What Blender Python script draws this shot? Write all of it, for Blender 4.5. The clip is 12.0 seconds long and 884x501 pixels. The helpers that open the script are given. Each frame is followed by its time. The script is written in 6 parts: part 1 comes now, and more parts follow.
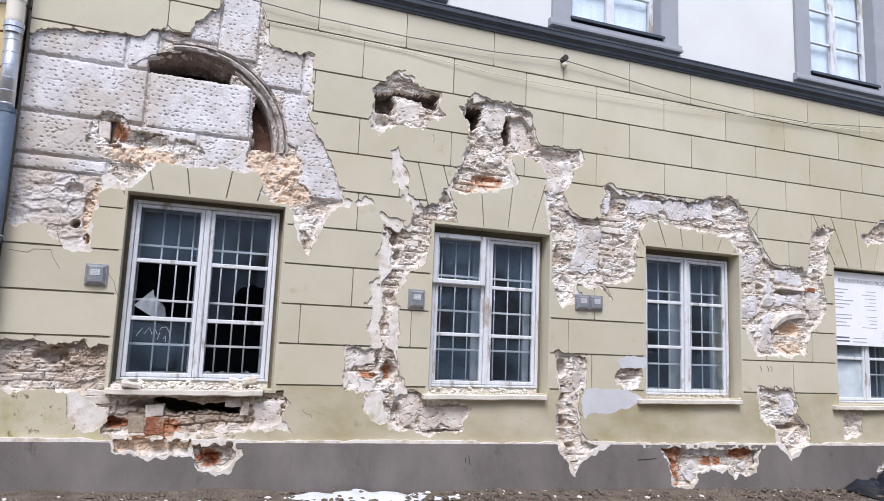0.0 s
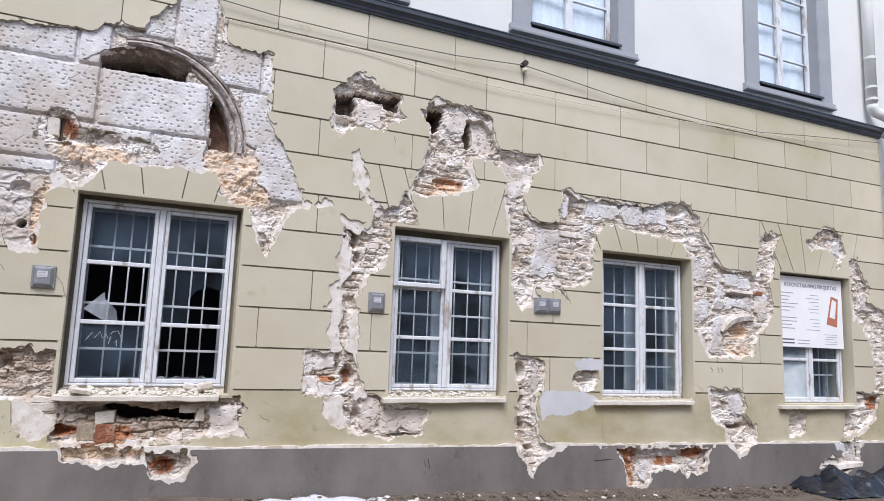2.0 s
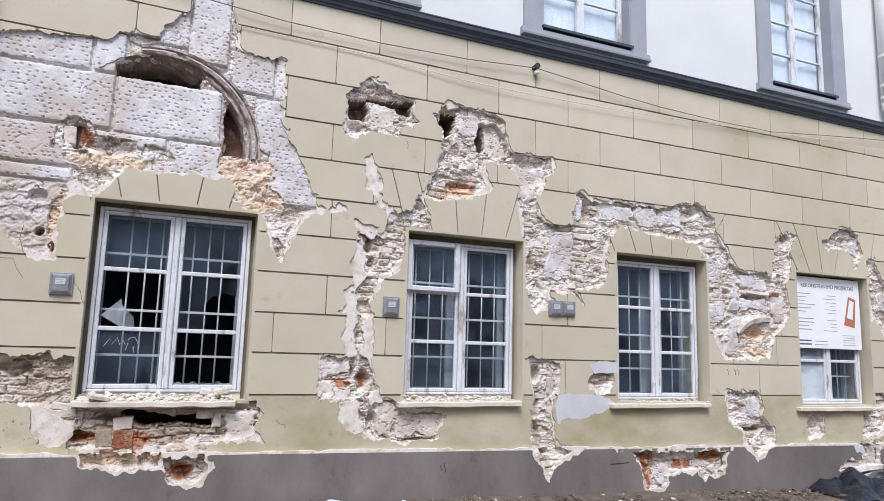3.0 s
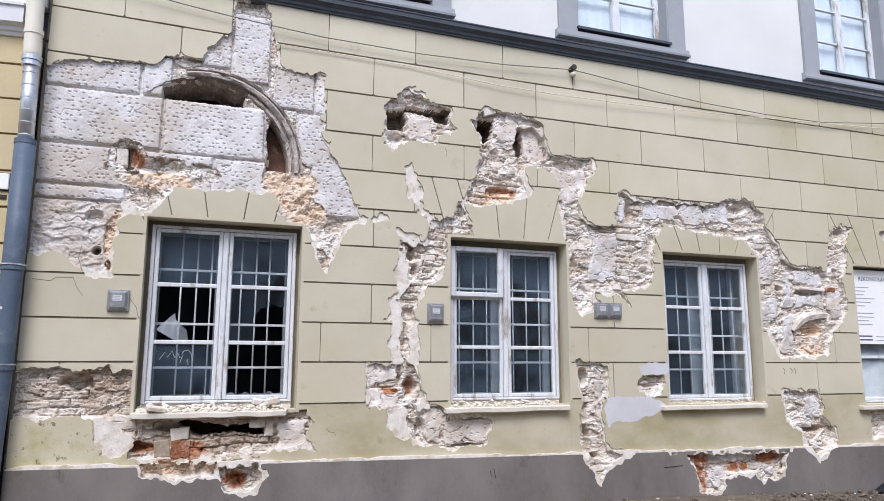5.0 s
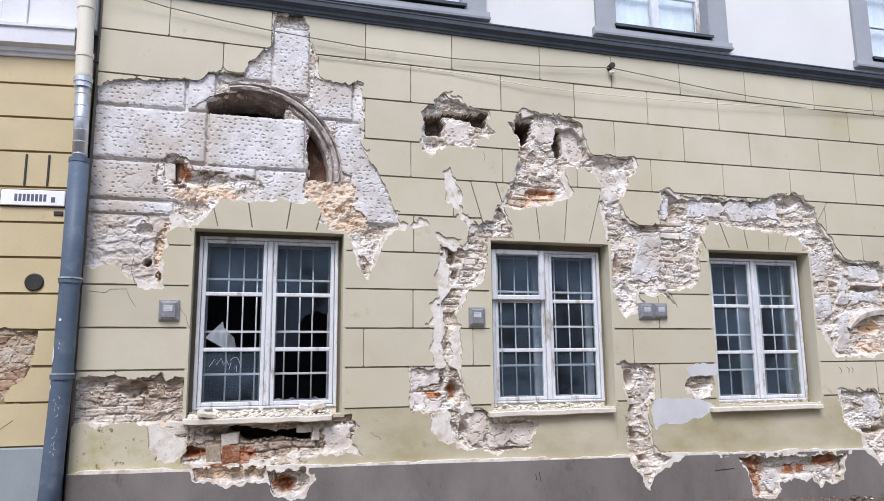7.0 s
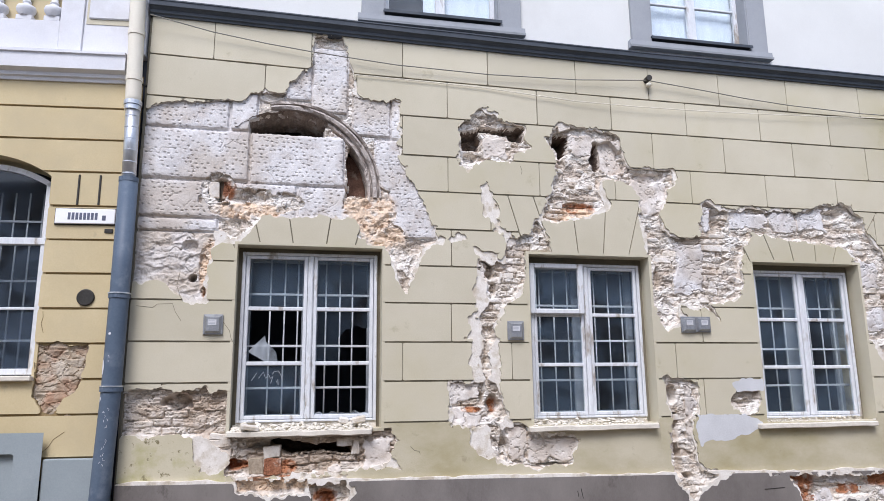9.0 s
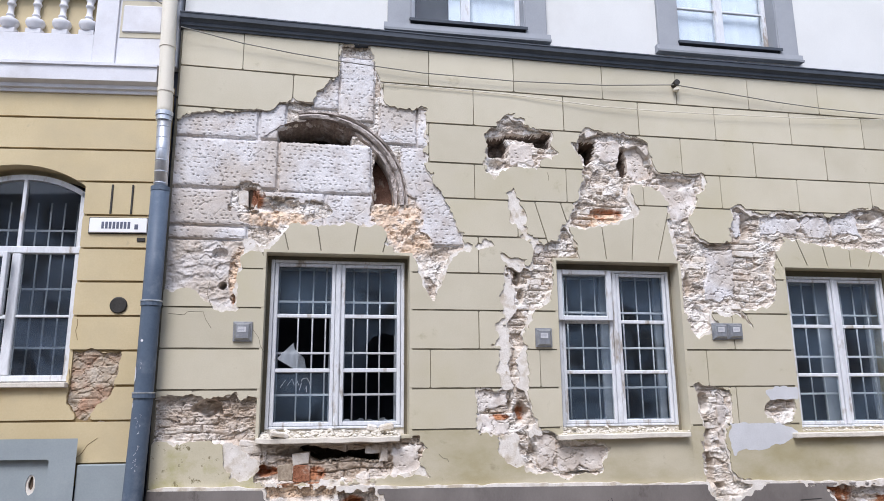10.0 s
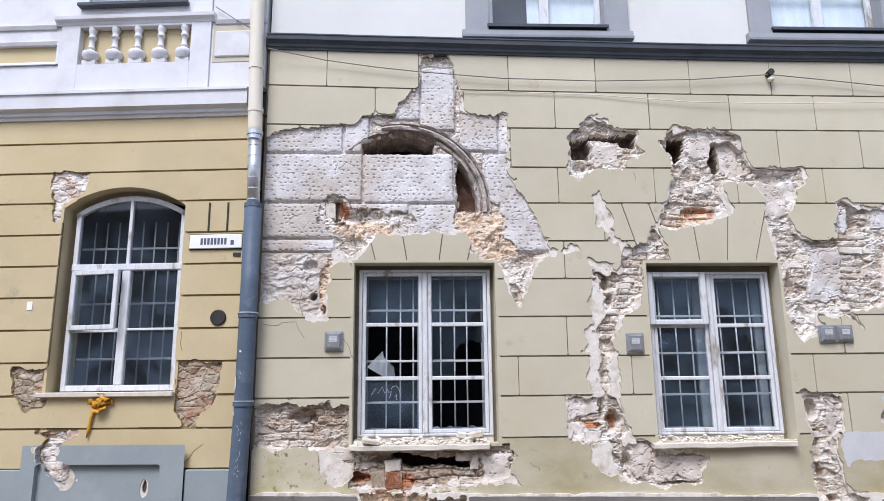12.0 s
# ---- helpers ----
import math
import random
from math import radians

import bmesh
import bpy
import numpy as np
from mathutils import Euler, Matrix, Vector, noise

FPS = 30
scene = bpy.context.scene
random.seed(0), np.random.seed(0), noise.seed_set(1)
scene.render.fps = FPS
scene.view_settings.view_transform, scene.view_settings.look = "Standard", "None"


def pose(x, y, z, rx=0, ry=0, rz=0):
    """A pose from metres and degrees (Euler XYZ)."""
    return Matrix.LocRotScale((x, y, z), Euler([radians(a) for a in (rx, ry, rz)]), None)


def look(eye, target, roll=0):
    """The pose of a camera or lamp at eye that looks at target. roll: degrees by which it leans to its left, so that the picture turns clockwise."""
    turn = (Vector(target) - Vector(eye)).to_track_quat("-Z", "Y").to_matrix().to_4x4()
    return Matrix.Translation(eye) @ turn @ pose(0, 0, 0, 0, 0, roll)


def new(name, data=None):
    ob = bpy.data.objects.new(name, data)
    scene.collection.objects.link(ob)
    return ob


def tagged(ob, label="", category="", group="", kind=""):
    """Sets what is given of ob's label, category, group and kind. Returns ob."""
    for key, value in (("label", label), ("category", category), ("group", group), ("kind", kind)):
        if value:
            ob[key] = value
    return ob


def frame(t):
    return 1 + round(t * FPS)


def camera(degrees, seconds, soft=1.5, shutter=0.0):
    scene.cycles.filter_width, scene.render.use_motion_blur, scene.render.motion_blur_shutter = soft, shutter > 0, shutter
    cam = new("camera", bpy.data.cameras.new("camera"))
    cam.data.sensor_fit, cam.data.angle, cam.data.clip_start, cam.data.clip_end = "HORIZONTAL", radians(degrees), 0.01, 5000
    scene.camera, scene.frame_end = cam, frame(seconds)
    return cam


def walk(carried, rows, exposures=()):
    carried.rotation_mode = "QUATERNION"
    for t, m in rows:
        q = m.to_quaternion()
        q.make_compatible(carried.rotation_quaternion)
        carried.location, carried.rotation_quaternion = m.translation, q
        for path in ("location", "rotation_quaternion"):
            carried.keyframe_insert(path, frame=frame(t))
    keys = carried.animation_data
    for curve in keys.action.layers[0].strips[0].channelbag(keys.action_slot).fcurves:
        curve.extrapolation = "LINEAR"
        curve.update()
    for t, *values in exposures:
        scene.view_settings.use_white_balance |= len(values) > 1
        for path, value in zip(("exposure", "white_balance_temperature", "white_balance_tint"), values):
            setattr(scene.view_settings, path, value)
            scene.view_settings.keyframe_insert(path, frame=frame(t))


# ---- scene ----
cam = camera(66.12, 12.0, soft=0.4)
EYE = 1.52
# seconds, eye x y z from the first eye, yaw, pitch, roll
ROWS = [
    (0.0, 0.000, 0.000, 0.000, -19.81, 7.86, -2.22),
    (0.5, -0.033, 0.021, 0.027, -21.75, 7.92, -2.30),
    (1.0, -0.083, 0.062, 0.034, -23.39, 7.97, -2.19),
    (1.5, -0.056, 0.043, 0.030, -23.70, 8.01, -2.11),
    (2.0, -0.059, 0.035, 0.010, -23.68, 8.17, -2.01),
    (2.5, -0.084, 0.057, 0.003, -23.48, 8.33, -1.81),
    (3.0, -0.094, 0.057, 0.008, -22.80, 8.47, -1.59),
    (5.0, -0.072, 0.014, -0.016, -18.92, 9.08, -0.16),
    (5.5, -0.072, -0.003, -0.014, -17.95, 9.10, 0.14),
    (6.0, -0.050, -0.018, -0.004, -16.90, 9.06, 0.35),
    (6.5, -0.028, -0.034, 0.019, -15.86, 8.98, 0.50),
    (7.0, -0.014, -0.043, 0.033, -14.93, 9.03, 0.53),
    (9.0, -0.014, -0.059, -0.057, -11.67, 10.92, 0.52),
    (9.5, -0.032, -0.051, -0.081, -10.78, 11.43, 0.47),
    (10.0, -0.049, -0.043, -0.077, -9.65, 11.69, 0.42),
    (10.5, -0.072, -0.036, -0.060, -8.29, 11.77, 0.48),
    (11.0, -0.085, -0.028, -0.025, -6.57, 11.68, 0.45),
    (11.5, -0.076, -0.036, -0.020, -4.55, 11.77, 0.53),
    (12.0, -0.047, -0.048, -0.010, -2.36, 11.82, 0.59),
]
walk(cam, [(t, Matrix.Translation((x, y, EYE + z)) @ pose(0, 0, 0, 0, 0, yaw) @ pose(0, 0, 0, 90 + pitch) @ pose(0, 0, 0, 0, 0, -roll)) for t, x, y, z, yaw, pitch, roll in ROWS],
     exposures=[(0.0, 0.87, 6400.0, 15.0), (2.0, 0.79, 6450.0, 15.0), (3.0, 0.80, 6430.0, 15.0), (6.0, 0.85, 6430.0, 15.0), (12.0, 0.84, 6380.0, 15.0)])

# ---- light: overcast day ----
world = bpy.data.worlds.new("overcast_sky")
scene.world = world
world.use_nodes = True
wn = world.node_tree.nodes
sky = wn.new("ShaderNodeTexSky")
sky.sky_type, sky.sun_disc = "NISHITA", False
sky.sun_elevation, sky.sun_rotation = radians(48), radians(200)
sky.air_density, sky.dust_density = 1.0, 1.0
hsv = wn.new("ShaderNodeHueSaturation")
hsv.inputs["Saturation"].default_value = 0.75
world.node_tree.links.new(sky.outputs[0], hsv.inputs["Color"])
world.node_tree.links.new(hsv.outputs[0], wn["Background"].inputs[0])
wn["Background"].inputs[1].default_value = 0.135
sun = new("sun", bpy.data.lights.new("sun", "SUN"))
sun.data.energy, sun.data.angle, sun.data.color = 1.7, radians(24), (0.97, 0.985, 1.0)
sun.matrix_world = look((0, 0, 0), (0.3, 0.66, -1.0))


# ---- materials ----
def shader(name):
    m = bpy.data.materials.new(name)
    m.use_nodes = True
    nt = m.node_tree
    return m, nt, nt.nodes["Principled BSDF"]


def add(nt, kind, **kw):
    n = nt.nodes.new("ShaderNode" + kind)
    for k, v in kw.items():
        n.inputs[k.replace("_", " ")].default_value = v
    return n


def surface(name, dark, light, scale=3.0, rough=0.85, bump=0.3, fine=60.0, metal=0.0, stain=None, stain_scale=1.2,
            stain_at=(0.55, 0.7), vary=0.0, attr=None, stretch=(1, 1, 1), spec=0.3, depth=0.01, spots=None):
    """Two scales of tone, a stain of its own shape, and fine relief, all at real size. attr: a second colour by a mesh attribute."""
    m, nt, b = shader(name)
    L = nt.links.new
    co = add(nt, "TexCoord")
    mp = add(nt, "Mapping")
    mp.inputs["Scale"].default_value = stretch
    geo = add(nt, "NewGeometry")
    L(geo.outputs["Position"], mp.inputs["Vector"])
    n1 = add(nt, "TexNoise", Scale=scale, Detail=6.0, Roughness=0.6)
    n2 = add(nt, "TexNoise", Scale=fine, Detail=5.0, Roughness=0.65)
    L(mp.outputs[0], n1.inputs["Vector"])
    L(mp.outputs[0], n2.inputs["Vector"])
    av = add(nt, "Math")
    av.operation = "MULTIPLY_ADD"
    av.inputs[1].default_value = 0.35
    L(n2.outputs["Fac"], av.inputs[0])
    sc = add(nt, "Math")
    sc.operation = "MULTIPLY"
    sc.inputs[1].default_value = 0.65
    L(n1.outputs["Fac"], sc.inputs[0])
    L(sc.outputs[0], av.inputs[2])
    ramp = add(nt, "ValToRGB")
    ramp.color_ramp.elements[0].position, ramp.color_ramp.elements[1].position = 0.36, 0.64
    ramp.color_ramp.elements[0].color, ramp.color_ramp.elements[1].color = (*dark, 1), (*light, 1)
    L(av.outputs[0], ramp.inputs[0])
    col = ramp.outputs[0]

    def mixin(fac, colour, col):
        mx = add(nt, "Mix")
        mx.data_type = "RGBA"
        L(fac, mx.inputs["Factor"])
        L(col, mx.inputs[6])
        mx.inputs[7].default_value = (*colour, 1)
        return mx.outputs[2]

    if stain:
        ns = add(nt, "TexNoise", Scale=stain_scale, Detail=8.0, Roughness=0.62)
        L(mp.outputs[0], ns.inputs["Vector"])
        mr = add(nt, "MapRange")
        mr.inputs[1].default_value, mr.inputs[2].default_value = stain_at
        L(ns.outputs["Fac"], mr.inputs[0])
        col = mixin(mr.outputs[0], stain, col)
    if spots:
        ns = add(nt, "TexNoise", Scale=spots[1], Detail=9.0, Roughness=0.7)
        L(mp.outputs[0], ns.inputs["Vector"])
        mr = add(nt, "MapRange")
        mr.inputs[1].default_value, mr.inputs[2].default_value = spots[2]
        L(ns.outputs["Fac"], mr.inputs[0])
        col = mixin(mr.outputs[0], spots[0], col)
    for key, colour in (attr or {}).items():
        at = add(nt, "Attribute")
        at.attribute_name = key
        col = mixin(at.outputs["Fac"], colour, col)
    if vary:
        info = add(nt, "ObjectInfo")
        mr = add(nt, "MapRange")
        mr.inputs[3].default_value, mr.inputs[4].default_value = 1 - vary, 1 + vary
        L(info.outputs["Random"], mr.inputs[0])
        hs = add(nt, "HueSaturation")
        L(mr.outputs[0], hs.inputs["Value"])
        L(col, hs.inputs["Color"])
        col = hs.outputs[0]
    L(col, b.inputs["Base Color"])
    b.inputs["Roughness"].default_value, b.inputs["Metallic"].default_value = rough, metal
    b.inputs["Specular IOR Level"].default_value = spec
    bp = add(nt, "Bump", Strength=bump, Distance=depth)
    if bump > 0.55:
        # chips and cracks with sharp rims
        vo = add(nt, "TexVoronoi", Scale=fine * 0.55)
        vo.feature = "DISTANCE_TO_EDGE"
        wv = add(nt, "Vector" + "Math")
        wv.operation = "MULTIPLY_ADD"
        wv.inputs[1].default_value = (0.06, 0.06, 0.06)
        L(n1.outputs["Color"], wv.inputs[0])
        L(mp.outputs[0], wv.inputs[2])
        L(wv.outputs[0], vo.inputs["Vector"])
        vr = add(nt, "MapRange")
        vr.inputs[1].default_value, vr.inputs[2].default_value, vr.inputs[4].default_value = 0.0, 0.14, 0.6
        L(vo.outputs["Distance"], vr.inputs[0])
        sm = add(nt, "Math")
        sm.operation = "ADD"
        L(vr.outputs[0], sm.inputs[0])
        L(n2.outputs["Fac"], sm.inputs[1])
        L(sm.outputs[0], bp.inputs["Height"])
    else:
        L(n2.outputs["Fac"], bp.inputs["Height"])
    L(bp.outputs[0], b.inputs["Normal"])
    return m


BEIGE = surface("beige_paint", (0.535, 0.487, 0.367), (0.61, 0.561, 0.442), scale=1.6, bump=0.12, fine=70, stain=(0.475, 0.425, 0.275), stain_scale=0.8, stain_at=(0.48, 0.74), vary=0.05, spots=((0.36, 0.32, 0.21), 3.2, (0.63, 0.80)))
BEIGE_ALGAE = surface("algae_stained_beige_paint", (0.53, 0.475, 0.335), (0.60, 0.55, 0.41), scale=2.5, bump=0.2, fine=60, stain=(0.40, 0.37, 0.17), stain_scale=2.6, stain_at=(0.46, 0.66), spots=((0.20, 0.17, 0.09), 9.0, (0.575, 0.63)))
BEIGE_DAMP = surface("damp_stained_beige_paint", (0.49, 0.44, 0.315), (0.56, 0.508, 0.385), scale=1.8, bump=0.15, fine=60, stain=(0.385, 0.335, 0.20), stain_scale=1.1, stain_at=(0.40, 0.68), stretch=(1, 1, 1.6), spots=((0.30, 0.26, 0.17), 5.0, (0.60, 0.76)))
GROOVE = surface("joint_plaster", (0.165, 0.147, 0.108), (0.24, 0.215, 0.16), bump=0.2)
LIME = surface("lime_render", (0.66, 0.605, 0.535), (0.84, 0.80, 0.745), scale=9, bump=0.5, fine=50, stain=(0.55, 0.475, 0.375), stain_scale=7, stain_at=(0.5, 0.64), spots=((0.40, 0.33, 0.25), 16.0, (0.62, 0.70)))
RUBBLE = surface("rubble_mortar", (0.55, 0.465, 0.38), (0.87, 0.81, 0.735), scale=12, bump=0.5, fine=55, stain=(0.89, 0.85, 0.80), stain_scale=4, stain_at=(0.42, 0.6),
                 attr={"tan": (0.49, 0.385, 0.295), "clay": (0.42, 0.18, 0.09), "ochre": (0.76, 0.57, 0.41)}, depth=0.02)
STUCCO = surface("old_stucco", (0.60, 0.575, 0.565), (0.80, 0.78, 0.775), scale=5, bump=0.5, fine=60, stain=(0.53, 0.475, 0.44), stain_scale=4, stain_at=(0.48, 0.68),
                 attr={"tan": (0.55, 0.48, 0.41), "clay": (0.48, 0.21, 0.10), "ochre": (0.76, 0.57, 0.41)})
RENDER = surface("old_cream_render", (0.68, 0.62, 0.57), (0.85, 0.80, 0.75), scale=6, bump=0.5, fine=45, stain=(0.56, 0.48, 0.41), stain_scale=4, stain_at=(0.5, 0.68),
                 attr={"tan": (0.57, 0.49, 0.415), "clay": (0.48, 0.21, 0.10), "ochre": (0.76, 0.57, 0.41)})
NB_RUBBLE = surface("brown_old_masonry", (0.28, 0.215, 0.155), (0.56, 0.47, 0.36), scale=9, bump=0.5, fine=50, stain=(0.52, 0.45, 0.37), stain_scale=5, stain_at=(0.5, 0.64), attr={"clay": (0.40, 0.20, 0.11)}, depth=0.02)
BRICK_PALE = surface("limewashed_brick", (0.50, 0.42, 0.335), (0.80, 0.735, 0.65), scale=14, bump=0.5, fine=50, vary=0.14, stain=(0.80, 0.755, 0.70), stain_scale=6, stain_at=(0.46, 0.62), depth=0.02)
BRICK_RED = surface("red_brick", (0.28, 0.10, 0.05), (0.46, 0.21, 0.12), scale=14, bump=0.7, fine=50, vary=0.25, stain=(0.66, 0.56, 0.47), stain_scale=7, stain_at=(0.53, 0.66), depth=0.02)
PLINTH = surface("grey_plinth_paint", (0.142, 0.126, 0.116), (0.19, 0.17, 0.158), scale=2.2, bump=0.15, fine=60, stain=(0.25, 0.226, 0.208), stain_scale=1.0, stain_at=(0.45, 0.72), stretch=(1, 1, 0.6), spots=((0.11, 0.095, 0.085), 5.0, (0.6, 0.72)))
CEMENT = surface("grey_repair", (0.54, 0.545, 0.555), (0.63, 0.635, 0.65), scale=4, bump=0.25)
WHITE_WALL = surface("white_facade_paint", (0.665, 0.665, 0.645), (0.72, 0.72, 0.70), scale=1.2, bump=0.08, stain=(0.61, 0.60, 0.58), stain_scale=0.8, stain_at=(0.55, 0.85), spots=((0.6, 0.59, 0.56), 6.0, (0.66, 0.8)))
SLATE = surface("slate_grey_paint", (0.05, 0.06, 0.075), (0.078, 0.09, 0.11), scale=3, bump=0.1, rough=0.6)
SURROUND = surface("grey_surround_paint", (0.30, 0.315, 0.34), (0.36, 0.375, 0.40), scale=2, bump=0.08)
FRAME = surface("worn_white_paint", (0.60, 0.615, 0.64), (0.76, 0.775, 0.80), scale=18, rough=0.55, bump=0.25, fine=90, stain=(0.36, 0.32, 0.28), stain_scale=9, stain_at=(0.56, 0.67), stretch=(1, 1, 0.3))
BAR = surface("pale_bar_paint", (0.50, 0.51, 0.53), (0.62, 0.63, 0.65), rough=0.6, bump=0.1)
STONE_SILL = surface("limestone_sill", (0.60, 0.55, 0.47), (0.74, 0.69, 0.60), scale=8, bump=0.4, fine=50, stain=(0.42, 0.36, 0.29), stain_scale=5, stain_at=(0.6, 0.75))
YELLOW = surface("ochre_yellow_paint", (0.545, 0.44, 0.255), (0.615, 0.51, 0.315), scale=1.6, bump=0.12, stain=(0.50, 0.42, 0.27), stain_scale=0.9, stain_at=(0.48, 0.75), spots=((0.36, 0.31, 0.22), 3.0, (0.62, 0.78)))
YGROOVE = surface("yellow_joint", (0.22, 0.16, 0.08), (0.29, 0.215, 0.11), bump=0.2)
TRIM_WHITE = surface("white_trim_paint", (0.65, 0.65, 0.675), (0.74, 0.74, 0.765), scale=2, bump=0.1, stain=(0.54, 0.52, 0.52), stain_scale=1.5, stain_at=(0.5, 0.75))
BLUEGREY = surface("blue_grey_plinth_paint", (0.27, 0.31, 0.325), (0.33, 0.37, 0.385), scale=2, bump=0.1, stain=(0.37, 0.40, 0.41))
PIPE_BLUE = surface("dark_blue_pipe_paint", (0.075, 0.105, 0.15), (0.11, 0.145, 0.195), scale=4, rough=0.5, bump=0.1, stain=(0.16, 0.19, 0.235), stain_scale=5)
PIPE_CREAM = surface("cream_pipe_paint", (0.70, 0.65, 0.54), (0.78, 0.73, 0.62), rough=0.5, bump=0.05)
ZINC = surface("galvanised_zinc", (0.52, 0.54, 0.57), (0.68, 0.70, 0.73), scale=10, rough=0.38, metal=0.75, bump=0.05)
DIRT = surface("gravel_dirt", (0.15, 0.115, 0.085), (0.32, 0.26, 0.20), scale=6, bump=1.0, fine=40, stain=(0.26, 0.22, 0.18), stain_scale=9, depth=0.03)
SNOW = surface("old_snow", (0.58, 0.59, 0.61), (0.74, 0.75, 0.77), scale=14, bump=0.4)
TARP = surface("dark_plastic_sheet", (0.006, 0.009, 0.014), (0.015, 0.02, 0.03), scale=4, rough=0.26, bump=0.12, fine=16, spec=0.7)
METAL = surface("weathered_grey_metal", (0.27, 0.28, 0.30), (0.40, 0.41, 0.43), scale=12, rough=0.45, metal=0.6, bump=0.1)
DARK_METAL = surface("dark_iron", (0.035, 0.033, 0.03), (0.07, 0.065, 0.06), rough=0.6, metal=0.4, bump=0.2)
BOARD_WHITE = surface("white_board", (0.86, 0.86, 0.865), (0.91, 0.91, 0.915), rough=0.4, bump=0.02)
INK = surface("dark_print", (0.10, 0.11, 0.16), (0.14, 0.15, 0.20), rough=0.5, bump=0.0)
ARCH_STONE = surface("weathered_arch_stone", (0.36, 0.31, 0.275), (0.60, 0.54, 0.50), scale=9, bump=0.6, fine=50, stain=(0.27, 0.21, 0.17), stain_scale=5, stain_at=(0.55, 0.7))
RUST_PRINT = surface("rust_print", (0.46, 0.17, 0.10), (0.52, 0.20, 0.12), rough=0.5, bump=0.0)
# near-black plaster: the gloom of unlit rooms is put into the colour
ROOM = surface("room_shade_plaster", (0.06, 0.067, 0.09), (0.10, 0.11, 0.14), bump=0.1)
# darker copy of the bar paint, dimness behind the glass put in
BAR_SHADED = surface("shaded_bar_paint", (0.22, 0.24, 0.27), (0.30, 0.32, 0.35), rough=0.6, bump=0.1)
# brick for holes and hollows, the shade there put into its colour
SHADE_BRICK = surface("shade_dark_brick", (0.10, 0.07, 0.05), (0.17, 0.12, 0.085), scale=10, bump=0.6)
HOLE_BRICK = surface("hole_shade_brick", (0.14, 0.105, 0.085), (0.28, 0.22, 0.18), scale=14, bump=0.6, fine=50, stain=(0.34, 0.295, 0.26), stain_scale=9, stain_at=(0.52, 0.62))
SLOT_BRICK = surface("slot_shade_red_brick", (0.13, 0.07, 0.05), (0.27, 0.15, 0.105), scale=14, bump=0.6, fine=50, stain=(0.36, 0.27, 0.21), stain_scale=9, stain_at=(0.54, 0.64))
PRINT = surface("faint_print", (0.30, 0.31, 0.36), (0.36, 0.37, 0.42), rough=0.5, bump=0.0)
CURTAIN = surface("pale_blind_cloth", (0.56, 0.60, 0.68), (0.72, 0.75, 0.80), scale=2, bump=0.1, stretch=(4, 4, 0.5))
CABLE = surface("grey_cable", (0.17, 0.165, 0.15), (0.25, 0.24, 0.21), rough=0.6, bump=0.0)
ORANGE = surface("orange_yellow_cloth", (0.55, 0.21, 0.02), (0.72, 0.42, 0.05), scale=12, rough=0.7, bump=0.3)
PLASTER_UNSEEN = surface("pale_unseen_plaster", (0.40, 0.38, 0.35), (0.47, 0.45, 0.41), scale=0.8, bump=0.1)


def glass_material(name, dust, tone):
    m, nt, b = shader(name)
    b.inputs["Base Color"].default_value = (0.86, 0.92, 0.95, 1)
    b.inputs["Roughness"].default_value, b.inputs["IOR"].default_value = 0.03, 1.5
    b.inputs["Transmission Weight"].default_value = 1.0
    d = add(nt, "BsdfDiffuse")
    n = add(nt, "TexNoise", Scale=2.2, Detail=8.0, Distortion=0.8)
    mr = add(nt, "MapRange")
    mr.inputs[1].default_value, mr.inputs[2].default_value = 0.38, 0.70
    mr.inputs[3].default_value, mr.inputs[4].default_value = dust * 0.1, dust * 2.4
    d.inputs["Color"].default_value = (*tone, 1)
    geo = add(nt, "NewGeometry")
    mx = add(nt, "MixShader")
    L = nt.links.new
    L(geo.outputs["Position"], n.inputs["Vector"])
    L(n.outputs["Fac"], mr.inputs[0])
    L(mr.outputs[0], mx.inputs[0])
    L(b.outputs[0], mx.inputs[1])
    L(d.outputs[0], mx.inputs[2])
    L(mx.outputs[0], nt.nodes["Material Output"].inputs["Surface"])
    return m


GLASS = glass_material("dusty_window_glass", 0.085, (0.13, 0.19, 0.27))
SHARD = glass_material("dirty_glass_shard", 0.4, (0.42, 0.46, 0.5))
GLASS_HAZY = glass_material("hazy_window_glass", 0.13, (0.10, 0.135, 0.19))
GLASS_CLEAR = glass_material("clean_window_glass", 0.03, (0.5, 0.52, 0.55))


# ---- building blocks ----
def mesh_part(name, verts, faces, mat, parent=None, label="", smooth=False):
    me = bpy.data.meshes.new(name)
    me.from_pydata([tuple(map(float, v)) for v in verts], [], [tuple(int(i) for i in f) for f in faces])
    me.materials.append(mat)
    if smooth:
        me.polygons.foreach_set("use_smooth", [True] * len(me.polygons))
    me.update()
    ob = new(name, me)
    if parent:
        ob.parent = parent
    if label:
        ob["label"] = label
    return ob


def part(name, bm, mat, parent=None, label="", smooth=False):
    me = bpy.data.meshes.new(name)
    bm.to_mesh(me)
    bm.free()
    me.materials.append(mat)
    if smooth:
        me.polygons.foreach_set("use_smooth", [len(f.vertices) <= 4 for f in me.polygons])
    ob = new(name, me)
    if parent:
        ob.parent = parent
    if label:
        ob["label"] = label
    return ob


def thing(name, label, category, kind="", group="", m=None):
    e = new(name)
    e.empty_display_size = 0.1
    if m is not None:
        e.matrix_basis = m
    return tagged(e, label, category, group, kind)


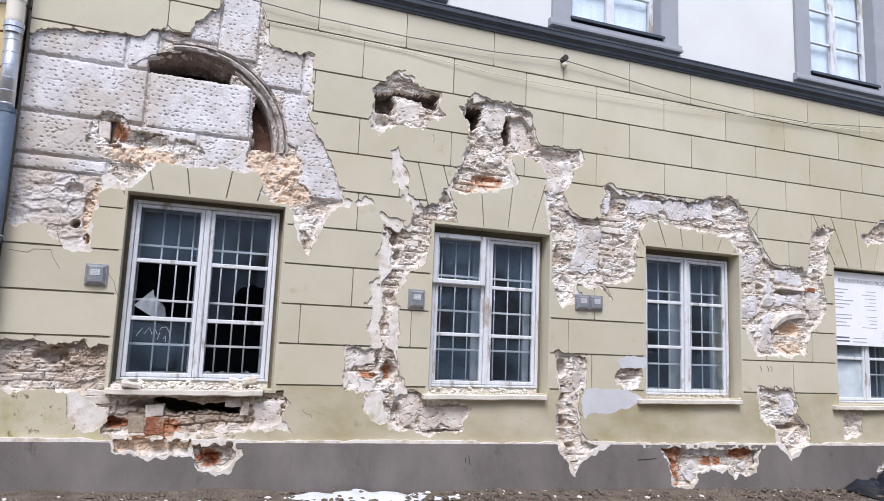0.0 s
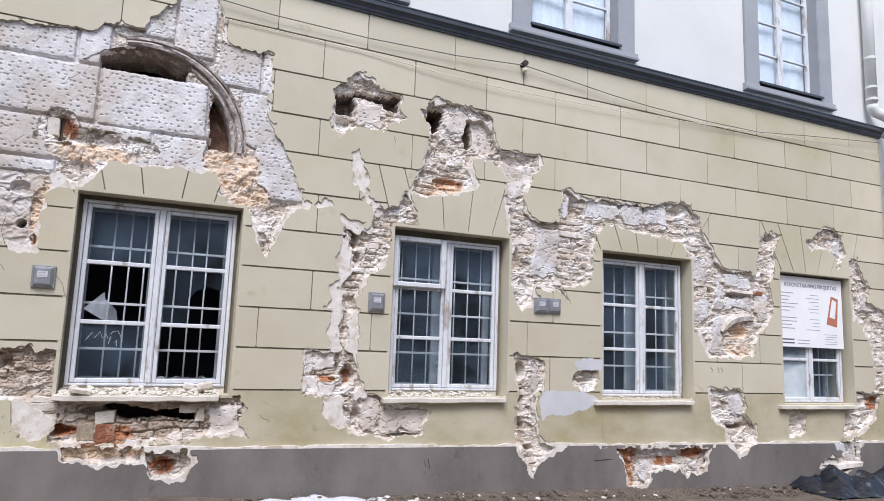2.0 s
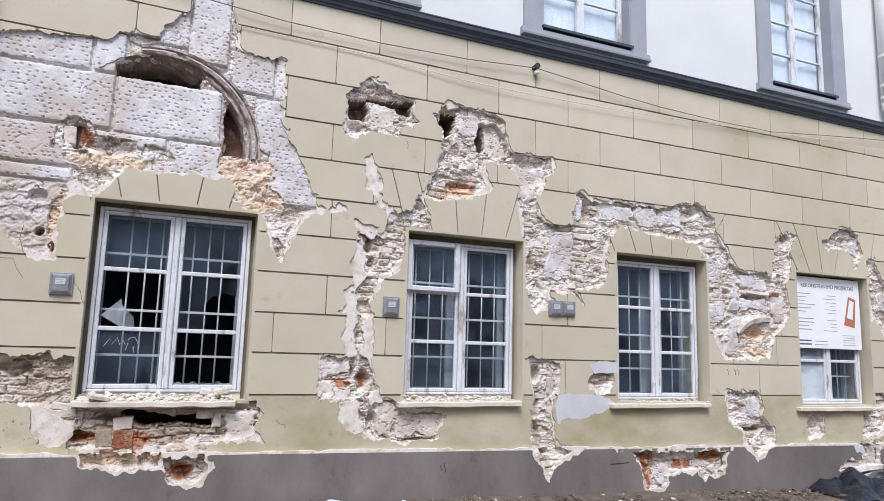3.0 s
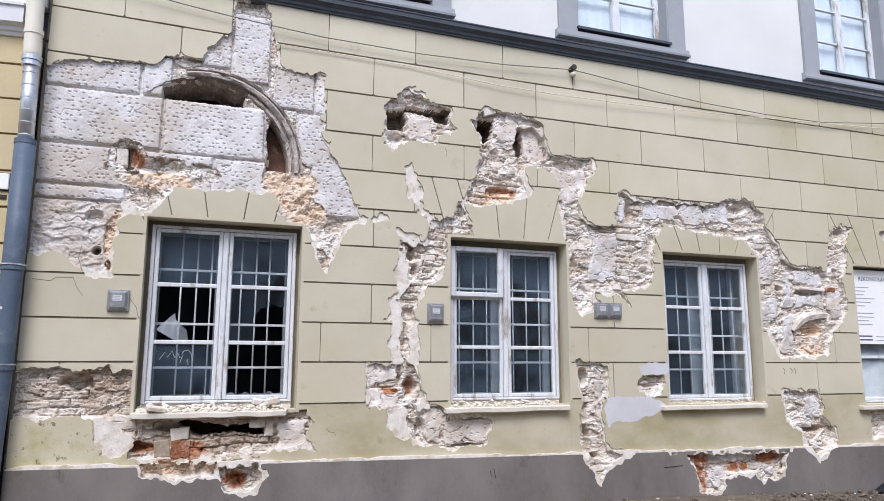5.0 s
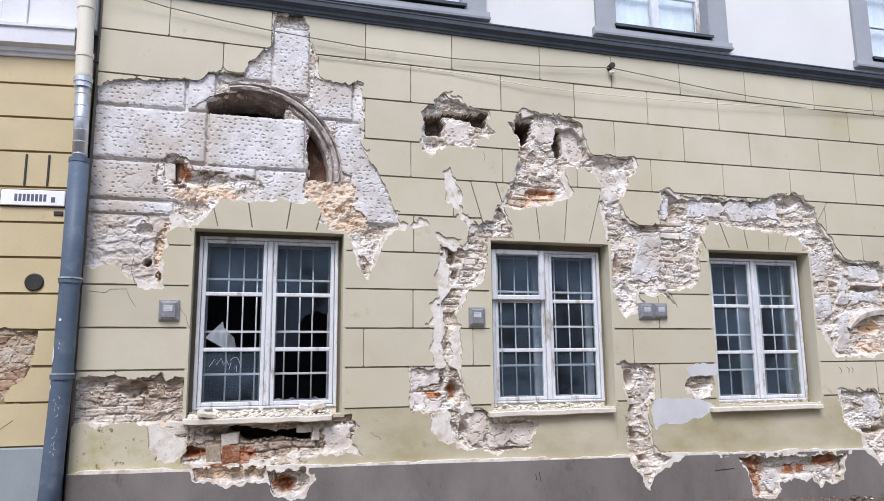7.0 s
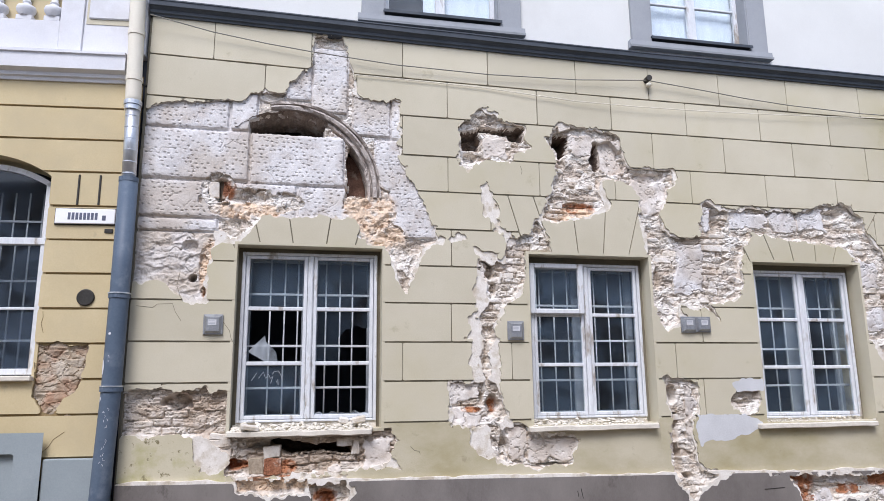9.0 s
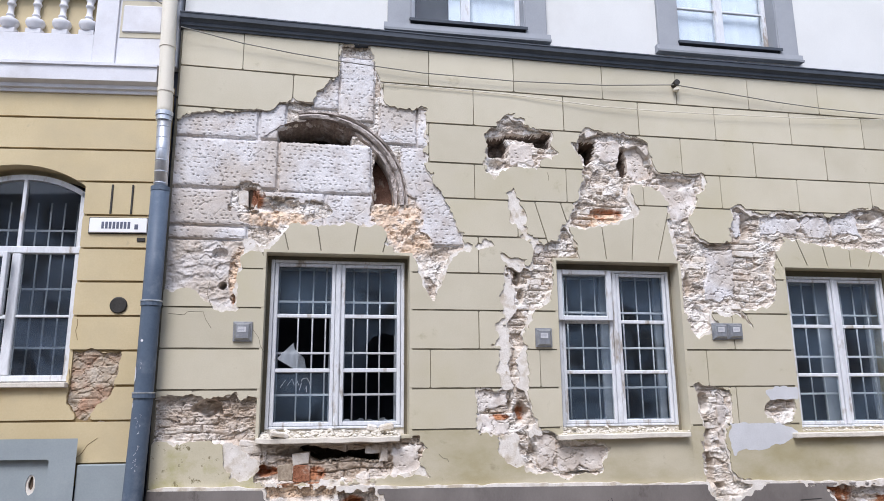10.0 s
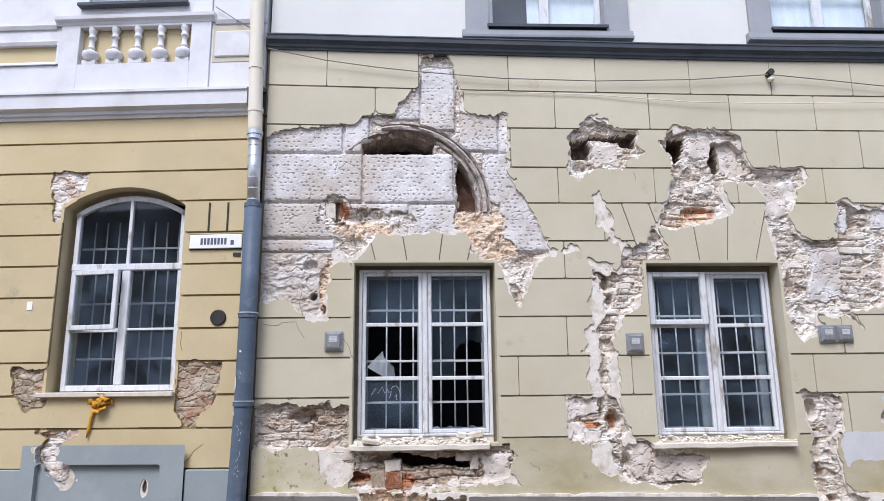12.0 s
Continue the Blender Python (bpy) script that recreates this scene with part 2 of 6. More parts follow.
def box_bm(x0, x1, y0, y1, z0, z1, bevel=0.0, seg=1, bm=None):
    own = bm or bmesh.new()
    c = bmesh.ops.create_cube(own, size=1.0)["verts"]
    for v in c:
        v.co = Vector(((x0 + x1) / 2 + v.co.x * (x1 - x0), (y0 + y1) / 2 + v.co.y * (y1 - y0), (z0 + z1) / 2 + v.co.z * (z1 - z0)))
    if bevel:
        edges = {e for v in c for e in v.link_edges}
        bmesh.ops.bevel(own, geom=list(edges), offset=bevel, segments=seg, affect="EDGES", profile=0.6)
    return own


def box(name, x0, x1, y0, y1, z0, z1, mat, parent=None, bevel=0.004, label=""):
    return part(name, box_bm(x0, x1, y0, y1, z0, z1, bevel), mat, parent, label)


def tube_bm(points, radius, sides=12, bm=None):
    """A tube through points, radius a number or one for each point."""
    own = bm or bmesh.new()
    rings = []
    pts = [Vector(p) for p in points]
    rad = radius if isinstance(radius, (list, tuple)) else [radius] * len(pts)
    for i, p in enumerate(pts):
        d = (pts[min(i + 1, len(pts) - 1)] - pts[max(i - 1, 0)]).normalized()
        a = d.orthogonal().normalized() if abs(d.z) < 0.9 else Vector((1, 0, 0)).cross(d).normalized()
        if abs(d.z) < 0.9:
            a = Vector((0, 0, 1)).cross(d).normalized()
        c = d.cross(a)
        rings.append([own.verts.new(p + rad[i] * (math.cos(k * 2 * math.pi / sides) * a + math.sin(k * 2 * math.pi / sides) * c)) for k in range(sides)])
    for r, s in zip(rings, rings[1:]):
        for k in range(sides):
            own.faces.new((r[k], r[(k + 1) % sides], s[(k + 1) % sides], s[k]))
    own.faces.new(rings[0][::-1])
    own.faces.new(rings[-1])
    return own


def lathe_bm(profile, centre, sides=16):
    """A turned shape about z: profile of (radius, height)."""
    own = bmesh.new()
    rings = [[own.verts.new((centre[0] + r * math.cos(k * 2 * math.pi / sides), centre[1] + r * math.sin(k * 2 * math.pi / sides), centre[2] + z)) for k in range(sides)] for r, z in profile]
    for r, s in zip(rings, rings[1:]):
        for k in range(sides):
            own.faces.new((r[k], r[(k + 1) % sides], s[(k + 1) % sides], s[k]))
    own.faces.new(rings[0][::-1])
    own.faces.new(rings[-1])
    return own


def sweep_x(name, profile, x0, x1, mat, parent=None, label="", m=None):
    """A moulding along x: profile of (y, z), closed at both ends."""
    bm = bmesh.new()
    n = len(profile)
    a = [bm.verts.new((x0, y, z)) for y, z in profile]
    b = [bm.verts.new((x1, y, z)) for y, z in profile]
    for i in range(n):
        bm.faces.new((a[i], a[(i + 1) % n], b[(i + 1) % n], b[i]))
    bm.faces.new(a[::-1])
    bm.faces.new(b)
    bmesh.ops.recalc_face_normals(bm, faces=bm.faces)
    return part(name, bm, mat, parent, label)


LATTICE = np.random.RandomState(7).rand(256, 256)


def value_noise(x, z, freq, seed=0):
    u, v = np.asarray(x) * freq + 17.3 * seed + 1000, np.asarray(z) * freq + 9.1 * seed + 1000
    i, j = np.floor(u).astype(int), np.floor(v).astype(int)
    a, b = u - i, v - j
    a, b = a * a * (3 - 2 * a), b * b * (3 - 2 * b)
    g = lambda p, q: LATTICE[p % 256, q % 256]
    return (g(i, j) * (1 - a) + g(i + 1, j) * a) * (1 - b) + (g(i, j + 1) * (1 - a) + g(i + 1, j + 1) * a) * b - 0.5


def fbm(x, z, freq, octaves=3, seed=0):
    return sum(value_noise(x, z, freq * 2.1 ** k, seed + k) / 2 ** k for k in range(octaves))


def worley(u, v, seed=0):
    """Nearest and second nearest distance to scattered points, a random value for the nearest one, and the lean of its facet."""
    u, v = np.asarray(u) + 500, np.asarray(v) + 500
    i, j = np.floor(u).astype(int), np.floor(v).astype(int)
    f1, f2, tone, lean = np.full(u.shape, 9.0), np.full(u.shape, 9.0), np.zeros(u.shape), np.zeros(u.shape)
    for a in (-1, 0, 1):
        for b in (-1, 0, 1):
            p, q = (i + a + 31 * seed) % 256, (j + b + 57 * seed) % 256
            du, dv = i + a + LATTICE[p, q] - u, j + b + LATTICE[(p + 101) % 256, (q + 43) % 256] - v
            d = np.hypot(du, dv)
            closer = d < f1
            f2 = np.where(closer, f1, np.minimum(f2, d))
            tone = np.where(closer, LATTICE[(p + 19) % 256, (q + 5) % 256], tone)
            slope = du * (LATTICE[(p + 66) % 256, (q + 7) % 256] - 0.5) + dv * (LATTICE[(p + 3) % 256, (q + 88) % 256] - 0.35)
            lean = np.where(closer, slope, lean)
            f1 = np.where(closer, d, f1)
    return f1, f2, tone, lean


def poly_sd(x, z, pts):
    """Signed distance to a closed outline, negative inside."""
    x, z = np.asarray(x, float), np.asarray(z, float)
    best, inside = np.full(x.shape, 1e9), np.zeros(x.shape, bool)
    for (ax, az), (bx, bz) in zip(pts, pts[1:] + pts[:1]):
        ex, ez = bx - ax, bz - az
        t = np.clip(((x - ax) * ex + (z - az) * ez) / (ex * ex + ez * ez + 1e-12), 0, 1)
        best = np.minimum(best, (x - ax - t * ex) ** 2 + (z - az - t * ez) ** 2)
        cross = ((az > z) != (bz > z))
        with np.errstate(divide="ignore", invalid="ignore"):
            cross &= x < ax + (z - az) / (bz - az if bz != az else 1e-12) * ex
        inside ^= cross
    return np.where(inside, -1, 1) * np.sqrt(best)


def rect_sd(x, z, x0, x1, z0, z1):
    """Negative inside."""
    return np.maximum(np.maximum(x0 - x, x - x1), np.maximum(z0 - z, z - z1))


def clipped_sheet(field, x0, x1, z0, z1, step, y, thick, coarse=1):
    """The part of a rectangle where field(x, z) > 0, as a slab of ragged outline: its vertices and faces. Front at y, back at y + thick."""
    nx, nz = max(1, int(math.ceil((x1 - x0) / step))), max(1, int(math.ceil((z1 - z0) / step)))
    xs, zs = np.linspace(x0, x1, nx + 1), np.linspace(z0, z1, nz + 1)
    X, Z = np.meshgrid(xs, zs, indexing="ij")
    V = field(X, Z)
    V = np.where(np.abs(V) < 1e-5, 1e-5, V)
    verts, faces, index = [], [], {}

    def vert(key, x, z, yy):
        if key not in index:
            index[key] = len(verts)
            verts.append((x, yy, z))
        return index[key]

    pos = V > 0
    done = np.zeros((nx, nz), bool)
    if coarse > 1:
        for i in range(0, nx - coarse + 1, coarse):
            for j in range(0, nz - coarse + 1, coarse):
                if pos[i:i + coarse + 1, j:j + coarse + 1].all():
                    c = [(i, j), (i + coarse, j), (i + coarse, j + coarse), (i, j + coarse)]
                    faces.append([vert(k, xs[k[0]], zs[k[1]], y) for k in c])
                    done[i:i + coarse, j:j + coarse] = True
    count = pos[:-1, :-1].astype(int) + pos[1:, :-1] + pos[:-1, 1:] + pos[1:, 1:]
    for i, j in zip(*np.nonzero((count > 0) & ~done)):
        ring = [(i, j), (i + 1, j), (i + 1, j + 1), (i, j + 1)]
        if count[i, j] == 4:
            faces.append([vert(k, xs[k[0]], zs[k[1]], y) for k in ring])
            continue
        loop, cuts = [], []
        for a, b in zip(ring, ring[1:] + ring[:1]):
            if pos[a]:
                loop.append(vert(a, xs[a[0]], zs[a[1]], y))
            if pos[a] != pos[b]:
                t = V[a] / (V[a] - V[b])
                key = (a, b) if a < b else (b, a)
                px, pz = xs[a[0]] + t * (xs[b[0]] - xs[a[0]]), zs[a[1]] + t * (zs[b[1]] - zs[a[1]])
                k = vert(key, px, pz, y)
                loop.append(k)
                cuts.append((k, vert((key, 1), px, pz, y + thick), pos[a]))
        if len(loop) >= 3:
            faces.append(loop)
        for n in range(0, len(cuts) - 1, 2):
            (k0, b0, out0), (k1, b1, _) = cuts[n], cuts[n + 1]
            faces.append((k1, k0, b0, b1) if out0 else (k0, k1, b1, b0))
    return verts, faces


# ---- the damaged facade ----
WY = 7.0


def plinth_top(x):
    return 0.545 - 0.0165 * (x + 1.0)


def ground_z(x):
    return 0.02 - 0.031 * (np.clip(x, -8.0, 14.0) - 1.9)


OPENINGS = [(-0.68, 0.80, 1.01, 2.855), (2.425, 3.87, 1.0, 2.845), (5.215, 6.68, 0.975, 2.83), (8.355, 9.84, 0.92, 2.80)]
ROW_Z = [5.30, 4.83, 4.36, 3.90, 3.51, 3.09, 2.68, 2.28, 1.87, 1.47, 1.06, 0.52]
LEFT_END, RIGHT_END = -1.66, 10.72
# the upper joints sag a little along the wall
SPAN = [-1.7, 0.5, 3.2, 6.5, 10.7]
SAG = {1: [4.866, 4.82, 4.788, 4.772, 4.775], 2: [4.405, 4.374, 4.362, 4.357, 4.374], 3: [3.92, 3.917, 3.911, 3.92, 3.932]}


def row_z(k, x):
    return np.interp(x, SPAN, SAG[k]) if k in SAG else ROW_Z[k]


DAMAGE = {
    "niche": [(-1.72, 4.27), (-1.52, 4.35), (-1.31, 4.38), (-0.68, 4.42), (-0.64, 4.52), (-0.26, 4.53), (-0.22, 4.66), (-0.01, 4.88), (0.02, 5.22), (0.06, 5.25), (0.3, 5.25),
              (0.4, 5.16), (0.42, 4.92), (0.48, 4.58), (0.67, 4.53), (0.98, 4.53), (0.97, 3.99), (1.0, 3.81), (1.11, 3.64), (1.32, 3.19), (1.38, 3.08), (1.38, 2.95),
              (1.26, 2.9), (1.14, 2.64), (1.07, 2.38), (1.01, 2.4), (0.93, 2.7), (0.82, 2.83), (0.61, 2.89), (0.52, 3.18), (-0.45, 3.15), (-0.56, 3.01), (-0.7, 2.92),
              (-0.91, 2.98), (-0.95, 2.65), (-0.98, 2.27), (-1.18, 2.3), (-1.42, 2.45), (-1.72, 2.42)],
    "column": [(1.86, 2.78), (2.02, 2.75), (2.16, 2.74), (2.2, 3.04), (2.28, 3.04), (2.47, 3.1), (2.54, 3.22), (2.63, 3.13), (2.67, 2.94), (2.7, 2.85), (2.38, 2.8), (2.37, 2.52), (2.3, 2.40), (2.16, 2.29), (2.08, 2.18),
               (2.03, 2.08), (2.04, 1.90), (1.97, 1.86), (1.89, 1.88), (1.86, 2.15), (1.94, 2.28), (1.93, 2.5), (1.84, 2.66)],
    "crack_run": [(1.88, 1.9), (1.96, 1.9), (1.97, 1.45), (2.09, 1.33), (2.13, 1.1), (2.05, 1.02), (2.13, 0.84), (2.12, 0.64), (2.0, 0.66), (1.97, 0.8), (1.90, 1.05), (1.89, 1.3), (1.86, 1.6)],
    "block_left": [(1.52, 1.45), (1.92, 1.46), (1.93, 1.0), (1.75, 1.0), (1.52, 1.05)],
    "slab_low": [(2.1, 0.98), (2.2, 1.0), (2.42, 0.97), (2.5, 0.88), (2.87, 0.87), (2.92, 0.82), (2.84, 0.56), (2.4, 0.565), (2.08, 0.63)],
    "upper_hole": [(1.9, 4.51), (1.99, 4.44), (2.1, 4.45), (2.2, 4.36), (2.42, 4.34), (2.43, 4.15), (2.5, 4.1), (2.31, 4.01), (2.29, 3.9), (1.96, 3.9), (1.75, 3.785), (1.66, 3.89), (1.68, 4.28), (1.8, 4.38)],
    "stepped": [(2.69, 4.22), (2.82, 4.33), (2.98, 4.41), (3.14, 4.36), (3.58, 4.31), (3.64, 4.1), (3.7, 3.92), (4.25, 3.9), (4.27, 3.74), (4.16, 3.58), (4.05, 3.35), (4.09, 3.13),
                (3.89, 3.0), (3.82, 3.29), (3.82, 3.54), (3.59, 3.74), (3.37, 3.78), (3.32, 3.61), (3.36, 3.45), (3.18, 3.32), (2.79, 3.21), (2.62, 3.26), (2.68, 3.48),
                (2.8, 3.74), (2.8, 3.93), (2.73, 4.06)],
    "between": [(3.9, 3.4), (4.06, 3.19), (4.18, 3.1), (4.58, 3.11), (4.62, 3.51), (4.7, 3.55), (4.83, 3.46), (5.95, 3.48), (6.43, 3.6), (6.68, 3.57), (6.83, 3.43), (6.88, 3.24),
                (7.27, 2.72), (7.86, 2.73), (7.93, 3.06), (7.99, 3.23), (8.16, 3.33), (8.37, 3.31), (8.21, 3.08), (8.26, 2.88), (8.17, 2.63), (8.19, 2.15), (7.88, 1.82), (7.76, 1.54),
                (6.98, 1.54), (6.89, 1.78), (6.64, 1.96), (6.6, 2.18), (6.65, 2.37), (6.56, 2.67), (6.67, 2.91), (6.57, 3.05), (5.49, 3.13), (5.27, 3.18), (5.18, 3.03), (5.09, 2.84),
                (5.05, 2.41), (4.64, 2.3), (4.72, 2.14), (4.55, 2.27), (4.23, 2.32), (4.2, 2.08), (4.05, 2.0), (3.89, 2.33), (3.82, 2.72)],
    "spike": [(3.96, 1.48), (4.37, 1.45), (4.35, 1.09), (4.27, 1.03), (4.3, 0.64), (4.33, 0.45), (4.62, 0.44), (4.34, 0.35), (4.21, 0.08), (4.16, 0.2), (4.03, 0.36), (4.0, 0.58), (4.01, 1.02)],
    "chip": [(4.75, 1.26), (4.89, 1.36), (5.16, 1.34), (5.13, 1.1), (5.02, 1.03), (4.81, 1.13)],
    "plinth_brick": [(5.16, 0.41), (5.35, 0.41), (5.48, 0.28), (5.56, 0.08), (5.61, -0.07), (5.87, -0.07), (5.92, 0.1), (6.42, 0.15), (6.51, 0.04), (6.74, 0.03), (6.84, 0.17), (6.95, 0.37), (5.48, 0.40)],
    "pier": [(6.97, 1.11), (7.58, 1.1), (7.62, 0.74), (7.77, 0.63), (7.82, 0.48), (7.6, 0.33), (7.44, 0.24), (7.35, 0.37), (7.25, 0.6), (7.01, 0.74)],
    "lintel_end": [(8.92, 3.28), (9.17, 3.43), (9.36, 3.54), (9.74, 3.49), (9.78, 3.18), (9.61, 2.91), (9.55, 3.12), (9.28, 3.22), (9.03, 3.16)],
    "end_crack": [(9.84, 3.06), (10.04, 3.12), (10.15, 2.86), (10.33, 2.7), (10.25, 2.47), (10.8, 2.27), (10.8, 1.0), (10.3, 1.1), (10.35, 1.75), (10.26, 1.86), (9.97, 2.24), (9.85, 2.66)],
    "end_sill": [(9.63, 1.13), (10.42, 1.06), (10.3, 0.72), (9.83, 0.48), (9.58, 0.44)],
    "under_four": [(8.44, 0.85), (8.77, 0.81), (8.76, 0.5), (8.41, 0.46)],
    "end_plinth": [(9.4, 0.4), (9.88, 0.37), (9.8, 0.07), (9.55, -0.04), (8.96, 0.02), (9.08, 0.14), (9.44, 0.16)],
    "plinth_hole": [(0.09, 0.50), (0.46, 0.50), (0.52, 0.42), (0.47, 0.27), (0.36, 0.24), (0.19, 0.255), (0.10, 0.36)],
    "plinth_strip": [(-0.59, 0.53), (-0.55, 0.45), (-0.42, 0.42), (-0.28, 0.385), (-0.05, 0.42), (0.08, 0.40), (0.08, 0.53)],
    "under_one": [(-1.72, 1.41), (-0.64, 1.41), (-0.64, 1.0), (0.87, 0.99), (0.94, 0.95), (0.95, 0.64), (0.6, 0.62), (0.3, 0.585), (0.0, 0.6), (-0.3, 0.575), (-0.62, 0.585), (-0.72, 0.63), (-0.66, 0.76), (-0.83, 0.87), (-0.93, 0.96), (-1.72, 0.99)],
}
BOUNDS = {k: (min(p[0] for p in v), max(p[0] for p in v), min(p[1] for p in v), max(p[1] for p in v)) for k, v in DAMAGE.items()}


def damage(x, z):
    """Distance outside the places where the plaster has come off, with a ragged edge; negative inside."""
    x, z = np.asarray(x, float), np.asarray(z, float)
    lo, hi, bo, to = x.min(), x.max(), z.min(), z.max()
    d = np.full(x.shape, 1.0)
    for key, pts in DAMAGE.items():
        b = BOUNDS[key]
        if b[0] - 0.3 < hi and b[1] + 0.3 > lo and b[2] - 0.3 < to and b[3] + 0.3 > bo:
            d = np.minimum(d, poly_sd(x, z, pts))
    return d + 0.048 * fbm(x, z, 7, 3) + 0.03 * fbm(x, z, 17, 2, 6) + 0.03 * fbm(x, z, 36, 2, 5)


def outside_openings(x, z):
    d = np.full(np.shape(x), 1e3)
    for o in OPENINGS:
        d = np.minimum(d, rect_sd(x, z, *o))
    return d - 0.003


# places where only the paint and its thin coat have flaked away, and where the lime rim is broad
SHALLOW = [[(1.9, 3.62), (1.96, 3.68), (2.03, 3.6), (2.05, 3.42), (2.12, 3.2), (2.2, 2.98), (2.08, 3.0), (1.98, 3.2), (1.9, 3.3)],
           [(1.3, 3.02), (1.71, 3.05), (1.85, 2.79), (1.88, 2.66), (1.79, 2.47), (1.78, 2.29), (1.85, 2.24), (1.70, 1.99), (1.63, 1.885), (1.75, 1.87), (1.735, 1.64), (1.78, 1.46), (1.51, 1.44), (1.515, 1.06), (1.70, 1.01),
            (1.74, 0.84), (1.84, 0.70), (2.08, 0.625), (2.2, 0.6), (2.18, 1.0), (2.09, 1.3), (2.065, 1.83), (2.01, 1.9), (2.05, 2.1), (2.17, 2.26), (2.33, 2.4), (2.35, 2.62), (2.33, 2.83), (2.27, 3.06), (2.12, 3.08), (2.19, 2.85), (2.1, 2.78),
            (2.02, 3.06), (1.97, 3.02), (1.97, 2.88), (1.84, 2.86), (1.76, 2.98), (1.6, 2.93), (1.4, 2.95)],
           [(-0.62, 0.58), (-0.57, 0.47), (-0.445, 0.43), (-0.284, 0.40), (-0.08, 0.44), (0.11, 0.39), (0.20, 0.28), (0.45, 0.265), (0.48, 0.36), (0.53, 0.42), (0.46, 0.49), (0.48, 0.57), (0.0, 0.58)],
           [(-1.02, 0.98), (-0.85, 0.96), (-0.62, 0.78), (-0.68, 0.62), (-0.95, 0.61), (-0.98, 0.8)],
           [(0.55, 0.64), (0.98, 0.62), (0.98, 0.72), (0.7, 0.7)]]
# paint that still holds inside those flaked places
ISLANDS = [[(1.9, 2.9), (1.95, 3.07), (2.13, 3.07), (2.17, 2.9), (2.05, 2.84)], [(1.48, 2.93), (1.8, 2.98), (1.78, 2.86), (1.5, 2.85)]]
BROAD = [(3.93, 3.15, 0.16, 0.22), (4.25, 2.12, 0.2, 0.12), (6.93, 1.75, 0.16, 0.2), (4.3, 0.42, 0.3, 0.12), (3.3, 3.5, 0.2, 0.2),
         (4.9, 3.35, 0.2, 0.14), (7.3, 0.4, 0.3, 0.15), (9.9, 2.3, 0.2, 0.3), (9.95, 0.75, 0.3, 0.3), (1.05, 2.75, 0.14, 0.24), (-0.8, 2.95, 0.2, 0.1)]


def coat_edge(x, z):
    """How far the painted coat lies outside the bare lime rim."""
    d = damage(x, z) - 0.003 - 0.07 * np.clip(fbm(x, z, 2.6, 3, 9) - 0.06, 0, 1)
    for cx, cz, rx, rz in BROAD:
        q = np.hypot((x - cx) / rx, (z - cz) / rz)
        d = d - 0.10 * np.clip(1.3 - q, 0, 1)
    d = d + 0.045 * fbm(x, z, 10, 3, 62)
    rag = 0.07 * fbm(x, z, 9, 3, 61) + 0.05 * fbm(x, z, 24, 3, 66) + 0.12 * np.clip(fbm(x, z, 11, 2, 67) - 0.22, 0, 1)
    for pts in SHALLOW:
        flake = poly_sd(x, z, pts) + rag
        for kept in ISLANDS:
            flake = np.maximum(flake, -poly_sd(x, z, kept) - 0.6 * rag)
        d = np.minimum(d, flake)
    return d


facade = thing("wall_facade", "beige rusticated plaster facade with large patches fallen off to bare masonry", "wall", "structure")

# wedge-shaped plaster stones over the windows: x at the window head and at the joint above
WEDGES = [
    [(-0.70, -0.98), (-0.44, -0.62), (-0.115, -0.235), (0.20, 0.30), (0.49, 0.68), (0.74, 0.98)],
    [(2.41, 2.20), (2.72, 2.50), (3.02, 2.955), (3.31, 3.385), (3.61, 3.815), (3.88, 4.08)],
    [(5.20, 4.90), (5.535, 5.276), (5.79, 5.67), (6.09, 6.10), (6.305, 6.59), (6.55, 7.05)],
    [(8.40, 8.0), (8.64, 8.335), (8.89, 8.80), (9.13, 9.35), (9.40, 9.75), (9.86, 10.08)],
]
HEAD_Z, WEDGE_TOP = 2.80, 3.51
ZONES = [[(w[0][0], HEAD_Z), (w[-1][0], HEAD_Z), (w[-1][1], WEDGE_TOP), (w[0][1], WEDGE_TOP)] for w in WEDGES]


def plaster_block(field, x0, x1, z0, z1, name="plaster_block"):
    xs, zs = np.meshgrid(np.linspace(x0, x1, 40), np.linspace(z0, z1, 24), indexing="ij")
    v = field(xs, zs)
    if v.max() <= 0:
        return
    verts, faces = clipped_sheet(field, x0, x1, z0, z1, 0.0165, WY, 0.016, coarse=6)
    if faces:
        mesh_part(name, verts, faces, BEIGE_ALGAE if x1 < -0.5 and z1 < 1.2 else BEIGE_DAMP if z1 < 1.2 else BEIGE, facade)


EVEN_JOINTS = [-1.02, 0.0, 1.01, 2.0, 3.08, 4.02, 4.97, 5.93, 7.0, 7.97, 8.98, 9.98]
ODD_JOINTS = [-0.48, 0.5, 1.52, 2.585, 3.51, 4.49, 5.5, 6.5, 7.52, 8.54, 9.55]


def joints_in_row(k):
    if k < 5:
        xs = ODD_JOINTS if k % 2 else EVEN_JOINTS
    else:
        xs = {5: [1.55, 4.55, 7.54], 6: [4.43, 7.0], 7: [1.54, 4.485, 8.0], 8: [1.018, 2.2, 4.13, 7.1, 7.9], 9: [1.51, 4.45, 7.555], 10: []}[k]
    return [LEFT_END] + sorted(x for x in xs if LEFT_END + 0.15 < x < RIGHT_END - 0.15) + [RIGHT_END]


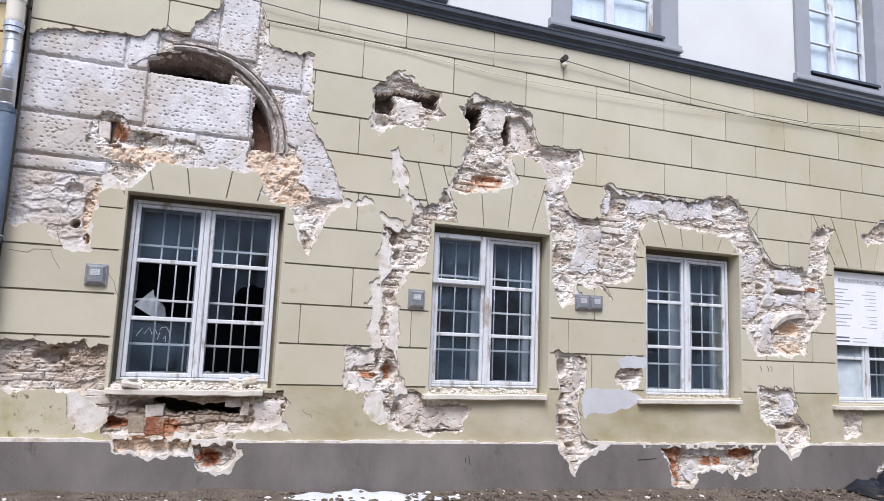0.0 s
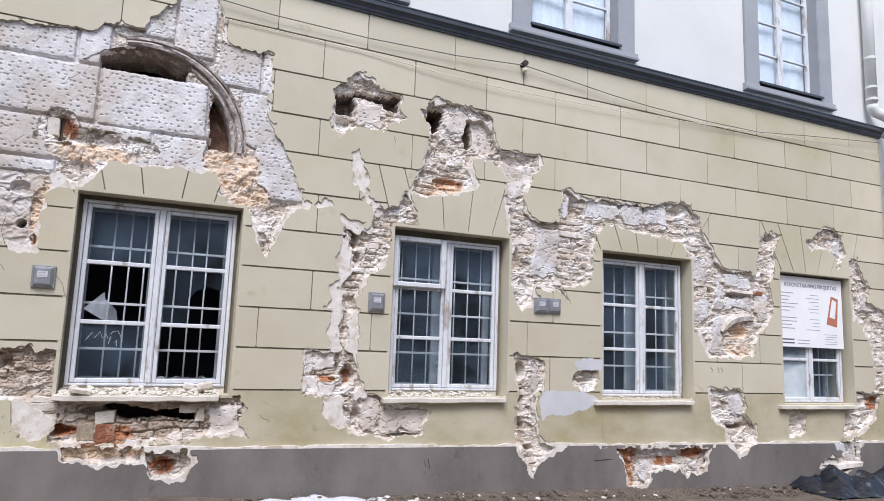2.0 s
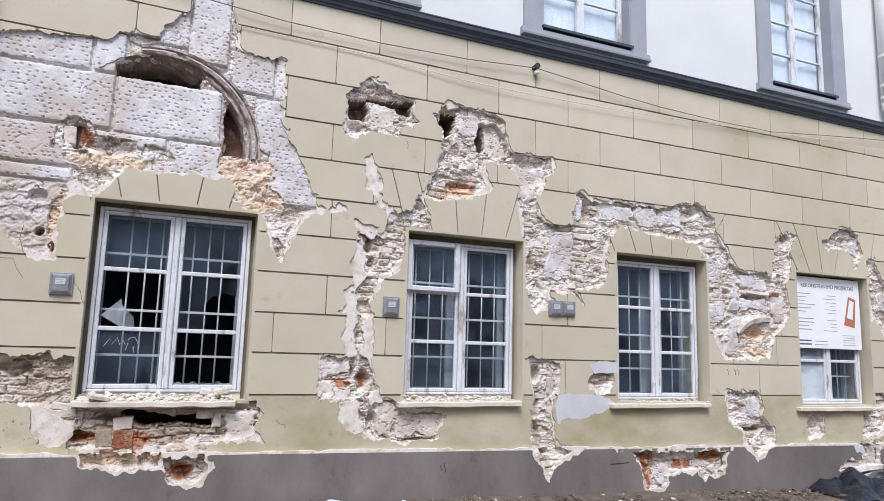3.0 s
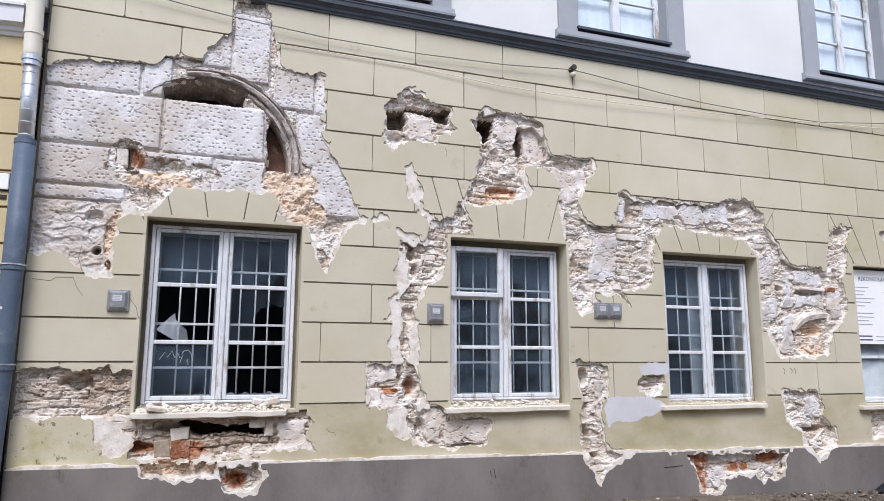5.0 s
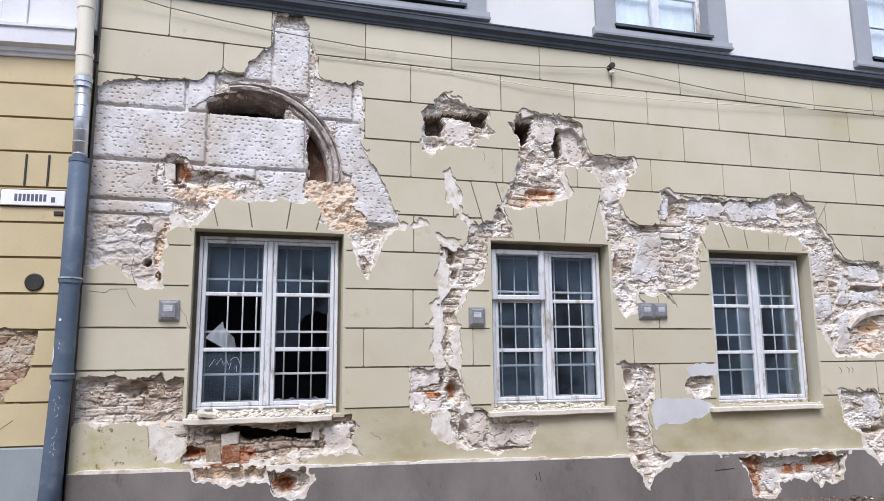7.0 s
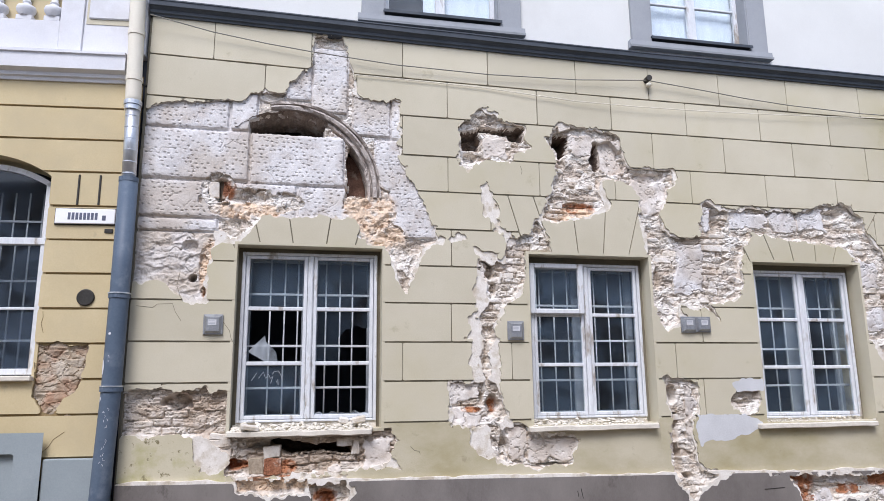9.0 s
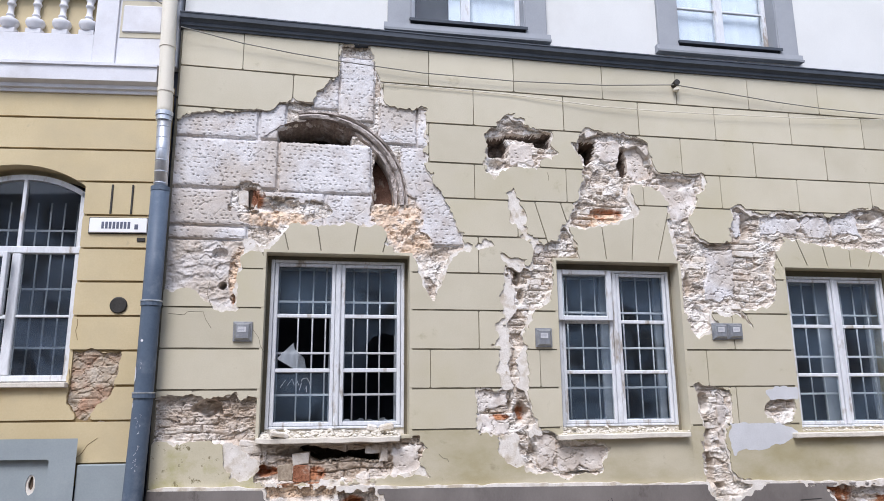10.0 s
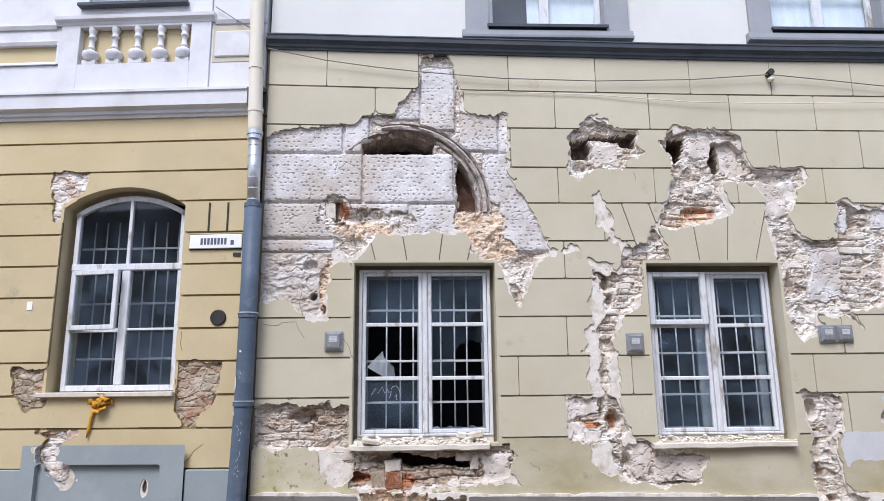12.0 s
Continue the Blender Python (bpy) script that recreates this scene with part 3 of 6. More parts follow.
for k in range(len(ROW_Z) - 1):
    ztop, zbot = ROW_Z[k], ROW_Z[k + 1]
    xs = joints_in_row(k)
    if k >= 5:
        # windows part the lower rows
        xs = sorted(set(xs) | {o[i] for o in OPENINGS for i in (0, 1)})
    for xa, xb in zip(xs, xs[1:]):
        if k >= 5 and k < 10 and any(o[0] - 0.01 < (xa + xb) / 2 < o[1] + 0.01 and o[2] < (ztop + zbot) / 2 < o[3] for o in OPENINGS):
            continue
        edge_a = 0.0045 if not any(abs(xa - o[i]) < 1e-6 for o in OPENINGS for i in (0, 1)) else 0.0
        edge_b = 0.0045 if not any(abs(xb - o[i]) < 1e-6 for o in OPENINGS for i in (0, 1)) else 0.0
        if k == 10:
            edge_a = edge_b = -0.002

        def field(x, z, xa=xa, xb=xb, ztop=ztop, zbot=zbot, k=k, ea=edge_a, eb=edge_b):
            wob = 0.004 * fbm(x, z, 5, 2, 3)
            low = row_z(k + 1, x) + 0.009 if k < 10 else plinth_top(x)
            f = np.minimum(np.minimum(x - xa - ea, xb - eb - x), np.minimum(z - low, row_z(k, x) - 0.009 - z)) + wob
            f = np.minimum(f, outside_openings(x, z))
            if k in (4, 5):
                for zone in ZONES:
                    f = np.minimum(f, poly_sd(x, z, zone) - 0.006)
            return np.minimum(f, coat_edge(x, z))

        plaster_block(field, xa - 0.001, xb + 0.001, min(zbot, plinth_top(xa), plinth_top(xb)) if k == 10 else zbot - (0.05 if k < 3 else 0), ztop + (0.05 if 0 < k < 4 else 0))
for w in WEDGES:
    for a, b in zip(w, w[1:]):
        quad = [(a[0], HEAD_Z), (b[0], HEAD_Z), (b[1], WEDGE_TOP), (a[1], WEDGE_TOP)]

        def field(x, z, quad=quad):
            return np.minimum(np.minimum(-poly_sd(x, z, quad) - 0.006, outside_openings(x, z)), coat_edge(x, z))

        plaster_block(field, min(a) - 0.01, max(b) + 0.01, HEAD_Z, WEDGE_TOP, "wedge_block")

verts, faces = clipped_sheet(lambda x, z: np.minimum(outside_openings(x, z), coat_edge(x, z) - 0.004), LEFT_END, RIGHT_END, 0.3, 5.30, 0.0197, WY + 0.012, 0.004, coarse=4)
mesh_part("joint_bed", verts, faces, GROOVE, facade)
verts, faces = clipped_sheet(lambda x, z: np.minimum(outside_openings(x, z), damage(x, z)), LEFT_END, RIGHT_END, 0.3, 5.30, 0.0197, WY + 0.0165, 0.045, coarse=4)
mesh_part("lime_coat", verts, faces, LIME, facade)


def plinth_field(x, z):
    return np.minimum(np.minimum(plinth_top(x) - 0.012 + 0.004 * fbm(x, z, 9, 2, 4) - z, z - ground_z(x) + 0.12), coat_edge(x, z) - 0.012)


for n in range(7):
    xa, xb = LEFT_END + n * 1.77, LEFT_END + (n + 1) * 1.77
    verts, faces = clipped_sheet(lambda x, z: plinth_field(x, z), xa, min(xb, RIGHT_END), -0.42, 0.6, 0.018, WY - 0.045, 0.05, coarse=4)
    mesh_part("plinth_panel", verts, faces, PLINTH, facade)
verts, faces = clipped_sheet(lambda x, z: np.minimum(np.minimum(plinth_top(x) + 0.012 + 0.03 * fbm(x, z, 5, 3, 8) - z, z - ground_z(x) + 0.1), damage(x, z) + 0.004), LEFT_END, RIGHT_END, -0.42, 0.62, 0.018, WY - 0.036, 0.06, coarse=4)
mesh_part("plinth_lime_coat", verts, faces, LIME, facade, "white lime showing along the chipped plinth edge")

# what lies behind the fallen plaster
ARCH = (-0.20, 3.47, 0.85)
STUCCO_BLOCKS = [(-1.70, -0.84, 4.10, 4.40), (-0.81, -0.55, 4.10, 4.50), (-1.70, -0.62, 3.545, 4.075), (-0.59, 0.375, 3.53, 4.075), (-1.70, -0.12, 3.14, 3.515), (-0.09, 0.45, 3.14, 3.505),
                 (-1.70, -0.9, 2.99, 3.115), (-1.70, -0.9, 2.2, 2.965), (0.47, 0.875, 4.12, 4.6), (0.895, 1.02, 4.10, 4.6), (-0.26, 0.01, 4.48, 4.86), (0.03, 0.40, 4.36, 5.10), (0.72, 0.99, 3.5, 4.08), (0.88, 1.4, 2.99, 3.93),
                 (4.2, 4.62, 2.42, 3.06), (4.6, 4.78, 3.14, 3.5), (4.98, 5.5, 3.2, 3.47), (5.52, 5.9, 3.21, 3.48), (5.92, 6.34, 3.22, 3.52), (6.64, 7.0, 2.5, 2.9), (6.68, 7.02, 2.02, 2.34), (7.1, 7.3, 2.2, 2.7), (7.86, 8.16, 1.98, 2.5), (2.975, 3.28, 4.03, 4.31), (3.37, 3.66, 3.84, 4.27),
                 (3.68, 4.24, 3.36, 3.88), (1.84, 1.97, 2.40, 2.8), (2.14, 2.34, 0.6, 0.99), (2.36, 2.90, 0.6, 0.86), (4.2, 4.36, 0.75, 1.42), (7.28, 7.58, 0.76, 1.08), (5.72, 6.42, 0.25, 0.42), (5.74, 5.98, -0.06, 0.24),
                 (6.56, 6.8, 0.06, 0.24), (1.48, 1.87, 1.23, 1.48), (1.48, 1.87, 0.98, 1.2), (0.6, 0.95, 0.57, 0.92), (0.1, 0.58, 0.56, 0.64), (1.93, 2.25, 3.92, 4.24), (7.3, 7.82, 2.48, 2.69), (7.3, 7.82, 2.16, 2.43), (7.0, 7.25, 1.56, 2.1), (9.5, 9.74, 3.1, 3.4), (10.1, 10.5, 2.3, 2.6), (2.1, 2.32, 2.93, 3.06), (9.62, 9.86, 0.08, 0.34)]
# x, z, half width, half height, depth
PITS = [(-0.9, 3.44, 0.10, 0.12, 0.16), (-0.62, 3.36, 0.26, 0.09, 0.05), (-1.15, 2.83, 0.08, 0.06, 0.06), (-1.1, 2.5, 0.045, 0.045, 0.18), (-0.96, 2.37, 0.04, 0.06, 0.05),
        (1.78, 3.93, 0.09, 0.06, 0.06),
        (3.95, 3.8, 0.24, 0.07, 0.06), (3.0, 3.42, 0.16, 0.06, 0.05),
        (1.99, 2.68, 0.045, 0.16, 0.10), (2.02, 2.44, 0.04, 0.09, 0.08), (1.99, 1.2, 0.075, 0.14, 0.12), (1.86, 1.3, 0.03, 0.06, 0.10), (1.86, 1.9, 0.04, 0.06, 0.05), (2.1, 0.77, 0.06, 0.14, 0.08),
        
        (-1.16, 1.29, 0.15, 0.09, 0.14), (-0.62, 0.69, 0.13, 0.055, 0.12), (-0.35, 0.86, 0.15, 0.05, 0.12), (0.27, 0.36, 0.1, 0.06, 0.07), (0.06, 0.765, 0.04, 0.035, -0.06), (2.6, 0.595, 0.16, 0.02, 0.12),
        (7.06, 2.44, 0.055, 0.05, 0.28), (7.58, 1.90, 0.22, 0.08, 0.11), (7.55, 2.39, 0.22, 0.035, 0.05), (7.02, 2.0, 0.014, 0.45, 0.06), (6.45, 3.47, 0.16, 0.07, 0.10), (4.78, 3.3, 0.06, 0.16, 0.10), (4.0, 2.6, 0.04, 0.16, 0.06),
        (4.1, 2.25, 0.07, 0.14, 0.06), (8.2, 3.27, 0.08, 0.04, 0.10), (8.05, 2.5, 0.05, 0.3, 0.05), (4.07, 1.28, 0.06, 0.12, 0.16), (4.09, 0.95, 0.05, 0.22, 0.10), (4.1, 0.6, 0.05, 0.2, 0.12), (4.2, 0.42, 0.06, 0.04, 0.12),
        (7.5, 0.62, 0.2, 0.05, 0.12), (4.98, 1.2, 0.12, 0.03, 0.05), (9.5, 3.36, 0.15, 0.06, 0.06), (10.3, 2.1, 0.1, 0.2, 0.08), (2.55, 3.12, 0.06, 0.04, 0.06), (2.52, 2.855, 0.15, 0.022, 0.14), (10.35, 0.95, 0.1, 0.08, 0.15)]
# deep voids with broken rims: outline and depth
VOIDS = [([(-0.275, 0.89), (-0.21, 0.92), (-0.03, 0.895), (0.165, 0.845), (0.33, 0.88), (0.48, 0.89), (0.50, 0.755), (0.37, 0.77), (0.27, 0.785), (0.17, 0.785), (0.04, 0.765), (-0.07, 0.785), (-0.19, 0.82)], 0.42),
         ([(1.69, 4.245), (1.91, 4.29), (1.89, 4.03), (1.71, 4.05)], 0.24), ([(1.91, 4.31), (2.24, 4.30), (2.24, 4.255), (1.92, 4.26)], 0.18), ([(2.24, 4.31), (2.42, 4.325), (2.40, 4.165), (2.255, 4.185)], 0.22),
         ([(2.80, 4.27), (2.965, 4.26), (2.95, 4.06), (2.855, 3.98), (2.80, 4.1)], 0.42), ([(3.24, 4.0), (3.29, 4.2), (3.35, 4.2), (3.355, 3.9), (3.29, 3.86)], 0.20), ([(3.35, 4.22), (3.5, 4.22), (3.63, 4.1), (3.67, 3.87), (3.5, 3.83), (3.36, 3.9)], 0.07)]
# x, z, half width, half height of clay-red and of ochre places
CLAY = [(-0.82, 3.44, 0.09, 0.1), (-0.13, 0.66, 0.10, 0.07), (-0.62, 0.69, 0.15, 0.05), (-0.2, 0.55, 0.3, 0.03), (0.25, 0.36, 0.12, 0.08), (3.05, 3.40, 0.2, 0.07), (2.0, 1.22, 0.045, 0.08), (1.75, 1.17, 0.1, 0.03), (5.54, 0.30, 0.22, 0.18), (5.62, 0.05, 0.11, 0.2),
        (6.22, 0.21, 0.2, 0.055), (6.65, 0.32, 0.2, 0.09), (10.35, 0.92, 0.2, 0.1), (-0.95, 2.36, 0.05, 0.07), (0.62, 3.35, 0.07, 0.05)]
OCHRE = [(0.66, 3.25, 0.26, 0.3), (0.85, 2.98, 0.2, 0.14), (-0.6, 3.22, 0.35, 0.09), (-0.94, 2.6, 0.1, 0.3), (7.58, 1.88, 0.22, 0.09), (7.55, 1.66, 0.22, 0.1), (3.0, 3.3, 0.3, 0.12), (-0.3, 0.5, 0.5, 0.06)]


def blobs(x, z, items, seed, soft=0.4):
    m = np.zeros(np.shape(x))
    for cx, cz, rx, rz in items:
        d = np.sqrt(((x - cx) / rx) ** 2 + ((z - cz) / rz) ** 2)
        m = np.maximum(m, 1 - np.clip((d - 0.8) / soft, 0, 1))
    return np.clip(m * (1.0 + 1.8 * fbm(x, z, 16, 3, seed)), 0, 1)


def niche_void(x, z):
    """Negative inside the opening under the old arch, beside and above its filling."""
    r = np.hypot(x - ARCH[0], z - ARCH[1]) - ARCH[2]
    fill = -rect_sd(x, z, -2.0, 0.41 + 0.05 * fbm(x, z, 14, 2, 2), 3.0, 4.075 + 0.02 * fbm(x, z, 20, 2, 2))
    lump = -rect_sd(x, z, 0.17, 0.44, 4.0, 4.19 + 0.05 * fbm(x, z, 12, 2, 3))
    return np.maximum(np.maximum(r, np.maximum(fill, lump)), np.maximum(3.43 + 0.05 * fbm(x, z, 9, 2, 6) - z, -0.63 - x))


def relief(x, z):
    """Depth of the bare masonry behind the wall's face, and whether old stucco covers it."""
    coarse, fine = fbm(x, z, 6, 3, 11), fbm(x, z, 28, 3, 12)
    near = np.full(x.shape, 1.0)
    for b in STUCCO_BLOCKS:
        near = np.minimum(near, rect_sd(x, z, *b))
    near = np.where(poly_sd(x, z, DAMAGE["niche"]) < 0.1, near + 0.008 * fine, near + 0.10 * fbm(x, z, 7, 3, 25) + 0.02)
    bare = np.maximum(blobs(x, z, OCHRE[:4], 21), blobs(x, z, [(-0.9, 3.44, 0.16, 0.16), (-0.55, 3.33, 0.5, 0.12), (0.5, 3.3, 0.12, 0.2)], 22))
    in_niche = poly_sd(x, z, DAMAGE["niche"]) < 0.1
    stucco = (np.where(in_niche, near < 0.017, near < -0.006) & (bare < 0.35)).astype(float)
    # bricks in courses here, split rubble there
    course = 0.076
    bed = z / course + 0.45 * fbm(x, z, 2.4, 3, 14)
    row = np.floor(bed)
    joint = np.abs(bed - row - 0.5) * 2 + 0.5 * fbm(x, z, 12, 2, 13)
    u = x / 0.23 + 0.5 * (row % 2) + 0.3 * np.sin(row * 7.3)
    upright = np.abs(u - np.floor(u) - 0.5) * 2
    seam = np.clip((np.maximum(joint - 0.74, (upright - 0.90) * 2.2)) / 0.16, 0, 1)
    tone = LATTICE[(np.floor(u).astype(int) * 7) % 256, (row.astype(int) * 13) % 256]
    brickwork = 0.024 + 0.034 * seam + 0.014 * tone
    f1, f2, t1, l1 = worley(x / 0.15 + 0.4 * fbm(x, z, 9, 2, 16), z / 0.055 + 0.35 * fbm(x, z, 9, 2, 17), 1)
    g1, g2, t2, l2 = worley(x / 0.045 + 0.3 * fbm(x, z, 22, 2, 18), z / 0.03, 2)
    split = 0.028 + 0.030 * t1 + 0.022 * l1 + 0.014 * np.clip(1 - (f2 - f1) / 0.10, 0, 1) * (t1 > 0.3)
    where = np.clip((fbm(x, z, 2.2, 2, 19) + 0.19 + 0.6 * in_niche + 0.22 * (x > 6.5) - 0.32 * ((x < -0.6) & (z < 1.5))) * 9, 0, 1)
    rough = brickwork * (1 - where) + split * where + 0.007 * (t2 - 0.5) + 0.013 * l2 + 0.016 * np.clip(1 - (g2 - g1) / 0.12, 0, 1) * (t2 > 0.5) + 0.022 * coarse + 0.007 * fine
    # fine splits and crumbled edges
    split_line = np.clip(1 - np.abs(fbm(x, 1.7 * z, 5.5, 4, 68)) / 0.022, 0, 1) * (fbm(x, z, 2.5, 2, 69) > -0.1)
    crumb = np.clip(1 - np.abs(fbm(x, 1.5 * z, 13, 3, 70)) / 0.05, 0, 1) * (fbm(x, z, 5, 2, 71) > -0.05)
    rough = rough + 0.012 + 0.030 * split_line + 0.014 * crumb
    sandy = blobs(x, z, OCHRE[:3], 44, 0.6)
    rough = rough * (1 - sandy) + sandy * (0.034 + 0.03 * coarse + 0.016 * fine + 0.012 * l2 + 0.012 * np.clip(1 - (g2 - g1) / 0.2, 0, 1) * (t2 > 0.7))
    tan = np.clip((np.where(where > 0.5, t1, tone) - 0.45) * 2.4 + 1.1 * fbm(x, z, 3, 2, 26), 0, 1) * 0.55
    dusty = np.maximum(np.clip(1.4 - np.hypot((x - 0.1) / 0.8, (z - 0.72) / 0.28), 0, 1), 0.7 * np.clip(1.5 - np.hypot((x + 0.95) / 0.7, (z - 1.2) / 0.3), 0, 1))
    tan = np.maximum(tan, np.clip(dusty * (0.9 + 1.2 * fbm(x, z, 6, 3, 34)), 0, 0.9))
    gu, gv = x / 0.058 + 0.35 * np.floor(z / 0.046) % 1, z / 0.046
    iu, iv = np.floor(gu).astype(int), np.floor(gv).astype(int)
    ju, jv = LATTICE[iu % 256, iv % 256], LATTICE[(iu + 77) % 256, (iv + 31) % 256]
    pu, pv = (gu - iu - 0.25 - 0.5 * ju) / 0.22, (gv - iv - 0.3 - 0.4 * jv) / 0.13
    pecks = np.clip(1.5 - 1.2 * np.hypot(pu + 0.5 * pv, pv), 0, 1) * (LATTICE[(iu + 13) % 256, (iv + 201) % 256] > 0.4)
    pecks = np.where(in_niche, pecks, pecks * (LATTICE[(iu + 55) % 256, (iv + 9) % 256] > 0.6))
    smooth = 0.018 + 0.012 * fbm(x, z, 3, 2, 23) + 0.0035 * fine + 0.017 * pecks
    crack = np.clip(1 - np.abs(fbm(x, z, 4, 3, 24)) / 0.012, 0, 1)
    smooth = smooth + np.where(in_niche, 0.034 * np.clip((near + 0.006) / 0.008, 0, 1) + 0.006 * np.clip(1 + near / 0.035, 0, 1), np.where(x > 4.0, 0.03, 0.006) * np.clip(1 + (near + 0.010) / 0.010, 0, 1) * (near > -0.02)) + 0.012 * crack
    low_left = in_niche & (x < -0.88) & (z < 2.97)
    smooth = np.where(low_left, 0.024 + 0.022 * coarse + 0.013 * fine + 0.03 * crack + 0.010 * np.clip((t1 - 0.45) * 4, 0, 1) + 0.012 * l2, smooth)
    tan = np.where(stucco > 0, np.where(low_left, np.clip(2.2 * fbm(x, z, 5, 3, 27) + 0.6, 0.45, 0.95), np.clip(1.6 * fbm(x, z, 2.5, 3, 28) - 0.05 + 0.45 * np.clip((-0.7 - x) / 0.7, 0, 1), 0, 0.7)), tan)
    smooth = np.where(in_niche, smooth, smooth + 0.012 + 0.02 * coarse + 0.022 * split_line)
    d = np.where(stucco > 0, smooth, rough)
    for cx, cz, rx, rz, dep in PITS:
        q = np.sqrt(((x - cx) / rx) ** 2 + ((z - cz) / rz) ** 2) + 0.45 * fbm(x, z, 13 if dep < 0.3 else 9, 3, 31)
        d = d + dep * np.clip((1.0 - q) / 0.3, 0, 1)
    for pts, dep in VOIDS:
        inner = poly_sd(x, z, pts) + 0.035 * fbm(x, z, 11, 2, 33) - 0.012
        d = d + np.clip(-inner * 13, 0, dep)
    v = niche_void(x, z)
    band = np.hypot(x - ARCH[0], z - ARCH[1]) - ARCH[2]
    d = np.where((band > -0.03) & (band < 0.125) & (z > 3.43) & (x > ARCH[0] - 0.1), np.maximum(d, 0.13), d)
    d = np.maximum(d, 0.012)
    d = np.where(v < 0, np.maximum(d, 0.05 + np.minimum(0.16, -v * 16)), d)
    return np.maximum(d, 0.012), stucco, tan


STEP = 0.0066
gx = np.arange(LEFT_END - 0.02, RIGHT_END + 0.02, STEP)
gz = np.arange(-0.2, 5.30, STEP)
X, Z = np.meshgrid(gx, gz, indexing="ij")
SD = np.full(X.shape, 1.0)
for key, pts in DAMAGE.items():
    b = BOUNDS[key]
    i0, i1 = np.searchsorted(gx, b[0] - 0.2), np.searchsorted(gx, b[1] + 0.2)
    j0, j1 = np.searchsorted(gz, b[2] - 0.2), np.searchsorted(gz, b[3] + 0.2)
    SD[i0:i1, j0:j1] = np.minimum(SD[i0:i1, j0:j1], poly_sd(X[i0:i1, j0:j1], Z[i0:i1, j0:j1], pts))
OUT = outside_openings(X, Z)
use = (SD < 0.11) & (OUT > -0.002) & (niche_void(X, Z) > -0.016)
depth, stucco, tan = np.zeros_like(X), np.zeros_like(X), np.zeros_like(X)
pick = np.nonzero(use)
depth[pick], stucco[pick], tan[pick] = relief(X[pick], Z[pick])
# the masonry crumbles up to the plaster's rim at the sides and below, and stays undercut above
slope_z = np.gradient(SD, STEP, axis=1)
rim = np.clip((0.035 * fbm(X, Z, 8, 3, 73) - SD) / 0.035, 0, 1)
keep = np.maximum(rim, 0.75 * np.clip(slope_z * 1.4, 0, 1))
depth = np.where(depth < 0.13, 0.010 + (depth - 0.010) * (0.5 + 0.5 * keep) + 0.012 * (1 - keep) * fbm(X, Z, 26, 2, 74), depth)
clay, ochre = np.zeros_like(X), np.zeros_like(X)
clay[pick], ochre[pick] = blobs(X[pick], Z[pick], CLAY, 41), blobs(X[pick], Z[pick], OCHRE, 42) * 0.85
block_of = np.full(X.shape, -1)
for n, b in enumerate(STUCCO_BLOCKS):
    block_of[rect_sd(X, Z, *b) < (0.018 if b[0] < 1.0 and b[3] > 2 else 0.0)] = n
cell = use[:-1, :-1] & use[1:, :-1] & use[:-1, 1:] & use[1:, 1:]
# void cells that take the brick darkened for shade
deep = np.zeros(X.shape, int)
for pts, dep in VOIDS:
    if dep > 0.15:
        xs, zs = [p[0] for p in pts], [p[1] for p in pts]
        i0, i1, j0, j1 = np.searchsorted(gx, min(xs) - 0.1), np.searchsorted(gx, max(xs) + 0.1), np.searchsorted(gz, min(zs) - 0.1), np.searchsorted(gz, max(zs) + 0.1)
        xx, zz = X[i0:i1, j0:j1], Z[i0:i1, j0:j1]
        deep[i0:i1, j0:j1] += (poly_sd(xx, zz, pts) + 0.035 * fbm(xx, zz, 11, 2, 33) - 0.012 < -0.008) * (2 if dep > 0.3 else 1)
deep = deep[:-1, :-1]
cell_label = np.where(stucco[:-1, :-1] > 0, block_of[:-1, :-1], -1)


def relief_part(name, mask, mat, label=""):
    ii, jj = np.nonzero(mask)
    if not len(ii):
        return
    ids = np.full(X.shape, -1)
    for a, b in ((0, 0), (1, 0), (1, 1), (0, 1)):
        ids[ii + a, jj + b] = 0
    vi = np.nonzero(ids == 0)
    ids[vi] = np.arange(len(vi[0]))
    verts = np.stack([X[vi], WY + 0.012 + depth[vi], Z[vi]], 1)
    faces = np.stack([ids[ii, jj], ids[ii + 1, jj], ids[ii + 1, jj + 1], ids[ii, jj + 1]], 1)
    me = bpy.data.meshes.new(name)
    me.vertices.add(len(verts))
    me.vertices.foreach_set("co", verts.astype(np.float32).ravel())
    me.loops.add(faces.size)
    me.loops.foreach_set("vertex_index", faces.astype(np.int32).ravel())
    me.polygons.add(len(faces))
    me.polygons.foreach_set("loop_start", np.arange(0, faces.size, 4, dtype=np.int32))
    me.update(calc_edges=True)
    for key, values in (("clay", clay[vi]), ("ochre", ochre[vi]), ("tan", tan[vi])):
        at = me.attributes.new(key, "FLOAT", "POINT")
        at.data.foreach_set("value", values.astype(np.float32))
    me.materials.append(mat)
    ob = new(name, me)
    ob.parent = facade
    if label:
        ob["label"] = label


relief_part("hollow_brick", cell & (deep > 1), SHADE_BRICK, "brick inside the deep holes, coloured dark for their shade")
relief_part("hollow_brick", cell & (deep == 1), HOLE_BRICK, "brick inside the holes, coloured dark brown for their shade")
cell = cell & (deep == 0)
relief_part("bare_masonry", cell & (cell_label < 0), RUBBLE, "bare rubble and mortar behind fallen plaster")
for n in range(len(STUCCO_BLOCKS)):
    relief_part("old_stucco_block", cell & (cell_label == n), RENDER if 1.0 < STUCCO_BLOCKS[n][0] < 4.0 or (0 < STUCCO_BLOCKS[n][0] < 1 and STUCCO_BLOCKS[n][3] < 1) else STUCCO, "pale pecked old stucco block")

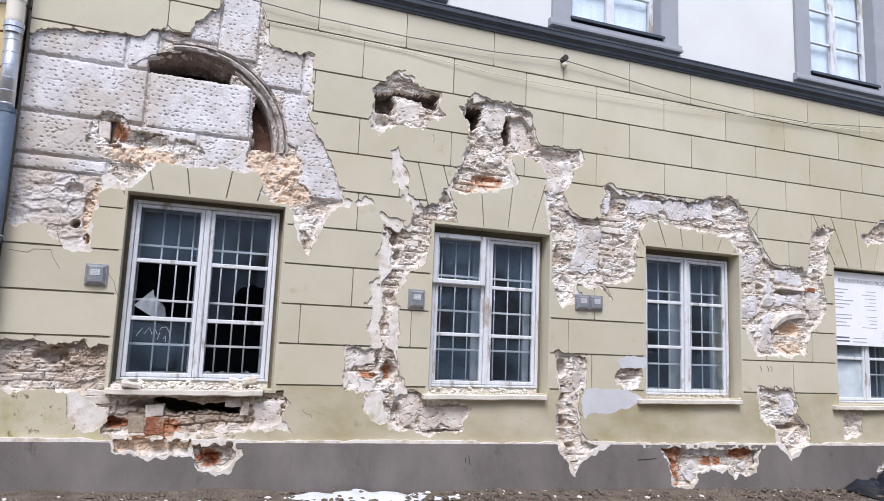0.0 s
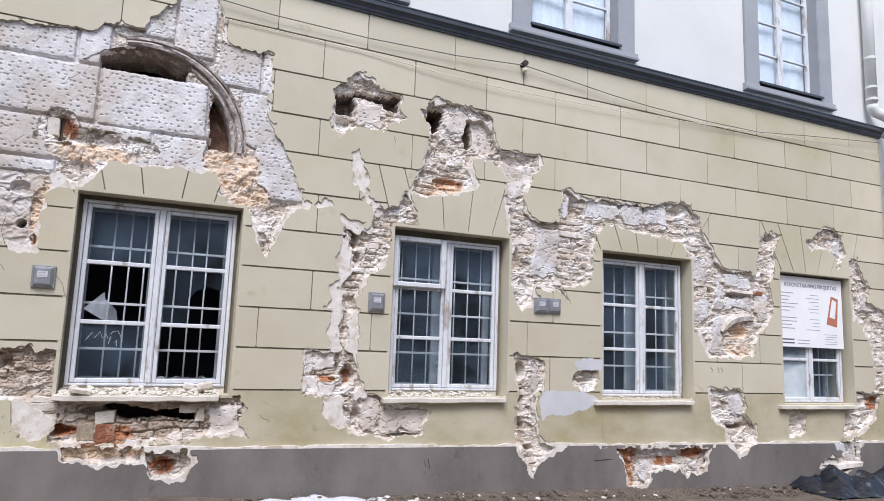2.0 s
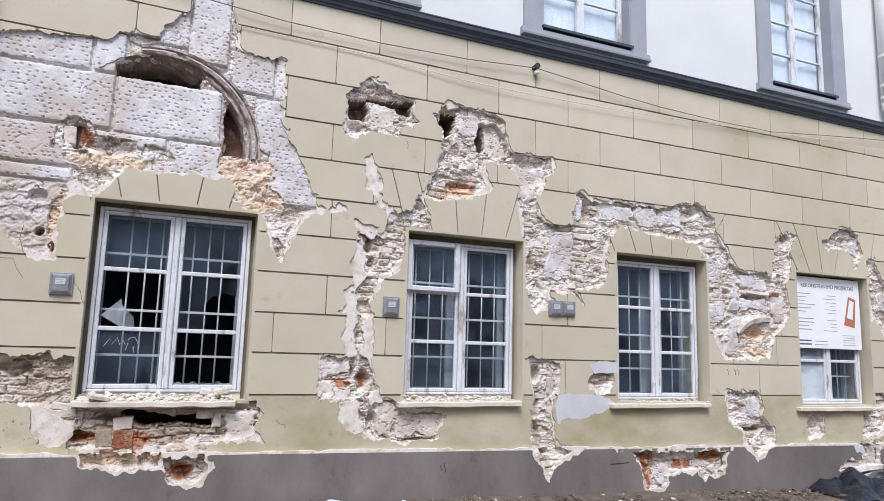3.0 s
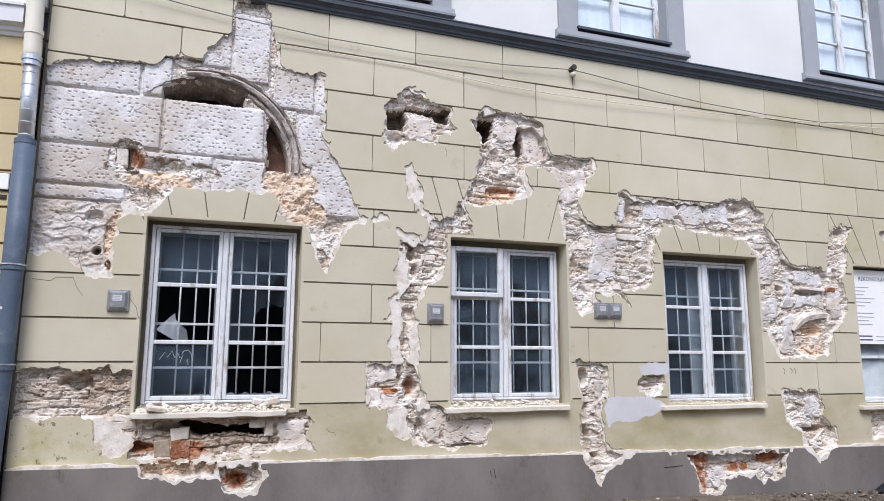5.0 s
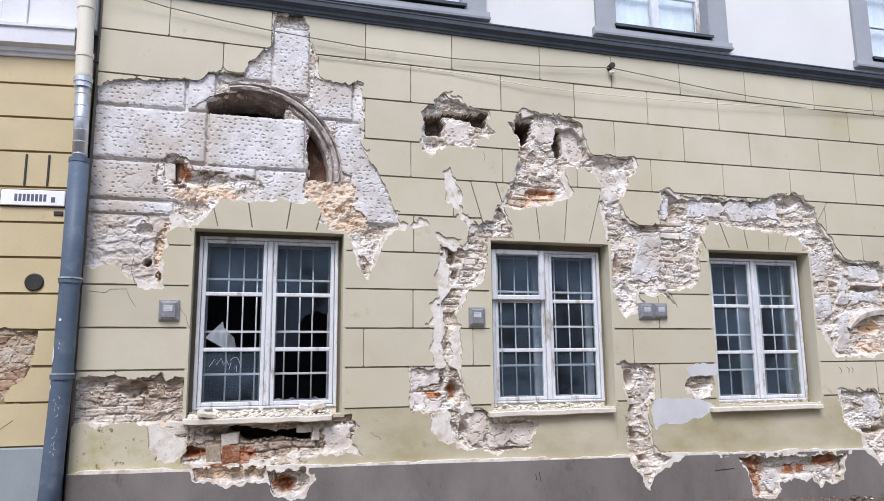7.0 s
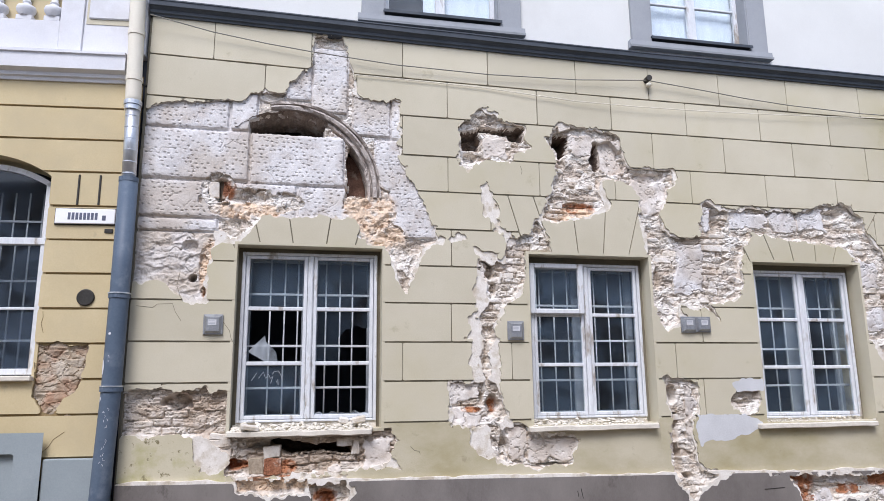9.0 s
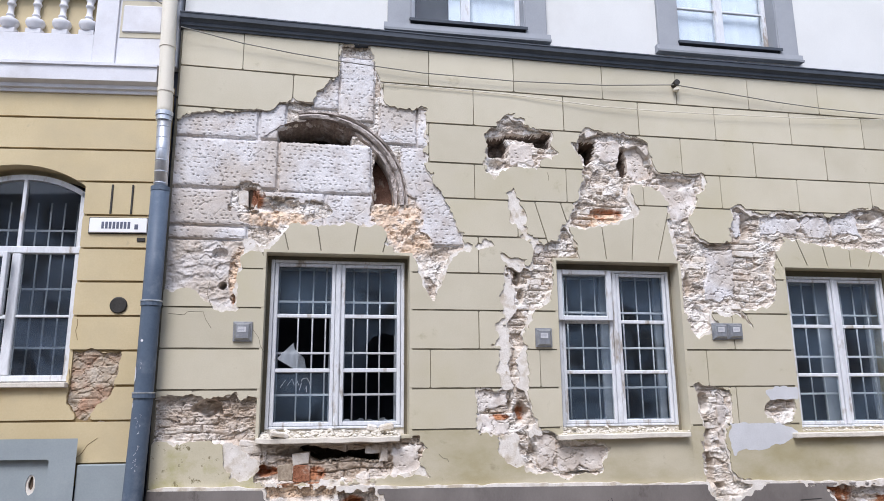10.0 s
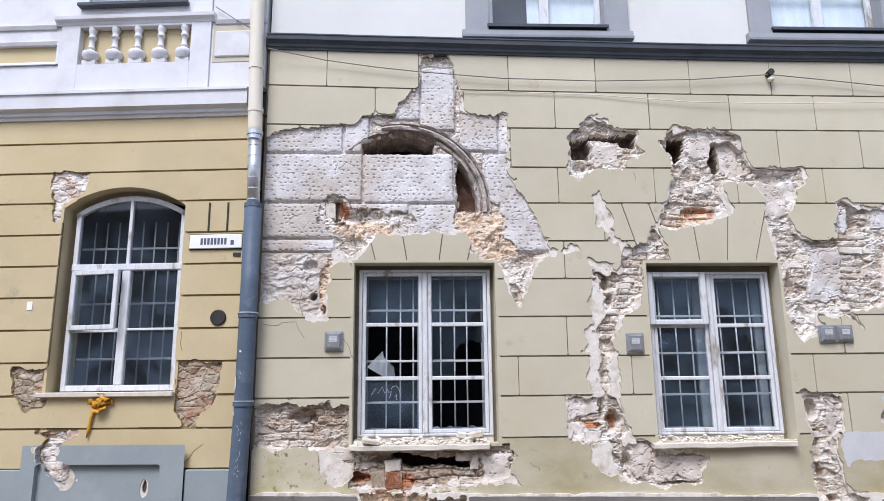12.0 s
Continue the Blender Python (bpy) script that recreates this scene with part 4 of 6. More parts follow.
# hollow behind the old arch, its shade put into the dark brick colour
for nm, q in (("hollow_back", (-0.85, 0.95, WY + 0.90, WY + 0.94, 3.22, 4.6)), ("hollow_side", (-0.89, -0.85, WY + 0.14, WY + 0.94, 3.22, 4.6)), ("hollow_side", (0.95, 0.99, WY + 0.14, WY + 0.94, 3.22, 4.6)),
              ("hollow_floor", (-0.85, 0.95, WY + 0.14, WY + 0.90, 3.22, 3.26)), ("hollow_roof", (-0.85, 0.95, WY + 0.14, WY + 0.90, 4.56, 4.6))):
    box(nm, *q, SHADE_BRICK, facade, 0)

# red brick in the slot, coloured darker for its shade
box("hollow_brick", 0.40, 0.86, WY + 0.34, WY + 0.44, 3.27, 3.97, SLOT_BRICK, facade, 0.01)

# moulded ring of the old arch
bm = bmesh.new()
profile = [(-0.012, 0.30), (-0.008, 0.08), (0.0, 0.05), (0.022, 0.04), (0.03, 0.075), (0.042, 0.075), (0.05, 0.015), (0.075, -0.004), (0.092, 0.004), (0.098, 0.05), (0.108, 0.05), (0.114, 0.012), (0.135, 0.006), (0.142, 0.06)]
rings = []
for n, a in enumerate(np.linspace(radians(-3), radians(103), 70)):
    chip = [float(fbm(np.array([n * 0.11]), np.array([k * 0.8]), 2.5, 3, 63)[0]) for k in range(len(profile))]
    rings.append([bm.verts.new((ARCH[0] + (ARCH[2] + r + 0.012 * q) * math.cos(a), WY + 0.030 + y + 0.045 * max(0.0, q) + 0.008 * q, ARCH[1] + (ARCH[2] + r + 0.012 * q) * math.sin(a))) for (r, y), q in zip(profile, chip)])
for r, s in zip(rings, rings[1:]):
    for i in range(len(profile) - 1):
        bm.faces.new((r[i], r[i + 1], s[i + 1], s[i]))
part("arch_moulding", bm, ARCH_STONE, facade, "pale moulded stone arch", smooth=False)

# brown broken soffit where the moulding has dropped from the arch
bm = bmesh.new()
rings = []
for n, a in enumerate(np.linspace(radians(62), radians(131), 60)):
    ring = []
    for k, y in enumerate(np.linspace(0.02, 0.42, 9)):
        q = float(fbm(np.array([n * 0.05]), np.array([y]), 9, 3, 64)[0])
        r = ARCH[2] + 0.012 - 0.09 * k / 8 + 0.03 * q
        ring.append(bm.verts.new((ARCH[0] + r * math.cos(a), WY + y, ARCH[1] + r * math.sin(a))))
    rings.append(ring)
for p, q in zip(rings, rings[1:]):
    for i in range(8):
        bm.faces.new((p[i], q[i], q[i + 1], p[i + 1]))
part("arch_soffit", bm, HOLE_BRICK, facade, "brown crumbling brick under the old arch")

# loose and proud bricks
rnd = random.Random(5)


def rough_brick(l, h, t, seed):
    r = random.Random(seed)
    bm = box_bm(-l / 2, l / 2, 0, t, -h / 2, h / 2)
    bmesh.ops.subdivide_edges(bm, edges=[e for e in bm.edges if abs(e.verts[0].co.x - e.verts[1].co.x) > l * 0.5], cuts=2)
    for v in bm.verts:
        v.co += Vector((r.uniform(-0.012, 0.012), r.uniform(-0.006, 0.012), r.uniform(-0.008, 0.008)))
    bmesh.ops.bevel(bm, geom=list(bm.edges), offset=0.006, segments=1, affect="EDGES")
    me = bpy.data.meshes.new("brick")
    bm.to_mesh(me)
    bm.free()
    return me


brick_meshes = {}
for mat in (BRICK_PALE, BRICK_RED):
    brick_meshes[mat.name] = [rough_brick(rnd.choice((0.25, 0.22, 0.13, 0.17)), rnd.uniform(0.052, 0.066), 0.09, 100 + i) for i in range(10)]
    for me in brick_meshes[mat.name]:
        me.materials.append(mat)
BRICKWORK = [("between", 0.55), ("column", 0.9), ("crack_run", 0.8), ("plinth_hole", 1.0), ("stepped", 0.6), ("under_one", 0.45), ("spike", 0.8), ("pier", 0.7), ("plinth_brick", 1.0), ("chip", 1.0), ("end_crack", 0.8), ("end_sill", 0.8), ("under_four", 1.0)]
spots = []
for key, share in BRICKWORK:
    b = BOUNDS[key]
    z = b[2] + 0.04
    r = 0
    while z < b[3]:
        x = b[0] + (0.13 if r % 2 else 0.0)
        while x < b[1]:
            spots.append((x + rnd.uniform(-0.02, 0.02), z, key, share))
            x += rnd.uniform(0.2, 0.29)
        z += 0.078
        r += 1
sx, sz = np.array([s[0] for s in spots]), np.array([s[1] for s in spots])
inside = damage(sx, sz)
rel, stc, _ = relief(sx, sz)
red = blobs(sx, sz, CLAY, 41)
opening = np.where(niche_void(sx, sz) < 0.16, 0.0, outside_openings(sx, sz))
placed = 0
void = np.min([poly_sd(sx, sz, pts) for pts, dep in VOIDS], axis=0)
for (x, z, key, share), d, dep, st, cl, op, vd in zip(spots, inside, rel, stc, red, opening, void):
    if vd < 0.13 or d > -0.06 or st > 0 or op < 0.12 or dep > 0.11 or rnd.random() > share * 0.55 or placed >= 290:
        continue
    mat = BRICK_RED if cl > 0.35 else BRICK_PALE
    ob = new("brick", rnd.choice(brick_meshes[mat.name]))
    ob.parent = facade
    ob.location = (x, WY + 0.012 + dep - rnd.uniform(-0.008, 0.016), z)
    ob.rotation_euler = (radians(rnd.uniform(-5, 5)), radians(rnd.uniform(-4, 4)), radians(rnd.uniform(-5, 5)))
    placed += 1

# single stones that stand out
def set_stone(x0, x1, z0, z1, mat, proud, seed, lean=0.0):
    me = rough_brick(x1 - x0, z1 - z0, 0.14, seed)
    me.materials.append(mat)
    ob = new("brick", me)
    ob.parent = facade
    ob.location, ob.rotation_euler = ((x0 + x1) / 2, WY + 0.02 - proud, (z0 + z1) / 2), (0, radians(lean), 0)


for n, (x0, x1, z0, z1, mat, proud, lean) in enumerate((
        (-0.346, -0.184, 0.748, 0.857, BRICK_PALE, 0.0, -4), (-0.335, -0.172, 0.585, 0.742, BRICK_RED, -0.006, 1), (-0.489, -0.342, 0.60, 0.75, NB_RUBBLE, -0.02, 0), (0.515, 0.588, 0.755, 0.896, BRICK_PALE, 0.0, 3),
        (0.367, 0.508, 0.838, 0.915, BRICK_PALE, -0.02, -3), (-0.86, -0.66, 0.86, 0.93, BRICK_PALE, -0.01, -2), (-0.86, -0.68, 0.935, 0.985, BRICK_PALE, -0.004, 2), (-0.94, -0.84, 0.575, 0.63, BRICK_PALE, -0.01, -3), (7.36, 7.81, 2.43, 2.468, RENDER, 0.02, 1),
        (7.85, 8.02, 2.42, 2.48, BRICK_RED, -0.01, 2), (7.86, 8.08, 2.18, 2.33, BRICK_PALE, -0.01, 1), (8.9, 9.38, 0.06, 0.13, RUBBLE, 0.03, 3), (9.30, 9.86, 0.0, 0.075, RUBBLE, 0.08, -2), (-0.87, -0.75, 3.36, 3.55, BRICK_RED, -0.10, 4), (2.84, 3.0, 4.335, 4.415, BRICK_PALE, 0.0, -18), (-1.0, -0.9, 3.36, 3.52, BRICK_PALE, -0.05, -3))):
    set_stone(x0, x1, z0, z1, mat, proud, 300 + n, lean)
# bent stone left over the ochre hollow
bm = bmesh.new()
rings = []
for n, (x, z, h) in enumerate(((7.22, 1.88, 0.03), (7.30, 1.96, 0.05), (7.40, 2.035, 0.06), (7.50, 2.075, 0.065), (7.62, 2.10, 0.06), (7.74, 2.105, 0.055), (7.83, 2.10, 0.04))):
    lean = 0.75 - 0.13 * n
    ring = []
    for y, k in ((0.06, -1), (0.012, -0.85), (-0.006, 0.2), (0.01, 0.9), (0.06, 1)):
        q = 0.012 * float(fbm(np.array([n * 0.3]), np.array([k]), 3, 2, 95)[0])
        ring.append(bm.verts.new((x - h * k * math.sin(lean) + q, WY + 0.01 + y + q, z + h * k * math.cos(lean) + q)))
    rings.append(ring)
for p, q in zip(rings, rings[1:]):
    for i in range(4):
        bm.faces.new((p[i], q[i], q[i + 1], p[i + 1]))
part("bent_stone", bm, BRICK_PALE, facade, "pale bent stone over an ochre hollow")

# flush cement repairs
for outline in ([(4.34, 1.075), (4.95, 1.07), (5.14, 0.97), (4.98, 0.86), (4.65, 0.79), (4.42, 0.8), (4.36, 0.75), (4.33, 0.96)], [(4.82, 1.40), (4.95, 1.46), (5.2, 1.46), (5.2, 1.34), (4.87, 1.33)],
                [(9.3, 0.36), (9.45, 0.36), (9.45, 0.26), (9.32, 0.27)]):
    x0, x1, z0, z1 = min(p[0] for p in outline), max(p[0] for p in outline), min(p[1] for p in outline), max(p[1] for p in outline)
    verts, faces = clipped_sheet(lambda x, z: -poly_sd(x, z, outline) + 0.008 + 0.045 * fbm(x, z, 9, 3, 15), x0 - 0.05, x1 + 0.05, z0 - 0.05, z1 + 0.05, 0.015, WY - 0.0015 - (0.05 if z1 < 0.4 else 0), 0.03)
    mesh_part("cement_patch", verts, faces, CEMENT, facade, "smooth light grey cement repair")

# unseen backing against light leaks, piers and bands round openings; then the upper storey
UPPER = [(0.80, 2.16), (4.10, 5.46), (8.04, 9.36)]
U_SILL, U_HEAD = 5.60, 7.70
BACK0, BACK1 = WY + 0.46, WY + 0.62
edges = [LEFT_END] + [e for o in OPENINGS for e in (o[0], o[1])] + [RIGHT_END]
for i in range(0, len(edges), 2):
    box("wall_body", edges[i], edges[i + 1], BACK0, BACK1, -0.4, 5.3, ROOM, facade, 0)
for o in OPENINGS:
    # dark brick colour gives the hole under the first sill its shade
    box("wall_body", o[0], o[1], BACK0, BACK1, -0.4, o[2], SHADE_BRICK, facade, 0)
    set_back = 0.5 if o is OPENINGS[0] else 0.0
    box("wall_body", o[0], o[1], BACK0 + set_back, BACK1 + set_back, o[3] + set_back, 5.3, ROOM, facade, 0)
box("wall_end", LEFT_END - 0.02, LEFT_END + 0.005, WY + 0.018, BACK1, -0.4, 5.3, GROOVE, facade, 0)
upper_wall = thing("wall_upper", "white painted upper storey wall", "wall", "structure")
edges = [LEFT_END] + [e for u in UPPER for e in u] + [RIGHT_END + 0.6]
for i in range(0, len(edges), 2):
    box("wall_panel", edges[i], edges[i + 1], WY + 0.02, WY + 0.5, 5.3, 9.5, WHITE_WALL, upper_wall, 0)
for u in UPPER:
    box("wall_panel", u[0], u[1], WY + 0.02, WY + 0.5, 5.3, U_SILL - 0.06, WHITE_WALL, upper_wall, 0)
    box("wall_panel", u[0], u[1], WY + 0.02, WY + 0.5, U_HEAD, 9.5, WHITE_WALL, upper_wall, 0)
bm = bmesh.new()
rings = []
for x in np.linspace(LEFT_END - 0.02, RIGHT_END + 0.01, 36):
    base = float(np.interp(x, SPAN, [5.287, 5.248, 5.205, 5.19, 5.168])) + 0.004 * float(fbm(np.array([x]), np.array([0.0]), 1.7, 2, 90)[0])
    rings.append([bm.verts.new((x, WY + y, base + z)) for y, z in ((0.10, 0), (-0.022, 0), (-0.026, 0.018), (-0.044, 0.028), (-0.048, 0.056), (-0.072, 0.078), (-0.095, 0.088), (-0.10, 0.135), (-0.108, 0.139), (-0.108, 0.152), (0.10, 0.185))])
for p, q in zip(rings, rings[1:]):
    for i in range(len(p)):
        j = (i + 1) % len(p)
        bm.faces.new((p[i], p[j], q[j], q[i]))
bm.faces.new(rings[0][::-1])
bm.faces.new(rings[-1])
bmesh.ops.recalc_face_normals(bm, faces=bm.faces)
cornice = part("string_course", bm, SLATE)
tagged(cornice, "dark slate-grey moulded string course with sheet metal cap", "cornice", kind="structure")


# ---- windows ----
def frame_bar(win, name, x0, x1, y0, y1, z0, z1, b=0.006):
    return box(name, x0, x1, y0, y1, z0, z1, FRAME, win, b)


def pane(parent, x0, x1, y, z0, z1, mat=GLASS):
    ob = box("pane", x0, x1, y, y + 0.004, z0, z1, mat, parent, 0)
    ob.visible_shadow = False
    return ob


def broken_pane(parent, x0, x1, y, z0, z1, keep, mat=GLASS):
    """A cracked pane, kept where keep(u, v) > 0, with u and v from 0 to 1."""
    v, f = clipped_sheet(lambda x, z: keep((x - x0) / (x1 - x0), (z - z0) / (z1 - z0)), x0, x1, z0, z1, 0.012, y, 0.004)
    ob = mesh_part("broken_pane", v, f, mat, parent, "broken glass")
    ob.visible_shadow = False


def street_window(number, x0, x1, z0, z1, opening, broken=False, vent=False, bars=((0.246, 0.539, 0.822), (0.291, 0.584, 0.88)), cross=(0.254, 0.539, 0.785), label=""):
    y = WY + 0.15
    win = thing("window_%d" % number, label, "window", "structure", "ground floor windows")
    xm = (x0 + x1) / 2
    # reveal
    o = opening
    for a, b, c, d in ((o[0] - 0.03, o[0], o[2], o[3]), (o[1], o[1] + 0.03, o[2], o[3]), (o[0] - 0.03, o[1] + 0.03, o[3], o[3] + 0.03), (o[0] - 0.03, o[1] + 0.03, o[2] - 0.03, o[2])):
        box("reveal", a, b, WY + 0.002, BACK0 + 0.01, c, d, BEIGE, win, 0)
    # fixed frame
    frame_bar(win, "frame_stile", x0, x0 + 0.035, y, y + 0.08, z0, z1)
    frame_bar(win, "frame_stile", x1 - 0.035, x1, y, y + 0.08, z0, z1)
    frame_bar(win, "frame_head", x0 + 0.035, x1 - 0.035, y, y + 0.08, z1 - 0.03, z1)
    frame_bar(win, "frame_foot", x0 + 0.035, x1 - 0.035, y, y + 0.08, z0, z0 + 0.025)
    frame_bar(win, "mullion", xm - 0.028, xm + 0.028, y - 0.006, y + 0.08, z0 + 0.025, z1 - 0.03, 0.012)
    # filling between frame and reveal
    for a, b in ((o[0], x0), (x1, o[1])):
        if b - a > 0.002:
            box("frame_packing", a, b, y + 0.05, y + 0.12, o[2], o[3], GROOVE, win, 0)
    if o[3] - z1 > 0.002:
        box("frame_packing", x0, x1, y + 0.05, y + 0.12, z1, o[3], GROOVE, win, 0)
    if z0 - o[2] > 0.002:
        box("frame_packing", x0, x1, y + 0.02, y + 0.12, o[2], z0, LIME, win, 0)
    zz = [z0 + 0.029, z0 + 0.025 + (z1 - z0 - 0.055) / 3, z0 + 0.025 + (z1 - z0 - 0.055) * 2 / 3, z1 - 0.034]
    for side, (a, b) in enumerate(((x0 + 0.040, xm - 0.032), (xm + 0.032, x1 - 0.040))):
        sash = thing("sash", "", "")
        sash.parent = win
        s = 0.038
        frame_bar(sash, "sash_stile", a, a + s, y + 0.012, y + 0.055, zz[0], zz[3])
        frame_bar(sash, "sash_stile", b - s, b, y + 0.012, y + 0.055, zz[0], zz[3])
        frame_bar(sash, "sash_rail", a + s, b - s, y + 0.012, y + 0.055, zz[0], zz[0] + 0.04)
        frame_bar(sash, "sash_rail", a + s, b - s, y + 0.012, y + 0.055, zz[3] - 0.035, zz[3])
        for k in (1, 2):
            frame_bar(sash, "glazing_bar", a + s, b - s, y + 0.010, y + 0.05, zz[k] - 0.02, zz[k] + 0.02)
        for k in range(3):
            pa = (a + s, b - s, y + 0.03, zz[k] + (0.04 if k == 0 else 0.02), zz[k + 1] - (0.035 if k == 2 else 0.02))
            if broken and (side, k) == (0, 1):
                broken_pane(sash, *pa, lambda u, v: np.minimum(0.40 - 0.35 * np.abs(u - 0.33) / 0.33 - v + 0.12 * (u < 0.33), np.minimum(v - 0.62 * (0.33 - u), 0.56 - u - 0.15 * v)), SHARD)
                continue
            if broken and (side, k) == (1, 0):
                broken_pane(sash, *pa, lambda u, v: 0.03 - v + 0.05 * np.sin(u * 23) * np.sin(u * 7), SHARD)
                continue
            if broken and (side, k) == (1, 1):
                broken_pane(sash, *pa, lambda u, v: np.maximum(0.42 - u + 0.04 * np.sin(v * 9), v - 0.70 + 1.6 * (u - 0.78) ** 2 + 0.02 * np.sin(u * 31)))
                continue
            if vent and (side, k) == (0, 2):
                vs = thing("vent_sash", "", "")
                vs.parent = win
                va, vb, vz0, vz1 = a - 0.06, b - 0.015, zz[2] + 0.006, zz[3] + 0.025
                for q in ((va, va + 0.062, vz0, vz1), (vb - 0.062, vb, vz0, vz1), (va + 0.062, vb - 0.062, vz0, vz0 + 0.055), (va + 0.062, vb - 0.062, vz1 - 0.055, vz1)):
                    frame_bar(vs, "sash_rail", q[0], q[1], y - 0.05, y + 0.004, q[2], q[3], 0.009)
                pane(vs, va + 0.055, vb - 0.055, y - 0.01, vz0 + 0.05, vz1 - 0.05)
                continue
            pane(sash, *pa)
        # iron bars inside
        grille = thing("bar_grille", "", "")
        grille.parent = win
        wdt = b - a
        for k in range(3):
            xb = a + wdt * bars[side][k]
            part("bar", tube_bm([(xb, y + 0.17, zz[0] - 0.1), (xb, y + 0.17, zz[3] - 0.02)], 0.0085, 8), BAR, grille, smooth=True)
        for f in cross:
            zb = z1 - f * (z1 - z0)
            box("cross_bar", a - 0.02, b + 0.05, y + 0.155, y + 0.165, zb - 0.012, zb + 0.012, BAR, grille, 0.003)
    # second, inner casement frame, its shade put into a darker paint
    inner = thing("inner_frame", "", "")
    inner.parent = win
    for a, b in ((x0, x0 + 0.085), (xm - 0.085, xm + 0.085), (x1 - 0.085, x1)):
        box("inner_stile", a, b, y + 0.235, y + 0.275, z0, z1, BAR_SHADED, inner, 0.006)
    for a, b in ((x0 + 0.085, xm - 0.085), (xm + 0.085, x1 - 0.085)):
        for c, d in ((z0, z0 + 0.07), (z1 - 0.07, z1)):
            box("inner_rail", a, b, y + 0.238, y + 0.272, c, d, BAR_SHADED, inner, 0.006)
    # room behind, its gloom put into near-black plaster
    room = thing("room_%d" % number, "plastered room behind the window, coloured near-black for gloom", "room", "structure")
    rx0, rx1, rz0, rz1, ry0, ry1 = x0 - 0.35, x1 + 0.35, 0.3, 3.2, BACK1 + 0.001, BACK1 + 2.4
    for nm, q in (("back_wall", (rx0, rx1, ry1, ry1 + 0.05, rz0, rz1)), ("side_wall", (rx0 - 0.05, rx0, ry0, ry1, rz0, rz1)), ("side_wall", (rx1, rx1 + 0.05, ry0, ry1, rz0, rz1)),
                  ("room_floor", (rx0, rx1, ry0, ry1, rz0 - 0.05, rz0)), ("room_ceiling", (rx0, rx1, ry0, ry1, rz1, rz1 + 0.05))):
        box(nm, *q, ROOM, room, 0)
    return win


street_window(1, -0.638, 0.763, 1.075, 2.808, OPENINGS[0], broken=True, bars=((0.396, 0.632, 0.851), (0.216, 0.453, 0.666)), cross=(0.244, 0.557, 0.805), label="white wooden casement window with broken panes and iron bars")
street_window(2, 2.479, 3.818, 1.056, 2.773, OPENINGS[1], vent=True, bars=((0.204, 0.492, 0.773), (0.222, 0.513, 0.794)), cross=(0.272, 0.505, 0.761), label="worn white wooden window with a small vent sash and iron bars")
street_window(3, 5.277, 6.623, 1.005, 2.755, OPENINGS[2], label="worn white wooden casement window with iron bars")
street_window(4, 8.42, 9.785, 0.93, 2.76, OPENINGS[3], label="white wooden window half covered by a notice board")


backing = box("backing_board", 8.46, 9.06, WY + 0.205, WY + 0.215, 0.98, 1.75, CEMENT, None, 0.002)
tagged(backing, "pale board leaning behind the lower window pane", "board")


def sill(x0, x1, z, label, seed, mat=STONE_SILL):
    bm = box_bm(x0, x1, WY - 0.075, WY + 0.16, z - 0.055, z, 0.008)
    bmesh.ops.subdivide_edges(bm, edges=[e for e in bm.edges if abs(e.verts[0].co.x - e.verts[1].co.x) > 0.5], cuts=24)
    for v in bm.verts:
        v.co.z += 0.012 * float(fbm(np.array([v.co.x]), np.array([v.co.y]), 6, 2, seed)[0])
        v.co.y += 0.014 * float(fbm(np.array([v.co.x]), np.array([v.co.z]), 7, 2, seed + 3)[0])
    ob = part("window_sill", bm, mat)
    return tagged(ob, label, "window sill", kind="structure")


sill(-0.70, 0.70, 1.005, "chipped pale stone sill under the broken window", 1)
sill(2.36, 3.83, 0.99, "pale stone window sill with crumbled mortar", 2)
sill(5.08, 6.62, 0.965, "pale stone window sill", 3)
sill(8.22, 9.78, 0.90, "pale stone window sill", 4)


def debris(name, label, x0, x1, y0, y1, z_of, count, smin, smax, mats, seed):
    r = random.Random(seed)
    bm = bmesh.new()
    for i in range(count):
        s = smin + (smax - smin) * r.random() ** 2.2
        x, y = r.uniform(x0, x1), r.uniform(y0, y1)
        geom = bmesh.ops.create_icosphere(bm, subdivisions=1, radius=1.0)["verts"]
        rot = Euler((r.uniform(0, 6), r.uniform(0, 6), r.uniform(0, 6))).to_matrix()
        sc = Vector((s * r.uniform(0.8, 1.6), s * r.uniform(0.7, 1.2), s * r.uniform(0.45, 0.8)))
        spin = Matrix.Rotation(r.uniform(0, 6.28), 3, "Z")
        for v in geom:
            co = rot @ v.co
            v.co = Vector((x, y, z_of(x, y) + sc.z * 0.6)) + spin @ Vector((co.x * sc.x, co.y * sc.y, co.z * sc.z)) * r.uniform(0.75, 1.15)
    ob = part(name, bm, mats)
    return tagged(ob, label, "rubble", kind="stuff")


debris("sill_rubble", "crumbled mortar and stone chips lying on the sill", -0.66, 0.70, WY - 0.05, WY + 0.15, lambda x, y: 1.0 + 0.05 * max(0.0, (y - WY) / 0.15), 420, 0.006, 0.036, STONE_SILL, 11)
debris("sill_rubble", "crumbled mortar and stone chips lying on the sill", 2.40, 3.78, WY - 0.02, WY + 0.15, lambda x, y: 0.985 + 0.05 * max(0.0, (y - WY) / 0.15), 300, 0.006, 0.03, STONE_SILL, 12)
debris("sill_rubble", "crumbled mortar and stone chips lying on the sill", 5.15, 6.55, WY + 0.02, WY + 0.15, lambda x, y: 0.96 + 0.05 * max(0.0, (y - WY) / 0.15), 160, 0.005, 0.022, STONE_SILL, 13)
